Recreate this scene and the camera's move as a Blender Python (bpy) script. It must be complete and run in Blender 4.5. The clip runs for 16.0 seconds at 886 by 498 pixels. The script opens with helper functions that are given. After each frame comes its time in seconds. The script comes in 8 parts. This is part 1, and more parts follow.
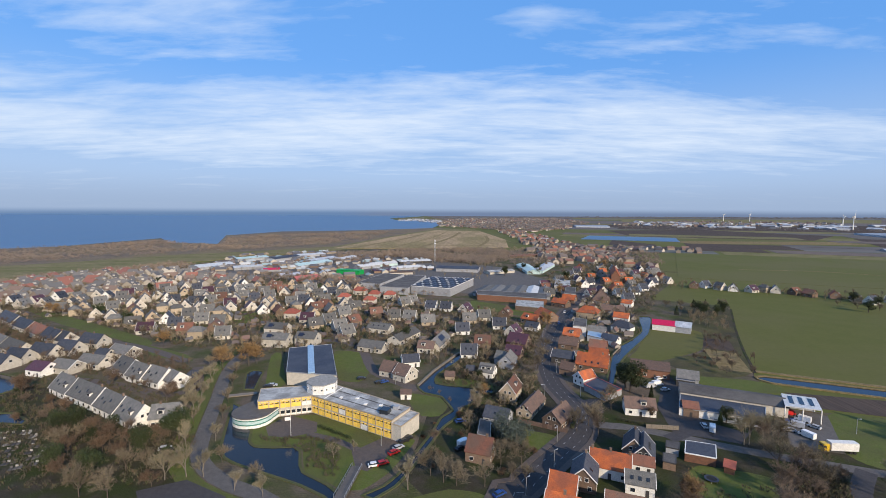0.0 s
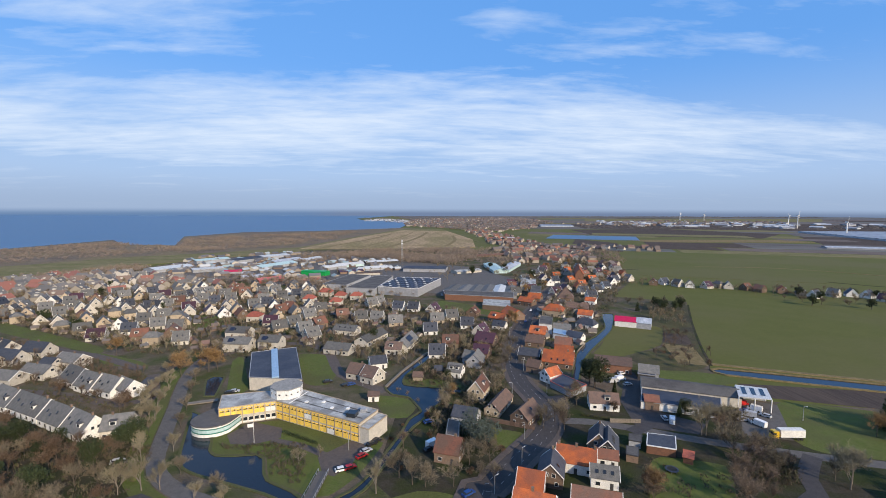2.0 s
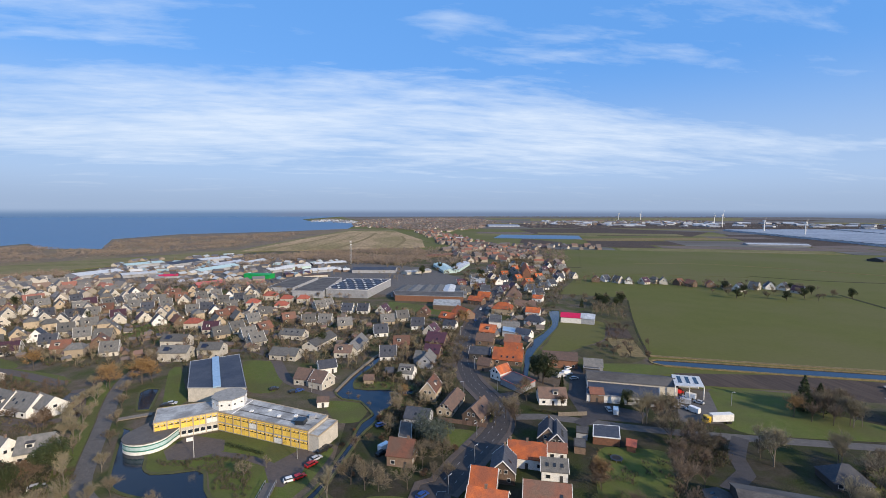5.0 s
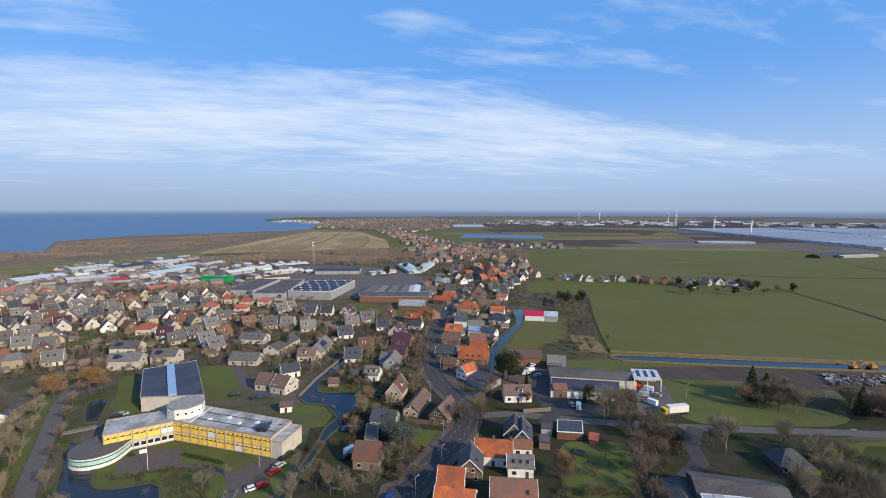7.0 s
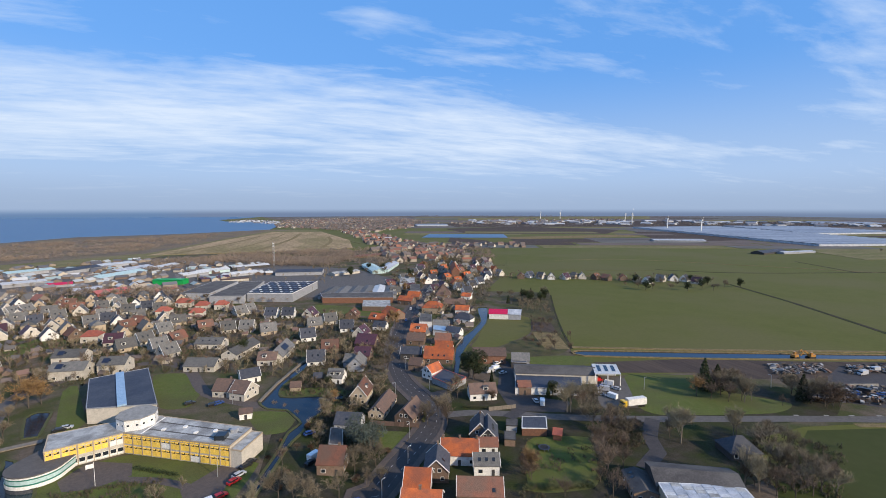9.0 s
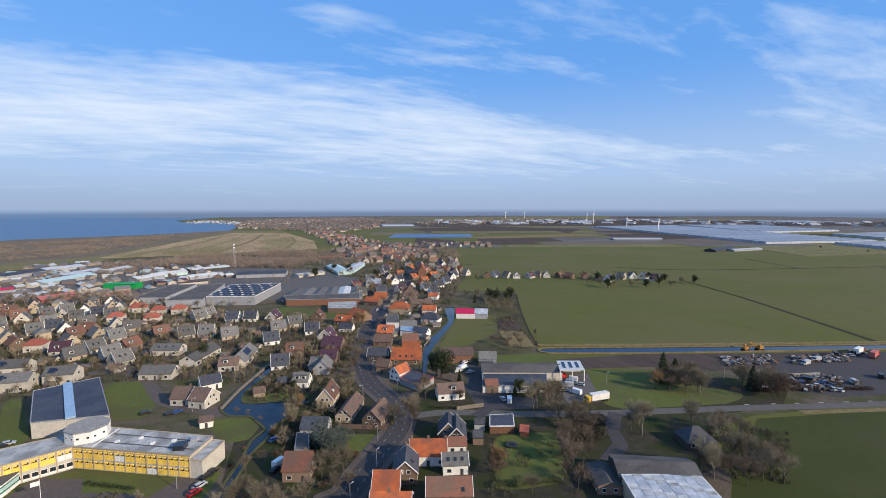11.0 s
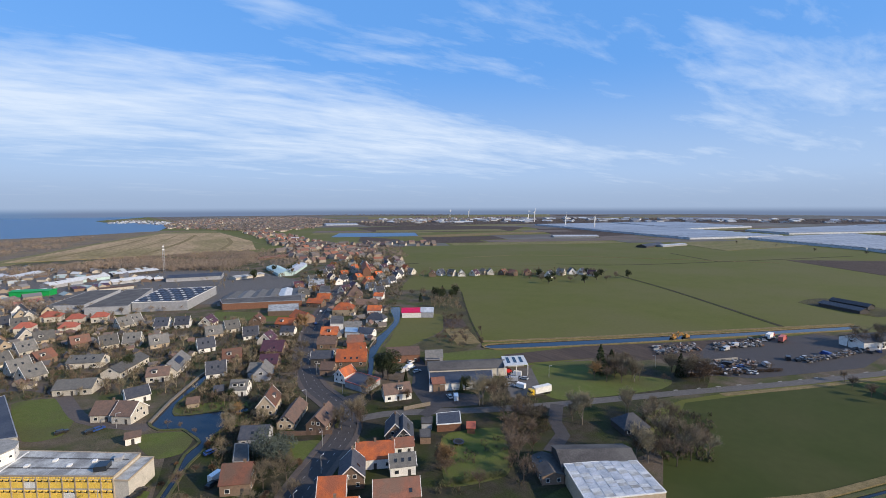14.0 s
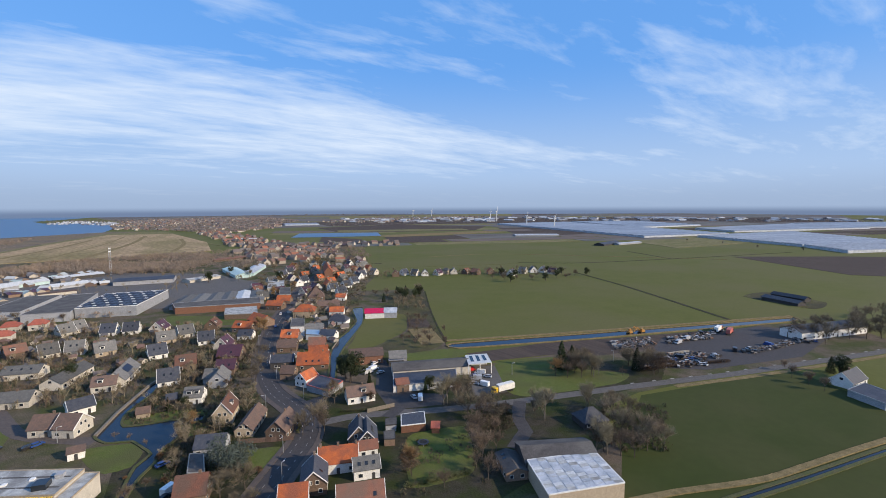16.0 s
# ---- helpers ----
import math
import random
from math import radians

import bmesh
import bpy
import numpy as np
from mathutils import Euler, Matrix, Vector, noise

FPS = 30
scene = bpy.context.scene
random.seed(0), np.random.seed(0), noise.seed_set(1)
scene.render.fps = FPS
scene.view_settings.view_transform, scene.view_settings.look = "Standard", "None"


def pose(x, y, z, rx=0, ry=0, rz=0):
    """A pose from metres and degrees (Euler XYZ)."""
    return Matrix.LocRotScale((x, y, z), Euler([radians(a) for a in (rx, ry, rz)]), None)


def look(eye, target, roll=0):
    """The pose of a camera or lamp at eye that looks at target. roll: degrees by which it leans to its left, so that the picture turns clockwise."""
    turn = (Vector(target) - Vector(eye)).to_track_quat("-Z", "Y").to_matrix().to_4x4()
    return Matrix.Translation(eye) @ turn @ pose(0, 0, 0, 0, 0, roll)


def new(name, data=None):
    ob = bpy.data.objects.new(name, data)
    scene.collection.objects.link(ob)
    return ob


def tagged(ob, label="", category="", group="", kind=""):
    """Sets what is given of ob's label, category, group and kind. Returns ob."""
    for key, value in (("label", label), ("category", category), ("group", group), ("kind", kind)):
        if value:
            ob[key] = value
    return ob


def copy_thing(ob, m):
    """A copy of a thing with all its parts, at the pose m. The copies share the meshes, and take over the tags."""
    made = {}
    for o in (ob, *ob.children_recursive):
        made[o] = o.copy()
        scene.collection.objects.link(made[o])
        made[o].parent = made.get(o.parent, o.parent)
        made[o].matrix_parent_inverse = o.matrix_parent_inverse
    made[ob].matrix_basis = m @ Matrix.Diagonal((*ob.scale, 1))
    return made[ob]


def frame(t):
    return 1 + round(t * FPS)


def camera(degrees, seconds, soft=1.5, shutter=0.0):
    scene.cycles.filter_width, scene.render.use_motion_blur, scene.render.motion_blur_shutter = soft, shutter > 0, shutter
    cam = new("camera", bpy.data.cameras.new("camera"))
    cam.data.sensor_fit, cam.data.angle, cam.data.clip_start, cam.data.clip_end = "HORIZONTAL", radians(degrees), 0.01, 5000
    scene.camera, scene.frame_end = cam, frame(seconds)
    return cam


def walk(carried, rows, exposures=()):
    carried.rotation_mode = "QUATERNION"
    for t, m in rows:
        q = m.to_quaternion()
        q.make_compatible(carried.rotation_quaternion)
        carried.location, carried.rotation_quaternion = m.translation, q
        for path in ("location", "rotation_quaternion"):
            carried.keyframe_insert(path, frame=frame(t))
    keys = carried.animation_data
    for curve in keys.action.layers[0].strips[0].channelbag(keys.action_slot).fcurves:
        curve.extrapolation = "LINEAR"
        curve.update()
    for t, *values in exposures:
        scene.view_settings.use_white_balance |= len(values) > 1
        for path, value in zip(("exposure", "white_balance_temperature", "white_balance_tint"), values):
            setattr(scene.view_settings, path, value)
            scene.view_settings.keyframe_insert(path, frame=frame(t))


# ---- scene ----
from mathutils.geometry import tessellate_polygon

# the drone hovers and pans to the right
cam = camera(88.45, 16.0, soft=0.9)
PATH = [
    (0, (-0.00, 0.00, 85.06), (-0.00, 99.60, 76.12), 0.25),
    (0.5, (-0.00, 0.23, 85.03), (1.94, 99.81, 76.10), 0.23),
    (1, (-0.01, 0.46, 85.01), (3.75, 99.99, 76.08), 0.22),
    (1.5, (0.04, 0.65, 85.01), (5.51, 100.10, 76.09), 0.21),
    (2, (0.08, 0.78, 85.01), (7.26, 100.13, 76.08), 0.20),
    (2.5, (-0.04, 1.01, 85.00), (8.92, 100.21, 76.09), 0.19),
    (3, (-0.04, 1.20, 84.95), (10.97, 100.19, 76.00), 0.18),
    (3.5, (-0.14, 1.37, 84.89), (12.65, 100.14, 75.95), 0.16),
    (4, (-0.20, 1.52, 84.88), (14.42, 100.04, 75.99), 0.15),
    (6.5, (-0.46, 2.02, 84.89), (23.34, 98.75, 76.10), 0.09),
    (7, (-0.47, 2.13, 84.87), (25.30, 98.35, 76.07), 0.07),
    (7.5, (-0.51, 2.33, 84.84), (27.00, 98.07, 76.01), 0.05),
    (8, (-0.45, 2.59, 84.81), (28.94, 97.76, 75.95), 0.03),
    (8.5, (-0.39, 2.80, 84.81), (30.91, 97.36, 75.94), 0.02),
    (9, (-0.43, 2.91, 84.83), (32.87, 96.78, 75.94), -0.00),
    (11.5, (-0.69, 3.13, 85.07), (41.26, 93.46, 76.13), -0.08),
    (12, (-0.62, 3.13, 85.11), (43.18, 92.58, 76.12), -0.10),
    (12.5, (-0.57, 3.31, 85.14), (44.94, 91.89, 76.09), -0.12),
    (13, (-0.37, 3.45, 85.12), (46.95, 91.06, 75.98), -0.13),
    (13.5, (-0.26, 3.67, 85.08), (48.84, 90.30, 75.89), -0.15),
    (14, (-0.18, 3.82, 85.05), (50.67, 89.43, 75.83), -0.16),
    (14.5, (-0.13, 3.93, 85.04), (52.50, 88.46, 75.80), -0.17),
    (15, (-0.02, 4.00, 85.04), (54.37, 87.41, 75.78), -0.18),
    (15.5, (-0.02, 4.17, 85.03), (55.83, 86.60, 75.73), -0.19),
    (16, (0.25, 4.30, 85.01), (57.85, 85.51, 75.67), -0.20),
]
walk(cam, [(t, look(eye, target, roll)) for t, eye, target, roll in PATH])

# ---- sky and sun ----
SUN_TO = Vector((0.50, -0.76, 0.41)).normalized()
world = bpy.data.worlds.new("sky")
scene.world = world
world.use_nodes = True
WN, WL = world.node_tree.nodes, world.node_tree.links
WN.clear()


def wnode(kind, **props):
    n = WN.new(kind)
    for k, v in props.items():
        if k == "op":
            n.operation = v
        elif k == "vals":
            for i, x in v.items():
                n.inputs[i].default_value = x
    return n


def wmath(op, a, b=None, clamp=False):
    n = WN.new("ShaderNodeMath")
    n.operation, n.use_clamp = op, clamp
    for i, s in enumerate((a, b)):
        if s is None:
            continue
        if isinstance(s, (int, float)):
            n.inputs[i].default_value = s
        else:
            WL.new(s, n.inputs[i])
    return n.outputs[0]


def wmix(fac, a, b):
    n = WN.new("ShaderNodeMix")
    n.data_type = "RGBA"
    for i, s in ((0, fac), (6, a), (7, b)):
        if isinstance(s, tuple):
            n.inputs[i].default_value = (*s, 1)
        elif isinstance(s, (int, float)):
            n.inputs[i].default_value = s
        else:
            WL.new(s, n.inputs[i])
    return n.outputs[2]


def wramp(value, lo, hi, a=0.0, b=1.0, smooth=True):
    n = WN.new("ShaderNodeMapRange")
    n.interpolation_type = "SMOOTHSTEP" if smooth else "LINEAR"
    WL.new(value, n.inputs[0])
    for i, x in enumerate((lo, hi, a, b)):
        n.inputs[1 + i].default_value = x
    return n.outputs[0]


def wnoise(vec, scale, detail, rough=0.55, warp=0.0):
    n = WN.new("ShaderNodeTexNoise")
    n.inputs["Scale"].default_value, n.inputs["Detail"].default_value = scale, detail
    n.inputs["Roughness"].default_value, n.inputs["Distortion"].default_value = rough, warp
    WL.new(vec, n.inputs["Vector"])
    return n.outputs[0]


sky = WN.new("ShaderNodeTexSky")
sky.sky_type, sky.sun_disc = "NISHITA", False
sky.sun_elevation = math.asin(SUN_TO.z)
sky.sun_rotation = math.atan2(SUN_TO.x, SUN_TO.y)
sky.air_density, sky.dust_density, sky.ozone_density = 1.0, 1.2, 2.0
coord = WN.new("ShaderNodeTexCoord")
sep = WN.new("ShaderNodeSeparateXYZ")
WL.new(coord.outputs["Generated"], sep.inputs[0])
dx, dy, dz = sep.outputs[0], sep.outputs[1], sep.outputs[2]
# azimuth from the view's start, and height, in radians
az = wmath("ARCTAN2", dx, dy)
el = wmath("ARCSINE", dz)
# cirrus streaks on a flat layer overhead
up = wmath("MAXIMUM", wmath("ADD", dz, 0.10), 0.04)
comb = WN.new("ShaderNodeCombineXYZ")
WL.new(wmath("DIVIDE", dx, up), comb.inputs[0])
WL.new(wmath("DIVIDE", dy, up), comb.inputs[1])
stretch = WN.new("ShaderNodeMapping")
stretch.inputs["Rotation"].default_value = (0, 0, radians(-12))
stretch.inputs["Scale"].default_value = (0.6, 1.5, 1.0)
WL.new(comb.outputs[0], stretch.inputs[0])
v = stretch.outputs[0]
wisps = wnoise(v, 1.1, 10.0, 0.60, 0.5)
ripples = wnoise(v, 4.5, 6.0, 0.6, 0.3)
banks = wnoise(v, 0.5, 4.0, 0.5, 0.2)
grain = wmath("SUBTRACT", wmath("ADD", wmath("ADD", wmath("MULTIPLY", wisps, 0.80), wmath("MULTIPLY", ripples, 0.42)), wmath("MULTIPLY", banks, 0.28)), 0.25)
# the long bank of cirrus: its upper rim falls away on both sides
rim = wmath("SUBTRACT", wmath("SUBTRACT", 0.325, wramp(az, 0.10, 1.05, 0.0, 0.18)), wramp(az, -0.05, -0.80, 0.0, 0.09))
over = wmath("DIVIDE", wmath("SUBTRACT", rim, el), 0.11)
bank = wmath("MULTIPLY", wramp(over, 0.0, 1.0), wramp(el, 0.06, 0.14))
bank = wmath("MULTIPLY", bank, wramp(az, 1.08, 0.80))
# thinner veils high on both sides
veil = wmath("MULTIPLY", wramp(az, -0.10, -0.55), wmath("MULTIPLY", wramp(el, 0.24, 0.33), 0.42))
east = wmath("MULTIPLY", wramp(az, 0.80, 1.25), wmath("MULTIPLY", wramp(el, 0.06, 0.16), 0.34))
tuft = wmath("MULTIPLY", wramp(wmath("ABSOLUTE", wmath("SUBTRACT", az, 0.20)), 0.13, 0.0), wramp(wmath("ABSOLUTE", wmath("SUBTRACT", el, 0.385)), 0.05, 0.0))
mask = wmath("MAXIMUM", wmath("MAXIMUM", bank, veil), wmath("MAXIMUM", east, wmath("MULTIPLY", tuft, 0.6)))
cover = wmath("ADD", grain, wmath("MULTIPLY", mask, 0.31))
cloud = wmath("MULTIPLY", wramp(cover, 0.54, 0.93, 0.0, 1.0, False), 0.90)
blue = wmix(0.65, sky.outputs[0], (1.45, 4.6, 11.2))
hazed = wmix(wramp(el, 0.30, 0.02, 0.0, 0.92), blue, (4.5, 6.0, 8.4))
clouded = wmix(cloud, hazed, (7.4, 8.5, 10.1))
low = wmix(wramp(el, 0.08, -0.002, 0.0, 0.90), clouded, (3.5, 4.55, 6.4))
# far sea and land below the skyline
side = wramp(az, -0.24, -0.12)
far = wmix(side, (1.45, 2.45, 4.3), (1.75, 2.4, 3.8))
final = wmix(wramp(el, 0.001, -0.013), low, far)
bg = WN.new("ShaderNodeBackground")
bg.inputs["Strength"].default_value = 0.10
WL.new(final, bg.inputs[0])
wout = WN.new("ShaderNodeOutputWorld")
WL.new(bg.outputs[0], wout.inputs[0])

sun_data = bpy.data.lights.new("sun", "SUN")
sun_data.energy, sun_data.angle, sun_data.color = 5.6, radians(0.6), (1.0, 0.83, 0.62)
sun = new("sun", sun_data)
sun.matrix_world = look(SUN_TO * 300, (0, 0, 0))
scene.view_settings.exposure = 0.0

# ---- materials ----


def mat(name, c1, c2=None, scale=1.0, rough=0.8, fine=None, bump=0.0, metal=0.0, big=None, big_scale=0.02, vary=0.0, stretch=None, spec=0.3, speck=0.19):
    """Two-scale noise between c1 and c2, with patches of a third colour, speckle and relief."""
    m = bpy.data.materials.new(name)
    m.use_nodes = True
    nt = m.node_tree
    n, l = nt.nodes, nt.links
    b = n["Principled BSDF"]
    b.inputs["Roughness"].default_value, b.inputs["Metallic"].default_value = rough, metal
    b.inputs["Specular IOR Level"].default_value = spec
    c2 = c2 or tuple(x * 0.7 for x in c1)
    geo = n.new("ShaderNodeNewGeometry")
    vec = geo.outputs["Position"]
    if stretch:
        mp = n.new("ShaderNodeMapping")
        mp.inputs["Rotation"].default_value = (0, 0, radians(stretch[0]))
        mp.inputs["Scale"].default_value = (stretch[1], stretch[2], 1)
        l.new(vec, mp.inputs[0])
        vec = mp.outputs[0]

    def nz(sc, det):
        t = n.new("ShaderNodeTexNoise")
        t.inputs["Scale"].default_value, t.inputs["Detail"].default_value = sc, det
        l.new(vec, t.inputs["Vector"])
        return t.outputs[0]

    def mapped(s, lo, hi):
        r = n.new("ShaderNodeMapRange")
        l.new(s, r.inputs[0])
        r.inputs[1].default_value, r.inputs[2].default_value = lo, hi
        return r.outputs[0]

    def mix(f, a, c, blend="MIX"):
        x = n.new("ShaderNodeMix")
        x.data_type, x.blend_type = "RGBA", blend
        for i, s in ((0, f), (6, a), (7, c)):
            if isinstance(s, tuple):
                x.inputs[i].default_value = (*s, 1)
            elif isinstance(s, (int, float)):
                x.inputs[i].default_value = s
            else:
                l.new(s, x.inputs[i])
        return x.outputs[2]

    grain = nz(scale, 5)
    col = mix(mapped(grain, 0.35, 0.65), c1, c2)
    if big:
        col = mix(mapped(nz(big_scale, 4), 0.42, 0.62), col, big)
    f = nz(scale * 6, 2)
    dark = n.new("ShaderNodeMapRange")
    l.new(f, dark.inputs[0])
    dark.inputs[1].default_value, dark.inputs[2].default_value = 0.3, 0.7
    dark.inputs[3].default_value, dark.inputs[4].default_value = 1 - speck * 1.15, 1 + speck * 0.85
    hsv = n.new("ShaderNodeHueSaturation")
    l.new(col, hsv.inputs["Color"])
    value = dark.outputs[0]
    if vary:
        info = n.new("ShaderNodeObjectInfo")
        r = n.new("ShaderNodeMapRange")
        l.new(info.outputs["Random"], r.inputs[0])
        r.inputs[3].default_value, r.inputs[4].default_value = 1 - vary, 1 + vary
        mul = n.new("ShaderNodeMath")
        mul.operation = "MULTIPLY"
        l.new(value, mul.inputs[0])
        l.new(r.outputs[0], mul.inputs[1])
        value = mul.outputs[0]
    l.new(value, hsv.inputs["Value"])
    l.new(hsv.outputs[0], b.inputs["Base Color"])
    if bump:
        bp = n.new("ShaderNodeBump")
        bp.inputs["Strength"].default_value = bump
        bp.inputs["Distance"].default_value = 0.3 / max(scale, 0.1)
        l.new(f, bp.inputs["Height"])
        l.new(bp.outputs[0], b.inputs["Normal"])
    return m


def water_mat(name, colour, ripple, rough):
    m = bpy.data.materials.new(name)
    m.use_nodes = True
    n, l = m.node_tree.nodes, m.node_tree.links
    b = n["Principled BSDF"]
    b.inputs["Base Color"].default_value = (*colour, 1)
    b.inputs["Roughness"].default_value = rough
    b.inputs["IOR"].default_value = 1.33
    geo = n.new("ShaderNodeNewGeometry")
    t = n.new("ShaderNodeTexNoise")
    t.inputs["Scale"].default_value, t.inputs["Detail"].default_value = ripple, 4
    l.new(geo.outputs["Position"], t.inputs["Vector"])
    bp = n.new("ShaderNodeBump")
    bp.inputs["Strength"].default_value, bp.inputs["Distance"].default_value = 0.25, 0.1 / ripple
    l.new(t.outputs[0], bp.inputs["Height"])
    l.new(bp.outputs[0], b.inputs["Normal"])
    return m


M = {
    "field": mat("pasture", (0.082, 0.089, 0.016), (0.093, 0.096, 0.021), 0.06, 0.95, big=(0.100, 0.096, 0.030), big_scale=0.008, spec=0.25, speck=0.05),
    "near_field": mat("dark_pasture", (0.034, 0.046, 0.009), (0.041, 0.051, 0.012), 0.05, 0.95, big=(0.047, 0.053, 0.015), big_scale=0.02, spec=0.2, speck=0.05),
    "lawn": mat("lawn", (0.078, 0.102, 0.021), (0.098, 0.112, 0.032), 0.4, 0.95, bump=0.3, big=(0.082, 0.088, 0.030), big_scale=0.05, spec=0.2),
    "rough_grass": mat("rough_winter_grass", (0.070, 0.072, 0.026), (0.095, 0.082, 0.042), 0.25, 0.95, bump=0.4, big=(0.052, 0.047, 0.03), big_scale=0.045, spec=0.15),
    "garden": mat("garden_ground", (0.092, 0.074, 0.054), (0.128, 0.10, 0.076), 0.25, 0.95, bump=0.4, big=(0.056, 0.064, 0.022), big_scale=0.055, spec=0.15),
    # soil tone taken darker so the colour stands for shade under trees; ditches share it
    "dark_garden": mat("dark_soil_and_shade", (0.034, 0.032, 0.020), (0.054, 0.045, 0.034), 0.3, 0.95, bump=0.3, big=(0.030, 0.039, 0.011), big_scale=0.08, spec=0.15),
    "soil": mat("dark_soil", (0.062, 0.05, 0.045), (0.085, 0.066, 0.055), 0.2, 0.95, bump=0.3, stretch=(25, 1, 0.05), spec=0.08),
    "reed": mat("dry_reed", (0.23, 0.175, 0.09), (0.15, 0.12, 0.06), 0.35, 0.95, bump=0.5, spec=0.08),
    "heath": mat("dry_grassland", (0.38, 0.275, 0.165), (0.29, 0.215, 0.13), 0.03, 0.95, big=(0.21, 0.17, 0.085), big_scale=0.012, stretch=(40, 1, 0.25), spec=0.08),
    "dike": mat("dike_grass", (0.135, 0.132, 0.055), (0.185, 0.16, 0.085), 0.04, 0.95, stretch=(-20, 0.3, 1), spec=0.08),
    # aerial haze is mixed into this base colour as a blue-grey cast
    "hazy_far_land": mat("haze_grey_polder", (0.115, 0.122, 0.115), (0.15, 0.145, 0.135), 0.004, 0.95, big=(0.115, 0.10, 0.10), big_scale=0.0035, stretch=(20, 0.25, 1), spec=0.08),
    "scrub_floor": mat("brown_undergrowth", (0.165, 0.132, 0.104), (0.125, 0.10, 0.08), 0.03, 0.95, big=(0.17, 0.135, 0.085), big_scale=0.012, spec=0.1),
    "asphalt": mat("asphalt", (0.058, 0.053, 0.054), (0.047, 0.044, 0.046), 0.5, 0.85, bump=0.2),
    "path": mat("grey_path", (0.115, 0.105, 0.10), (0.09, 0.085, 0.08), 0.5, 0.9, bump=0.2),
    "paving": mat("brick_paving", (0.105, 0.085, 0.075), (0.08, 0.068, 0.064), 0.8, 0.9, bump=0.2),
    "concrete": mat("concrete", (0.30, 0.29, 0.27), (0.22, 0.215, 0.20), 0.6, 0.9),
    "paint": mat("road_paint", (0.42, 0.42, 0.41), (0.32, 0.32, 0.31), 3.0, 0.7),
    "water": water_mat("canal_water", (0.014, 0.02, 0.03), 1.2, 0.12),
    "sea": water_mat("sea_water", (0.052, 0.122, 0.225), 0.08, 0.44),
}

# ---- building blocks ----


def part(name, bm, material, parent=None, label=""):
    me = bpy.data.meshes.new(name)
    bm.normal_update()
    bm.to_mesh(me)
    bm.free()
    me.materials.append(material)
    ob = new(name, me)
    if parent is not None:
        ob.parent = parent
    if label:
        ob["label"] = label
    return ob


def box(bm, x0, y0, z0, x1, y1, z1, m=None):
    vs = [bm.verts.new((x, y, z)) for x in (x0, x1) for y in (y0, y1) for z in (z0, z1)]
    for q in ((0, 1, 3, 2), (4, 6, 7, 5), (0, 4, 5, 1), (2, 3, 7, 6), (0, 2, 6, 4), (1, 5, 7, 3)):
        bm.faces.new([vs[i] for i in q])
    if m is not None:
        for w in vs:
            w.co = m @ w.co
    return vs


def prism(bm, pts, z0, z1):
    """An upright solid on an outline of any shape."""
    lo = [bm.verts.new((x, y, z0)) for x, y in pts]
    hi = [bm.verts.new((x, y, z1)) for x, y in pts]
    k = len(pts)
    area = sum(pts[i][0] * pts[(i + 1) % k][1] - pts[(i + 1) % k][0] * pts[i][1] for i in range(k))
    if area < 0:
        lo.reverse()
        hi.reverse()
    if k <= 4:
        bm.faces.new(hi)
    else:
        for a, b, c in tessellate_polygon([[w.co for w in hi]]):
            n = (hi[b].co - hi[a].co).cross(hi[c].co - hi[a].co)
            bm.faces.new((hi[a], hi[b], hi[c]) if n.z > 0 else (hi[a], hi[c], hi[b]))
    for i in range(k):
        j = (i + 1) % k
        bm.faces.new((lo[i], lo[j], hi[j], hi[i]))


def slab(name, pts, z0, z1, material, label="", category="", kind="structure"):
    bm = bmesh.new()
    prism(bm, pts, z0, z1)
    return tagged(part(name, bm, material), label, category, "", kind)


def spline(pts, step=6.0):
    """Catmull-Rom through the points, about a step apart."""
    out = []
    p = [Vector(q) for q in pts]
    p = [2 * p[0] - p[1]] + p + [2 * p[-1] - p[-2]]
    for i in range(1, len(p) - 2):
        k = max(1, int((p[i + 1] - p[i]).length / step))
        for j in range(k):
            t = j / k
            a, b, c, d = p[i - 1], p[i], p[i + 1], p[i + 2]
            out.append(0.5 * (2 * b + (c - a) * t + (2 * a - 5 * b + 4 * c - d) * t * t + (3 * b - a - 3 * c + d) * t ** 3))
    out.append(p[-2])
    return out


def rounded(pts, step=2.5):
    """A closed outline with its corners rounded off."""
    p = [Vector(q) for q in pts]
    k = len(p)
    out = []
    for i in range(k):
        a, b, c, d = p[i - 1], p[i], p[(i + 1) % k], p[(i + 2) % k]
        n = max(1, min(8, int((c - b).length / step)))
        for j in range(n):
            t = j / n
            out.append(tuple(b.lerp(c, t) * 0.45 + 0.55 * 0.5 * (2 * b + (c - a) * t + (2 * a - 5 * b + 4 * c - d) * t * t + (3 * b - a - 3 * c + d) * t ** 3)))
    return out


def ribbon_bm(bm, line, off, width, z0, z1, closed=False):
    """A strip along a line, shifted sideways by off."""
    rows = []
    k = len(line)
    for i, q in enumerate(line):
        d = (line[(i + 1) % k] - line[i - 1]).normalized() if closed else (line[min(i + 1, k - 1)] - line[max(i - 1, 0)]).normalized()
        s = Vector((-d.y, d.x))
        a, b = q + s * (off + width / 2), q + s * (off - width / 2)
        rows.append([bm.verts.new((a.x, a.y, z0)), bm.verts.new((a.x, a.y, z1)), bm.verts.new((b.x, b.y, z1)), bm.verts.new((b.x, b.y, z0))])
    for r, s in zip(rows, rows[1:] + rows[:1] if closed else rows[1:]):
        for i in range(3):
            bm.faces.new((r[i], s[i], s[i + 1], r[i + 1]))
    if not closed:
        bm.faces.new(rows[0])
        bm.faces.new(rows[-1][::-1])


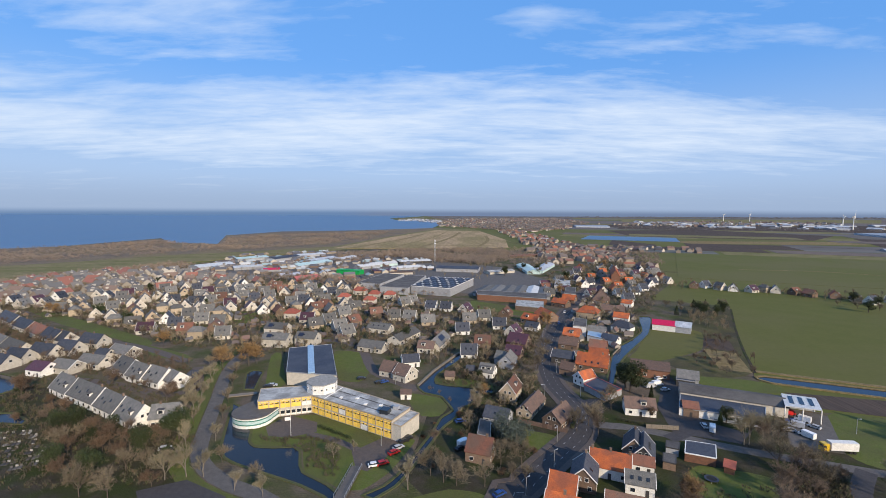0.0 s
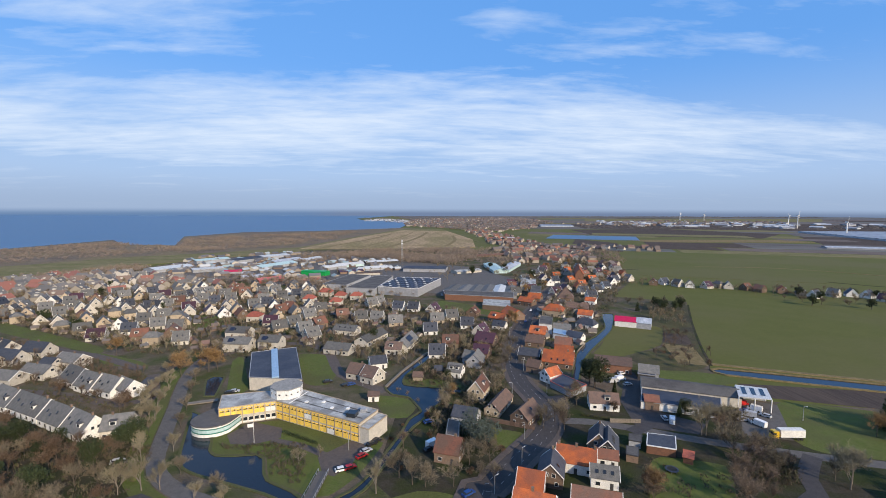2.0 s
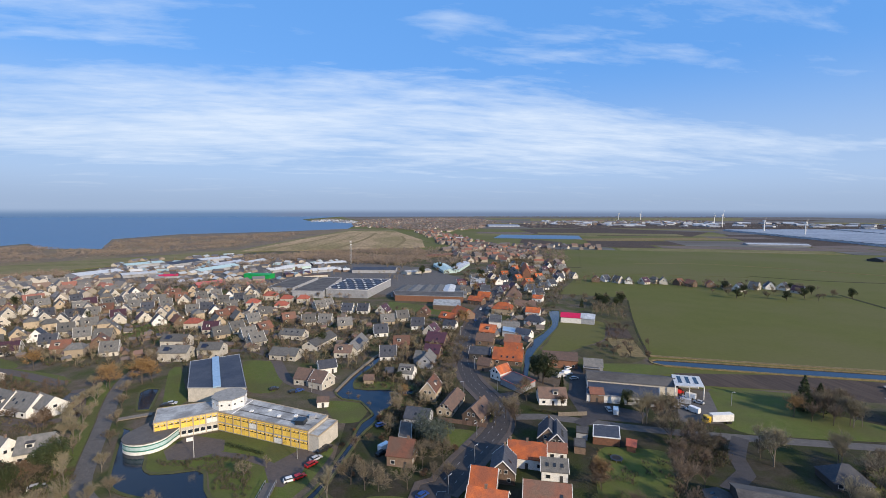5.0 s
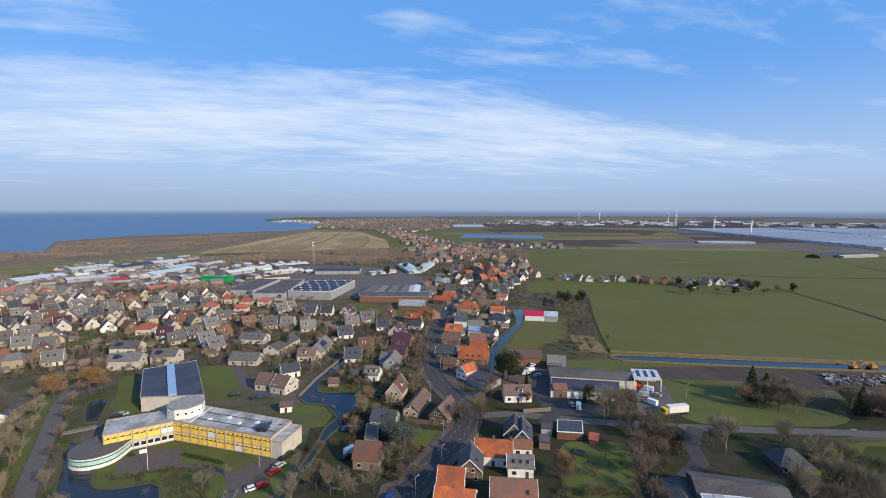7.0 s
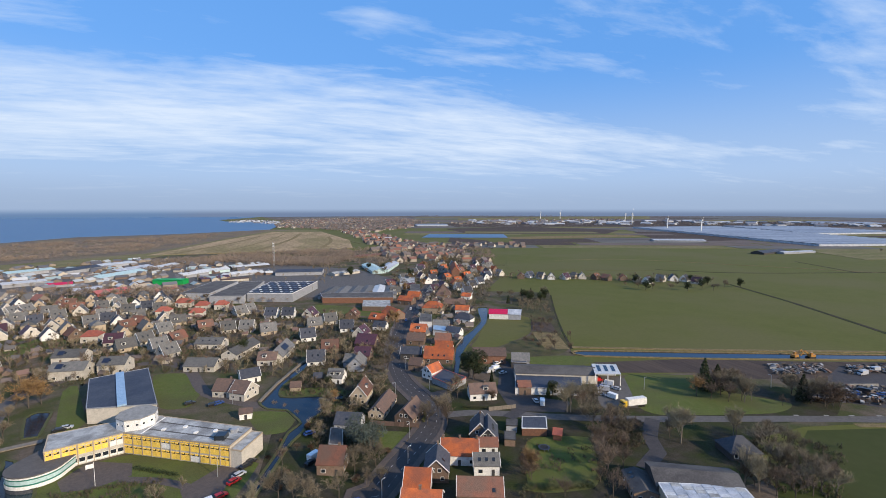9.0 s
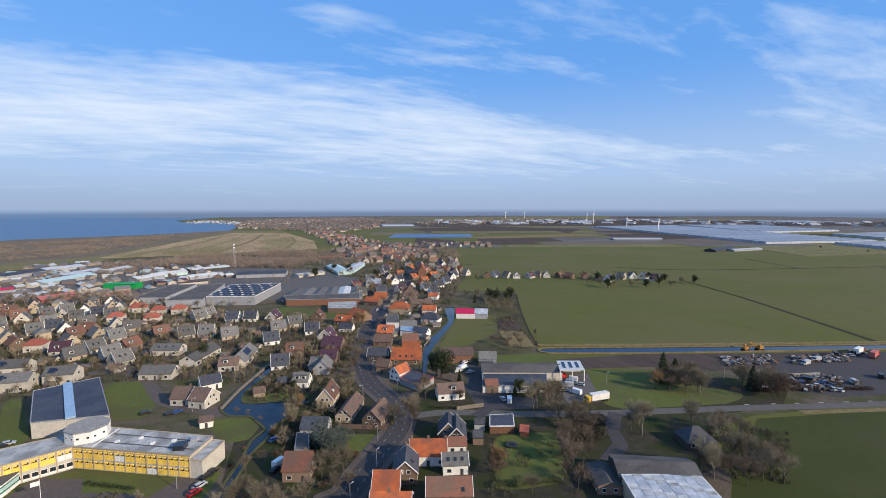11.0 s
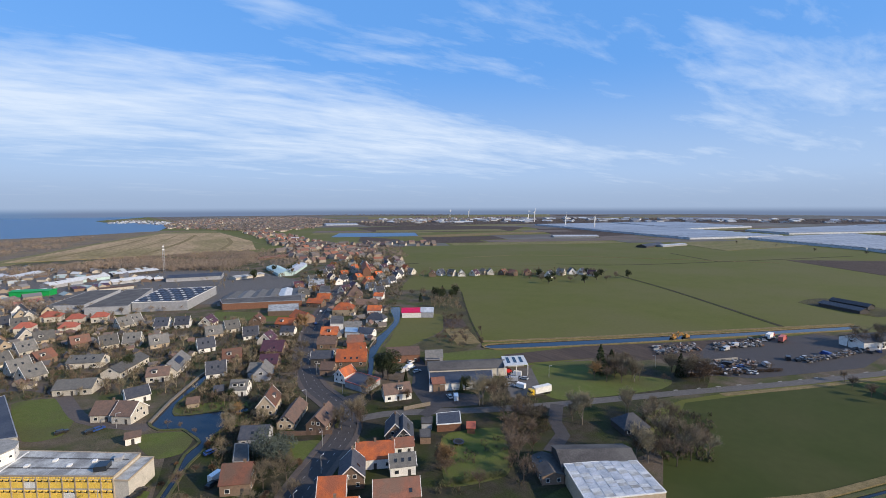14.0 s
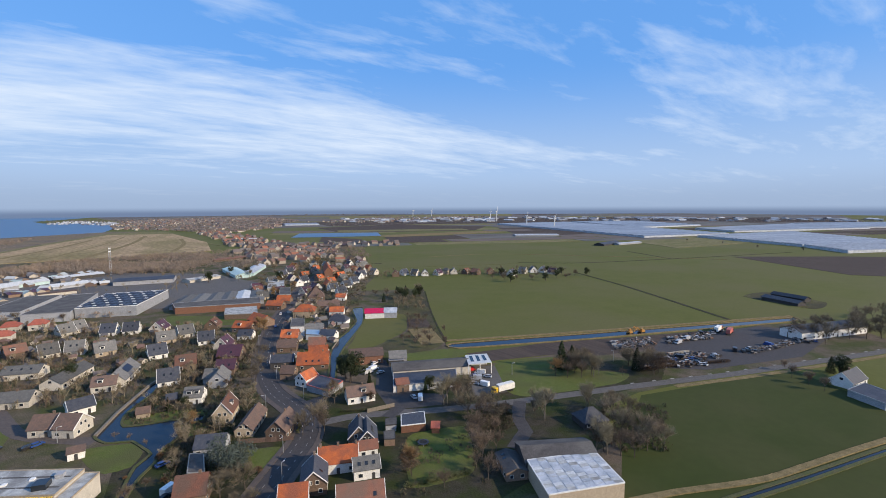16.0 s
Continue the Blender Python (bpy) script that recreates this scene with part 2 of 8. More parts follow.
def ribbon(name, line, off, width, z0, z1, material, label="", category="", kind="structure", parent=None):
    bm = bmesh.new()
    ribbon_bm(bm, line, off, width, z0, z1)
    return tagged(part(name, bm, material, parent), label, category, "", kind)


# ---- land and water ----
bm = bmesh.new()
box(bm, -4950, -400, -3.0, 4950, 4900, 0.0)
tagged(part("ground", bm, M["field"]), "wide flat green winter pasture of the polder", "ground", "", "structure")

slab("sea", [(-4900, 1000), (-884, 904.2), (-819.2, 960.9), (-767.8, 1236.6), (-651.6, 1081), (-523.7, 1053.7), (-655.9, 1373.4), (-569.9, 1614.4), (-308, 1720.2), (-46.2, 1941.6),
             (-0.6, 2517.6), (-54.2, 3074.1), (-339, 3248), (-429, 3674.4), (-270.2, 4430.2), (-190, 4890), (-4900, 4890)], -1, 0.35, M["sea"],
     "calm blue sea reaching to the hazy skyline", "sea")
slab("village_ground", [(-479, 486.6), (-467.6, 562.1), (-375.2, 660.9), (-325.9, 859.3), (-159.1, 952.6), (108, 901.9), (262, 973.2), (383.2, 914.6), (267.7, 525.3), (195.9, 424.7), (252.3, 394.2), (192.4, 293.8),
                        (159.3, 225.2), (147.1, 187.9), (206.8, 173.4), (370.9, 132.1), (422.9, 104), (394.1, 72.2), (356.1, 65.1), (249.9, 101.3), (189.2, 116.6), (155.5, 116.1), (137.7, 91.4), (115.2, 76.6), (60, 40), (-100, 40), (-260, 120), (-330, 240)],
     -1, 0.06, M["garden"], "brown and green patchwork of gardens and yards", "ground")
slab("far_polder", [(326, 1975.1), (602.1, 1876.8), (980.6, 1869.6), (1472.5, 1223.5), (2291, 425.1), (4900, 1200), (4900, 4890), (-190, 4890), (7.6, 3335.4)], -1, 0.18, M["hazy_far_land"],
     "distant polder, haze put into its grey-green, reaching to the skyline", "polder")
slab("near_pasture", [(187.3, 114.1), (241.7, 98), (279.6, 86.8), (260.2, 47.2), (270.2, 27.3), (95.4, 8.6), (87.5, 65.9), (115.6, 76.9), (136.9, 92)], -1, 0.05, M["near_field"], "dark green grazed pasture below the lane", "pasture")
# dark slabs put in tree and garden shade as ground colour
slab("churchyard_ground", [(-221.5, 204.9), (-218, 217.5), (-179.8, 205.3), (-120.1, 174.8), (-106.4, 182.5), (-95, 168), (-85.2, 141.4), (-72.7, 126.9), (-105.2, 101.2), (-180, 60)], -1, 0.074, M["dark_garden"], "ground under the trees with shade put into its dark colour", "ground")
slab("garden_ground", [(-11.6, 136.5), (-6.4, 179.3), (22, 207.8), (45.3, 206.4), (80.3, 194), (137.8, 173.6), (188.8, 162.8), (247.9, 134.5), (209.7, 117.3), (170.3, 123.7), (141.1, 96.6), (97.3, 97.9), (48.3, 93.4), (10.1, 107)], -1, 0.070, M["dark_garden"], "ground of hedged village gardens, darkened to stand for shade", "ground")
slab("industrial_ground", [(-342, 601.9), (-341.8, 752), (-201.1, 876.2), (-22.3, 747.6), (93.7, 644.9), (128.4, 521.6), (88.3, 397.2), (26.2, 449.3), (-86.4, 478.9), (-191.5, 538)], -1, 0.12, M["path"], "grey paved ground of the business park", "ground")
slab("dry_grassland", [(-229.5, 949.1), (-141.6, 1354.3), (-30.6, 1744.8), (137, 1674.3), (169.6, 1228.6), (141.8, 981.2), (-4.7, 946.8)], -0.5, 0.7, M["heath"],
     "straw-coloured dry grassland behind the dike", "grassland")
for k, (x0, y0, x1, y1, wd) in enumerate(((-190, 960, -60, 1500, 9), (-110, 960, 10, 1600, 5), (-50, 970, 60, 1600, 11), (80, 1010, 130, 1400, 9), (-170, 1010, 120, 1040, 5))):
    ribbon("grass_streak", spline([(x0, y0), ((x0 + x1) / 2 + 14, (y0 + y1) / 2), (x1, y1)], 40), 0, wd, 0.3, 0.72 + 0.01 * k, M["reed"], "darker strip of rough grass in the dry grassland", "grassland")
slab("dike_meadow", [(-1500, 640), (-627.1, 639.4), (-557.6, 703.7), (-483.7, 800.7), (-366.6, 880.2), (-239.5, 990.6), (-147.4, 1410.2), (-32.3, 1838.5), (128.5, 1853.6), (178.1, 1092.5), (168.3, 1166), (129.7, 1715.3), (12.4, 1705.2), (-131.2, 1254.7), (-209.1, 911.5), (-324.8, 779), (-407.4, 673.2), (-454.5, 572.3), (-489.5, 497.5), (-1500, 520)],
     -0.5, 0.45, M["dike"], "long pale green grass dike", "dike")

slab("shore_scrub_ground", [(-4900, 640), (-4900, 1010), (-884, 910), (-815, 970), (-765, 1245), (-650, 1090), (-530, 1065), (-660, 1375), (-575, 1620), (-310, 1725), (-50, 1945), (60, 1860), (-32, 1838), (-147, 1410), (-240, 990), (-367, 880), (-484, 800), (-558, 703), (-627, 639)],
     -0.5, 0.28, M["scrub_floor"], "brown winter undergrowth along the shore", "ground")
pond = [(-90.8, 190.9), (-79.4, 156.8), (-74.5, 148.3), (-68.6, 144.2), (-54.9, 137.9), (-43.6, 132.6), (-34.4, 126.7), (-30.8, 122.1), (-27.8, 124.7), (-32.1, 129.6), (-35.6, 133.2), (-44.8, 139.5), (-46.9, 143.3),
        (-49.8, 152.4), (-53, 155.1), (-59.7, 154.6), (-66.8, 155.3), (-70.3, 158.9), (-73.2, 167.7), (-79.4, 171.3), (-87.1, 188.6)]
M.update({
    "furrow": mat("arable_furrows", (0.13, 0.10, 0.085), (0.10, 0.08, 0.072), 0.03, 0.95, stretch=(-22, 1, 0.1)),
    "bank": mat("canal_bank", (0.062, 0.074, 0.024), (0.082, 0.078, 0.036), 0.5, 0.95, bump=0.4),
    "planking": mat("weathered_planking", (0.22, 0.19, 0.15), (0.15, 0.13, 0.11), 2.0, 0.85, bump=0.3),
    "yellow": mat("yellow_panel", (0.82, 0.56, 0.11), (0.76, 0.51, 0.095), 0.8, 0.5, vary=0.10),
    "beige": mat("beige_brick", (0.40, 0.33, 0.24), (0.33, 0.27, 0.20), 1.5, 0.9, bump=0.2, vary=0.2),
    "cream": mat("cream_render", (0.49, 0.455, 0.395), (0.41, 0.385, 0.335), 0.6, 0.85, vary=0.15),
    "white": mat("white_paint", (0.72, 0.71, 0.68), (0.63, 0.62, 0.59), 0.8, 0.6, vary=0.06),
    "red_brick": mat("red_brick", (0.21, 0.105, 0.065), (0.16, 0.08, 0.055), 1.5, 0.9, bump=0.2, vary=0.25),
    "brown_brick": mat("brown_brick", (0.19, 0.13, 0.095), (0.14, 0.10, 0.075), 1.5, 0.9, bump=0.2, vary=0.25),
    "grey_wall": mat("grey_cladding", (0.30, 0.31, 0.33), (0.25, 0.26, 0.28), 0.4, 0.7, vary=0.2),
    "dark_wall": mat("tarred_boards", (0.045, 0.045, 0.05), (0.06, 0.055, 0.05), 1.2, 0.8),
    "grey_tile": mat("grey_roof_tile", (0.098, 0.098, 0.095), (0.138, 0.133, 0.125), 0.7, 0.75, bump=0.4, vary=0.35),
    "dark_tile": mat("dark_roof_tile", (0.035, 0.04, 0.055), (0.055, 0.058, 0.068), 0.7, 0.6, bump=0.4, vary=0.3),
    "orange_tile": mat("orange_roof_tile", (0.46, 0.12, 0.035), (0.36, 0.095, 0.035), 0.6, 0.75, bump=0.4, vary=0.22, big=(0.26, 0.085, 0.045), big_scale=0.25),
    "rust_tile": mat("rust_roof_tile", (0.20, 0.085, 0.055), (0.15, 0.07, 0.05), 0.7, 0.8, bump=0.4, vary=0.3, big=(0.13, 0.08, 0.06), big_scale=0.2),
    "brown_tile": mat("brown_roof_tile", (0.14, 0.09, 0.07), (0.105, 0.075, 0.062), 0.7, 0.8, bump=0.4, vary=0.3),
    "plum_tile": mat("glazed_plum_tile", (0.075, 0.03, 0.042), (0.055, 0.028, 0.04), 0.7, 0.45, bump=0.4, vary=0.25),
    "red_tile": mat("red_roof_tile", (0.33, 0.095, 0.06), (0.26, 0.08, 0.055), 0.7, 0.7, bump=0.4, vary=0.2),
    "flat_roof": mat("roofing_felt", (0.062, 0.058, 0.058), (0.085, 0.08, 0.078), 0.4, 0.95, big=(0.105, 0.10, 0.095), big_scale=0.12),
    "pale_roof": mat("weathered_gravel_roof", (0.44, 0.445, 0.43), (0.34, 0.345, 0.335), 0.5, 0.9, big=(0.21, 0.21, 0.205), big_scale=0.22),
    "hall_roof": mat("blue_grey_sheet_roof", (0.034, 0.044, 0.068), (0.044, 0.055, 0.080), 0.3, 0.8, big=(0.056, 0.067, 0.09), big_scale=0.1),
    "skylight": mat("blue_skylight", (0.22, 0.34, 0.48), (0.28, 0.40, 0.52), 0.6, 0.3),
    "teal": mat("teal_fascia", (0.03, 0.17, 0.13), (0.035, 0.14, 0.11), 0.8, 0.5),
    "corrugated": mat("pale_corrugated_sheet", (0.36, 0.39, 0.43), (0.28, 0.31, 0.35), 0.35, 0.6, big=(0.46, 0.48, 0.52), big_scale=0.2, vary=0.1),
    "white_roof": mat("white_sheet_roof", (0.50, 0.51, 0.51), (0.40, 0.41, 0.41), 0.4, 0.5, vary=0.12),
    "green_paint": mat("bright_green_cladding", (0.01, 0.30, 0.07), (0.01, 0.25, 0.06), 0.5, 0.5),
    "pink_roof": mat("faded_red_sheet_roof", (0.45, 0.13, 0.11), (0.38, 0.12, 0.10), 0.5, 0.6),
    "magenta": mat("crimson_sheet_roof", (0.50, 0.012, 0.07), (0.42, 0.012, 0.06), 0.5, 0.5),
    "aqua": mat("pale_aqua_roof", (0.42, 0.56, 0.56), (0.36, 0.48, 0.48), 0.5, 0.6),
    "metal": mat("galvanised_steel", (0.42, 0.43, 0.44), (0.36, 0.37, 0.38), 1.0, 0.45, metal=0.6),
    "bark": mat("bark", (0.075, 0.06, 0.048), (0.10, 0.082, 0.066), 2.0, 0.95),
    "birch": mat("pale_bark", (0.20, 0.17, 0.14), (0.15, 0.13, 0.105), 2.0, 0.9),
    "rubber": mat("tyre_rubber", (0.02, 0.02, 0.02), (0.03, 0.03, 0.03), 2.0, 0.9),
})


def glass_mat(name, colour):
    m = bpy.data.materials.new(name)
    m.use_nodes = True
    b = m.node_tree.nodes["Principled BSDF"]
    b.inputs["Base Color"].default_value = (*colour, 1)
    b.inputs["Roughness"].default_value = 0.08
    b.inputs["IOR"].default_value = 1.5
    return m


M["glass"] = glass_mat("window_glass", (0.02, 0.025, 0.032))
M["solar"] = glass_mat("solar_glass", (0.012, 0.016, 0.034))
M["solar"].node_tree.nodes["Principled BSDF"].inputs["Roughness"].default_value = 0.45


WATER = []


def water_body(name, pts, label, category, bank="bank", width=1.0, rise=0.3):
    WATER.append(pts)
    pts = rounded(pts)
    rise += 0.017 * len(WATER)
    slab(name, pts, -0.8, 0.12, M["water"], label, category)
    bm = bmesh.new()
    ribbon_bm(bm, [Vector(p) for p in pts], 0, width, -0.2, rise, True)
    tagged(part("bank", bm, M[bank]), "low sloping bank along the water", "bank", "", "structure")


water_body("pond", pond, "dark blue moat round the school island", "pond")
water_body("pond", [(-23.6, 127.8), (-17.9, 132.5), (-13.4, 140), (-8.1, 154.7), (-3.2, 167.5), (-1, 166.6), (-6, 152.4), (-11, 139.4), (-14.2, 132.3), (-20.2, 126)],
           "narrow dark arm of the moat under trees", "canal")
water_body("pond", [(-237.6, 220.3), (-225.4, 225.1), (-211.1, 219.1), (-199.1, 205.1), (-200.9, 199.9), (-211.7, 195.5)], "dark garden pond beside the terraces", "pond")
water_body("pond", [(-187.7, 179.1), (-177.7, 180.7), (-165.3, 174.3), (-164.1, 171), (-181.3, 172.8)], "dark pond beside the churchyard", "pond")
water_body("pond", [(-92.8, 206.3), (-100.5, 226.6), (-98.5, 231.5), (-93.1, 229.9), (-91.2, 222), (-88.1, 206.3)], "small dark pond beside the avenue", "pond")
water_body("canal", [(26, 285.2), (19.1, 275.8), (6.5, 255.4), (-5.6, 229.5), (-12.1, 212.2), (-8.4, 203.1), (-0.7, 199.2), (2.6, 190.8), (4.4, 185), (-0.4, 178.5), (-3.4, 167.5),
                     (-1.9, 165), (0.9, 171), (5.1, 177.5), (8.3, 186.2), (13.2, 192.5), (15.3, 202.4), (23.1, 202.8), (24.4, 206.9), (12.2, 209.9), (-3, 214.7), (-2.2, 226.9), (8.2, 245.7), (13.6, 259.7), (21.3, 270.6), (29, 281.7)],
           "dark blue canal widening into a pond between gardens", "canal")
ribbon("timber_revetment", [Vector(p) for p in ((26.2, 287.6), (18.9, 277), (6.3, 256.4), (-5.8, 230.4), (-12.6, 211.7))], 1.0, 1.0, 0, 1.0, M["planking"],
       "weathered timber walkway edging the canal", "revetment")
water_body("canal", [(155.8, 355), (149.7, 341.2), (139.5, 312.7), (124.6, 292.2), (109.2, 275.3), (99, 259.2), (87, 231.7), (79.2, 213.6), (82.5, 212.5), (95.8, 240.9), (105.9, 256.8), (118.2, 273.5), (140.3, 303.4), (157.2, 336.4), (163.6, 352.2)],
           "blue village canal bending behind the street", "canal")
water_body("canal", [(164.1, 226), (235.4, 197.1), (316.2, 164.4), (410.6, 127.7), (396.5, 123.3), (304.7, 158.4), (225.4, 188.8), (161.5, 216.7)],
           "straight drainage canal along the pasture", "canal", "reed", 1.4, 0.4)
water_body("ditch", [(129.2, 61), (140.7, 58.3), (171.4, 50), (215.9, 38.9), (263.1, 26.5), (256.4, 25.8), (209.9, 37.7), (168.9, 47.8), (147.2, 53.6), (135.7, 56.4)],
           "dark drainage ditch across the pasture", "ditch", "bank", 1.2, 0.3)
ribbon("reed_verge", spline([(112.9, 75.1), (131.1, 68.4), (147.1, 61), (160.7, 55.5), (176.4, 51.5), (200.1, 45.7), (222.3, 40), (271.6, 27.5)]), 0, 2.4, 0, 0.5, M["reed"], "pale dry reed fringe along the ditch", "reeds", "stuff")
ribbon("reed_verge", spline([(164.8, 232.9), (239.7, 200.7), (322.3, 167.6), (416.9, 129.7)], 20), 0, 3.0, 0, 0.4, M["reed"], "pale dry reed fringe along the canal", "reeds", "stuff")
for line in ([(470.5, 370.6), (436.3, 287.6), (406, 226.8), (378.4, 174.1), (367.3, 152.9)], [(246.4, 383), (208.9, 318.5), (178.9, 262.7), (163.4, 230.9)],
             [(772.8, 496.8), (714.6, 380.1)], [(256.9, 627.7), (421, 573.1), (538.8, 448.9), (729.4, 378.8), (986.5, 307.6)]):
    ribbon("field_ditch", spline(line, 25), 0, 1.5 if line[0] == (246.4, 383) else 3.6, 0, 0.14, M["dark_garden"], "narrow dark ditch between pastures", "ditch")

# ---- roads ----
main_line = spline([(20, 60), (18.4, 124.6), (24.3, 131.4), (33, 142.3), (42.4, 153.3), (50.3, 162.9), (55.3, 173.2), (56.9, 185.8), (55.6, 199.2), (53.9, 214.5), (55.6, 235.2), (61.6, 264.2), (72.9, 299.7), (87.1, 336.9), (108.8, 383.8), (141.9, 455.9), (171.5, 505.4), (220.3, 587.8)], 4.0)
main_road = ribbon("road", main_line, 0, 8.4, 0, 0.14, M["asphalt"], "grey asphalt village street with dashed cycle lanes", "road")
for side in (-1, 1):
    ribbon("pavement", main_line, side * 5.4, 2.2, 0, 0.26, M["paving"], "narrow brick pavement along the street", "pavement")
side_line = spline([(55.3, 173.2), (70.9, 171.5), (85.9, 165.1), (106.2, 154.6), (137.6, 141.9), (176.3, 128.2), (196.5, 121.1), (249.9, 101.3), (307.4, 82.6), (360.3, 65.9), (466.2, 35.7)], 6.0)
side_road = ribbon("road", side_line, 0, 5.2, 0, 0.12, M["path"], "narrow grey country lane along the pasture", "road")
ribbon("verge", side_line[24:], -5.2, 3.0, 0, 0.10, M["reed"], "pale straw-coloured verge beside the lane", "verge")
avenue = spline([(-115, 289.2), (-115.5, 253.1), (-111.1, 228.1), (-100.5, 196.7), (-91.7, 170.3), (-84.9, 151.8), (-76.4, 140.8), (-64.5, 132.5), (-49.4, 124.5), (-25, 100)], 5.0)
ribbon("road", avenue, 0, 5.6, 0, 0.12, M["path"], "grey tree-lined avenue beside the moat", "road")
ribbon("verge", avenue[8:], -6.3, 6.0, 0, 0.10, M["lawn"], "mown grass verge between avenue and moat", "verge")
for k, line in enumerate(([(-115.5, 253.1), (-94.3, 282), (-66.3, 284.8), (-48.5, 266.5), (-34.5, 229), (-11.4, 207.2)], [(-66.3, 284.8), (-86, 351.7), (-110.8, 393.2), (-145.9, 381.1), (-160.9, 350.4)],
                          [(-195.8, 220.8), (-158.6, 212.4), (-123.7, 199.5), (-115.7, 206), (-130.6, 236.2)], [(-352.7, 356.4), (-252.7, 300.4), (-183.1, 270.1), (-141.6, 245.1)],
                          [(-243.4, 243.8), (-209.6, 244.2), (-163.6, 231.6), (-119.4, 212.9)], [(-235.3, 349), (-237.2, 415.3), (-169.8, 392), (-158.8, 445), (-86.4, 478.9)],
                          [(84.2, 161.9), (99.5, 172.5), (106.2, 192.1), (113.5, 224.3)], [(138.6, 141.5), (126.1, 130), (121.4, 121.2), (109, 114.6)])):
    ribbon("road", spline(line, 8), 0, 5.5, 0, 0.10 + 0.004 * k, M["asphalt" if k > 5 else "paving"], "quiet paved residential lane", "road")

bm = bmesh.new()
dash = spline([tuple(p) for p in main_line], 0.75)
for off in (-1.9, 1.9):
    for i in range(6, len(dash) - 4, 6):
        ribbon_bm(bm, dash[i:i + 3], off, 0.12, 0.14, 0.155)
part("lane_marking", bm, M["paint"], main_road, "white dashed lane lines")
bm = bmesh.new()
sl = spline([tuple(p) for p in side_line], 2.0)
for i in range(len(sl) // 3, len(sl) - 4, 5):
    ribbon_bm(bm, sl[i:i + 2], 3.1, 0.7, 0.1, 0.16)
part("lane_marking", bm, M["concrete"], side_road, "pale kerb blocks")

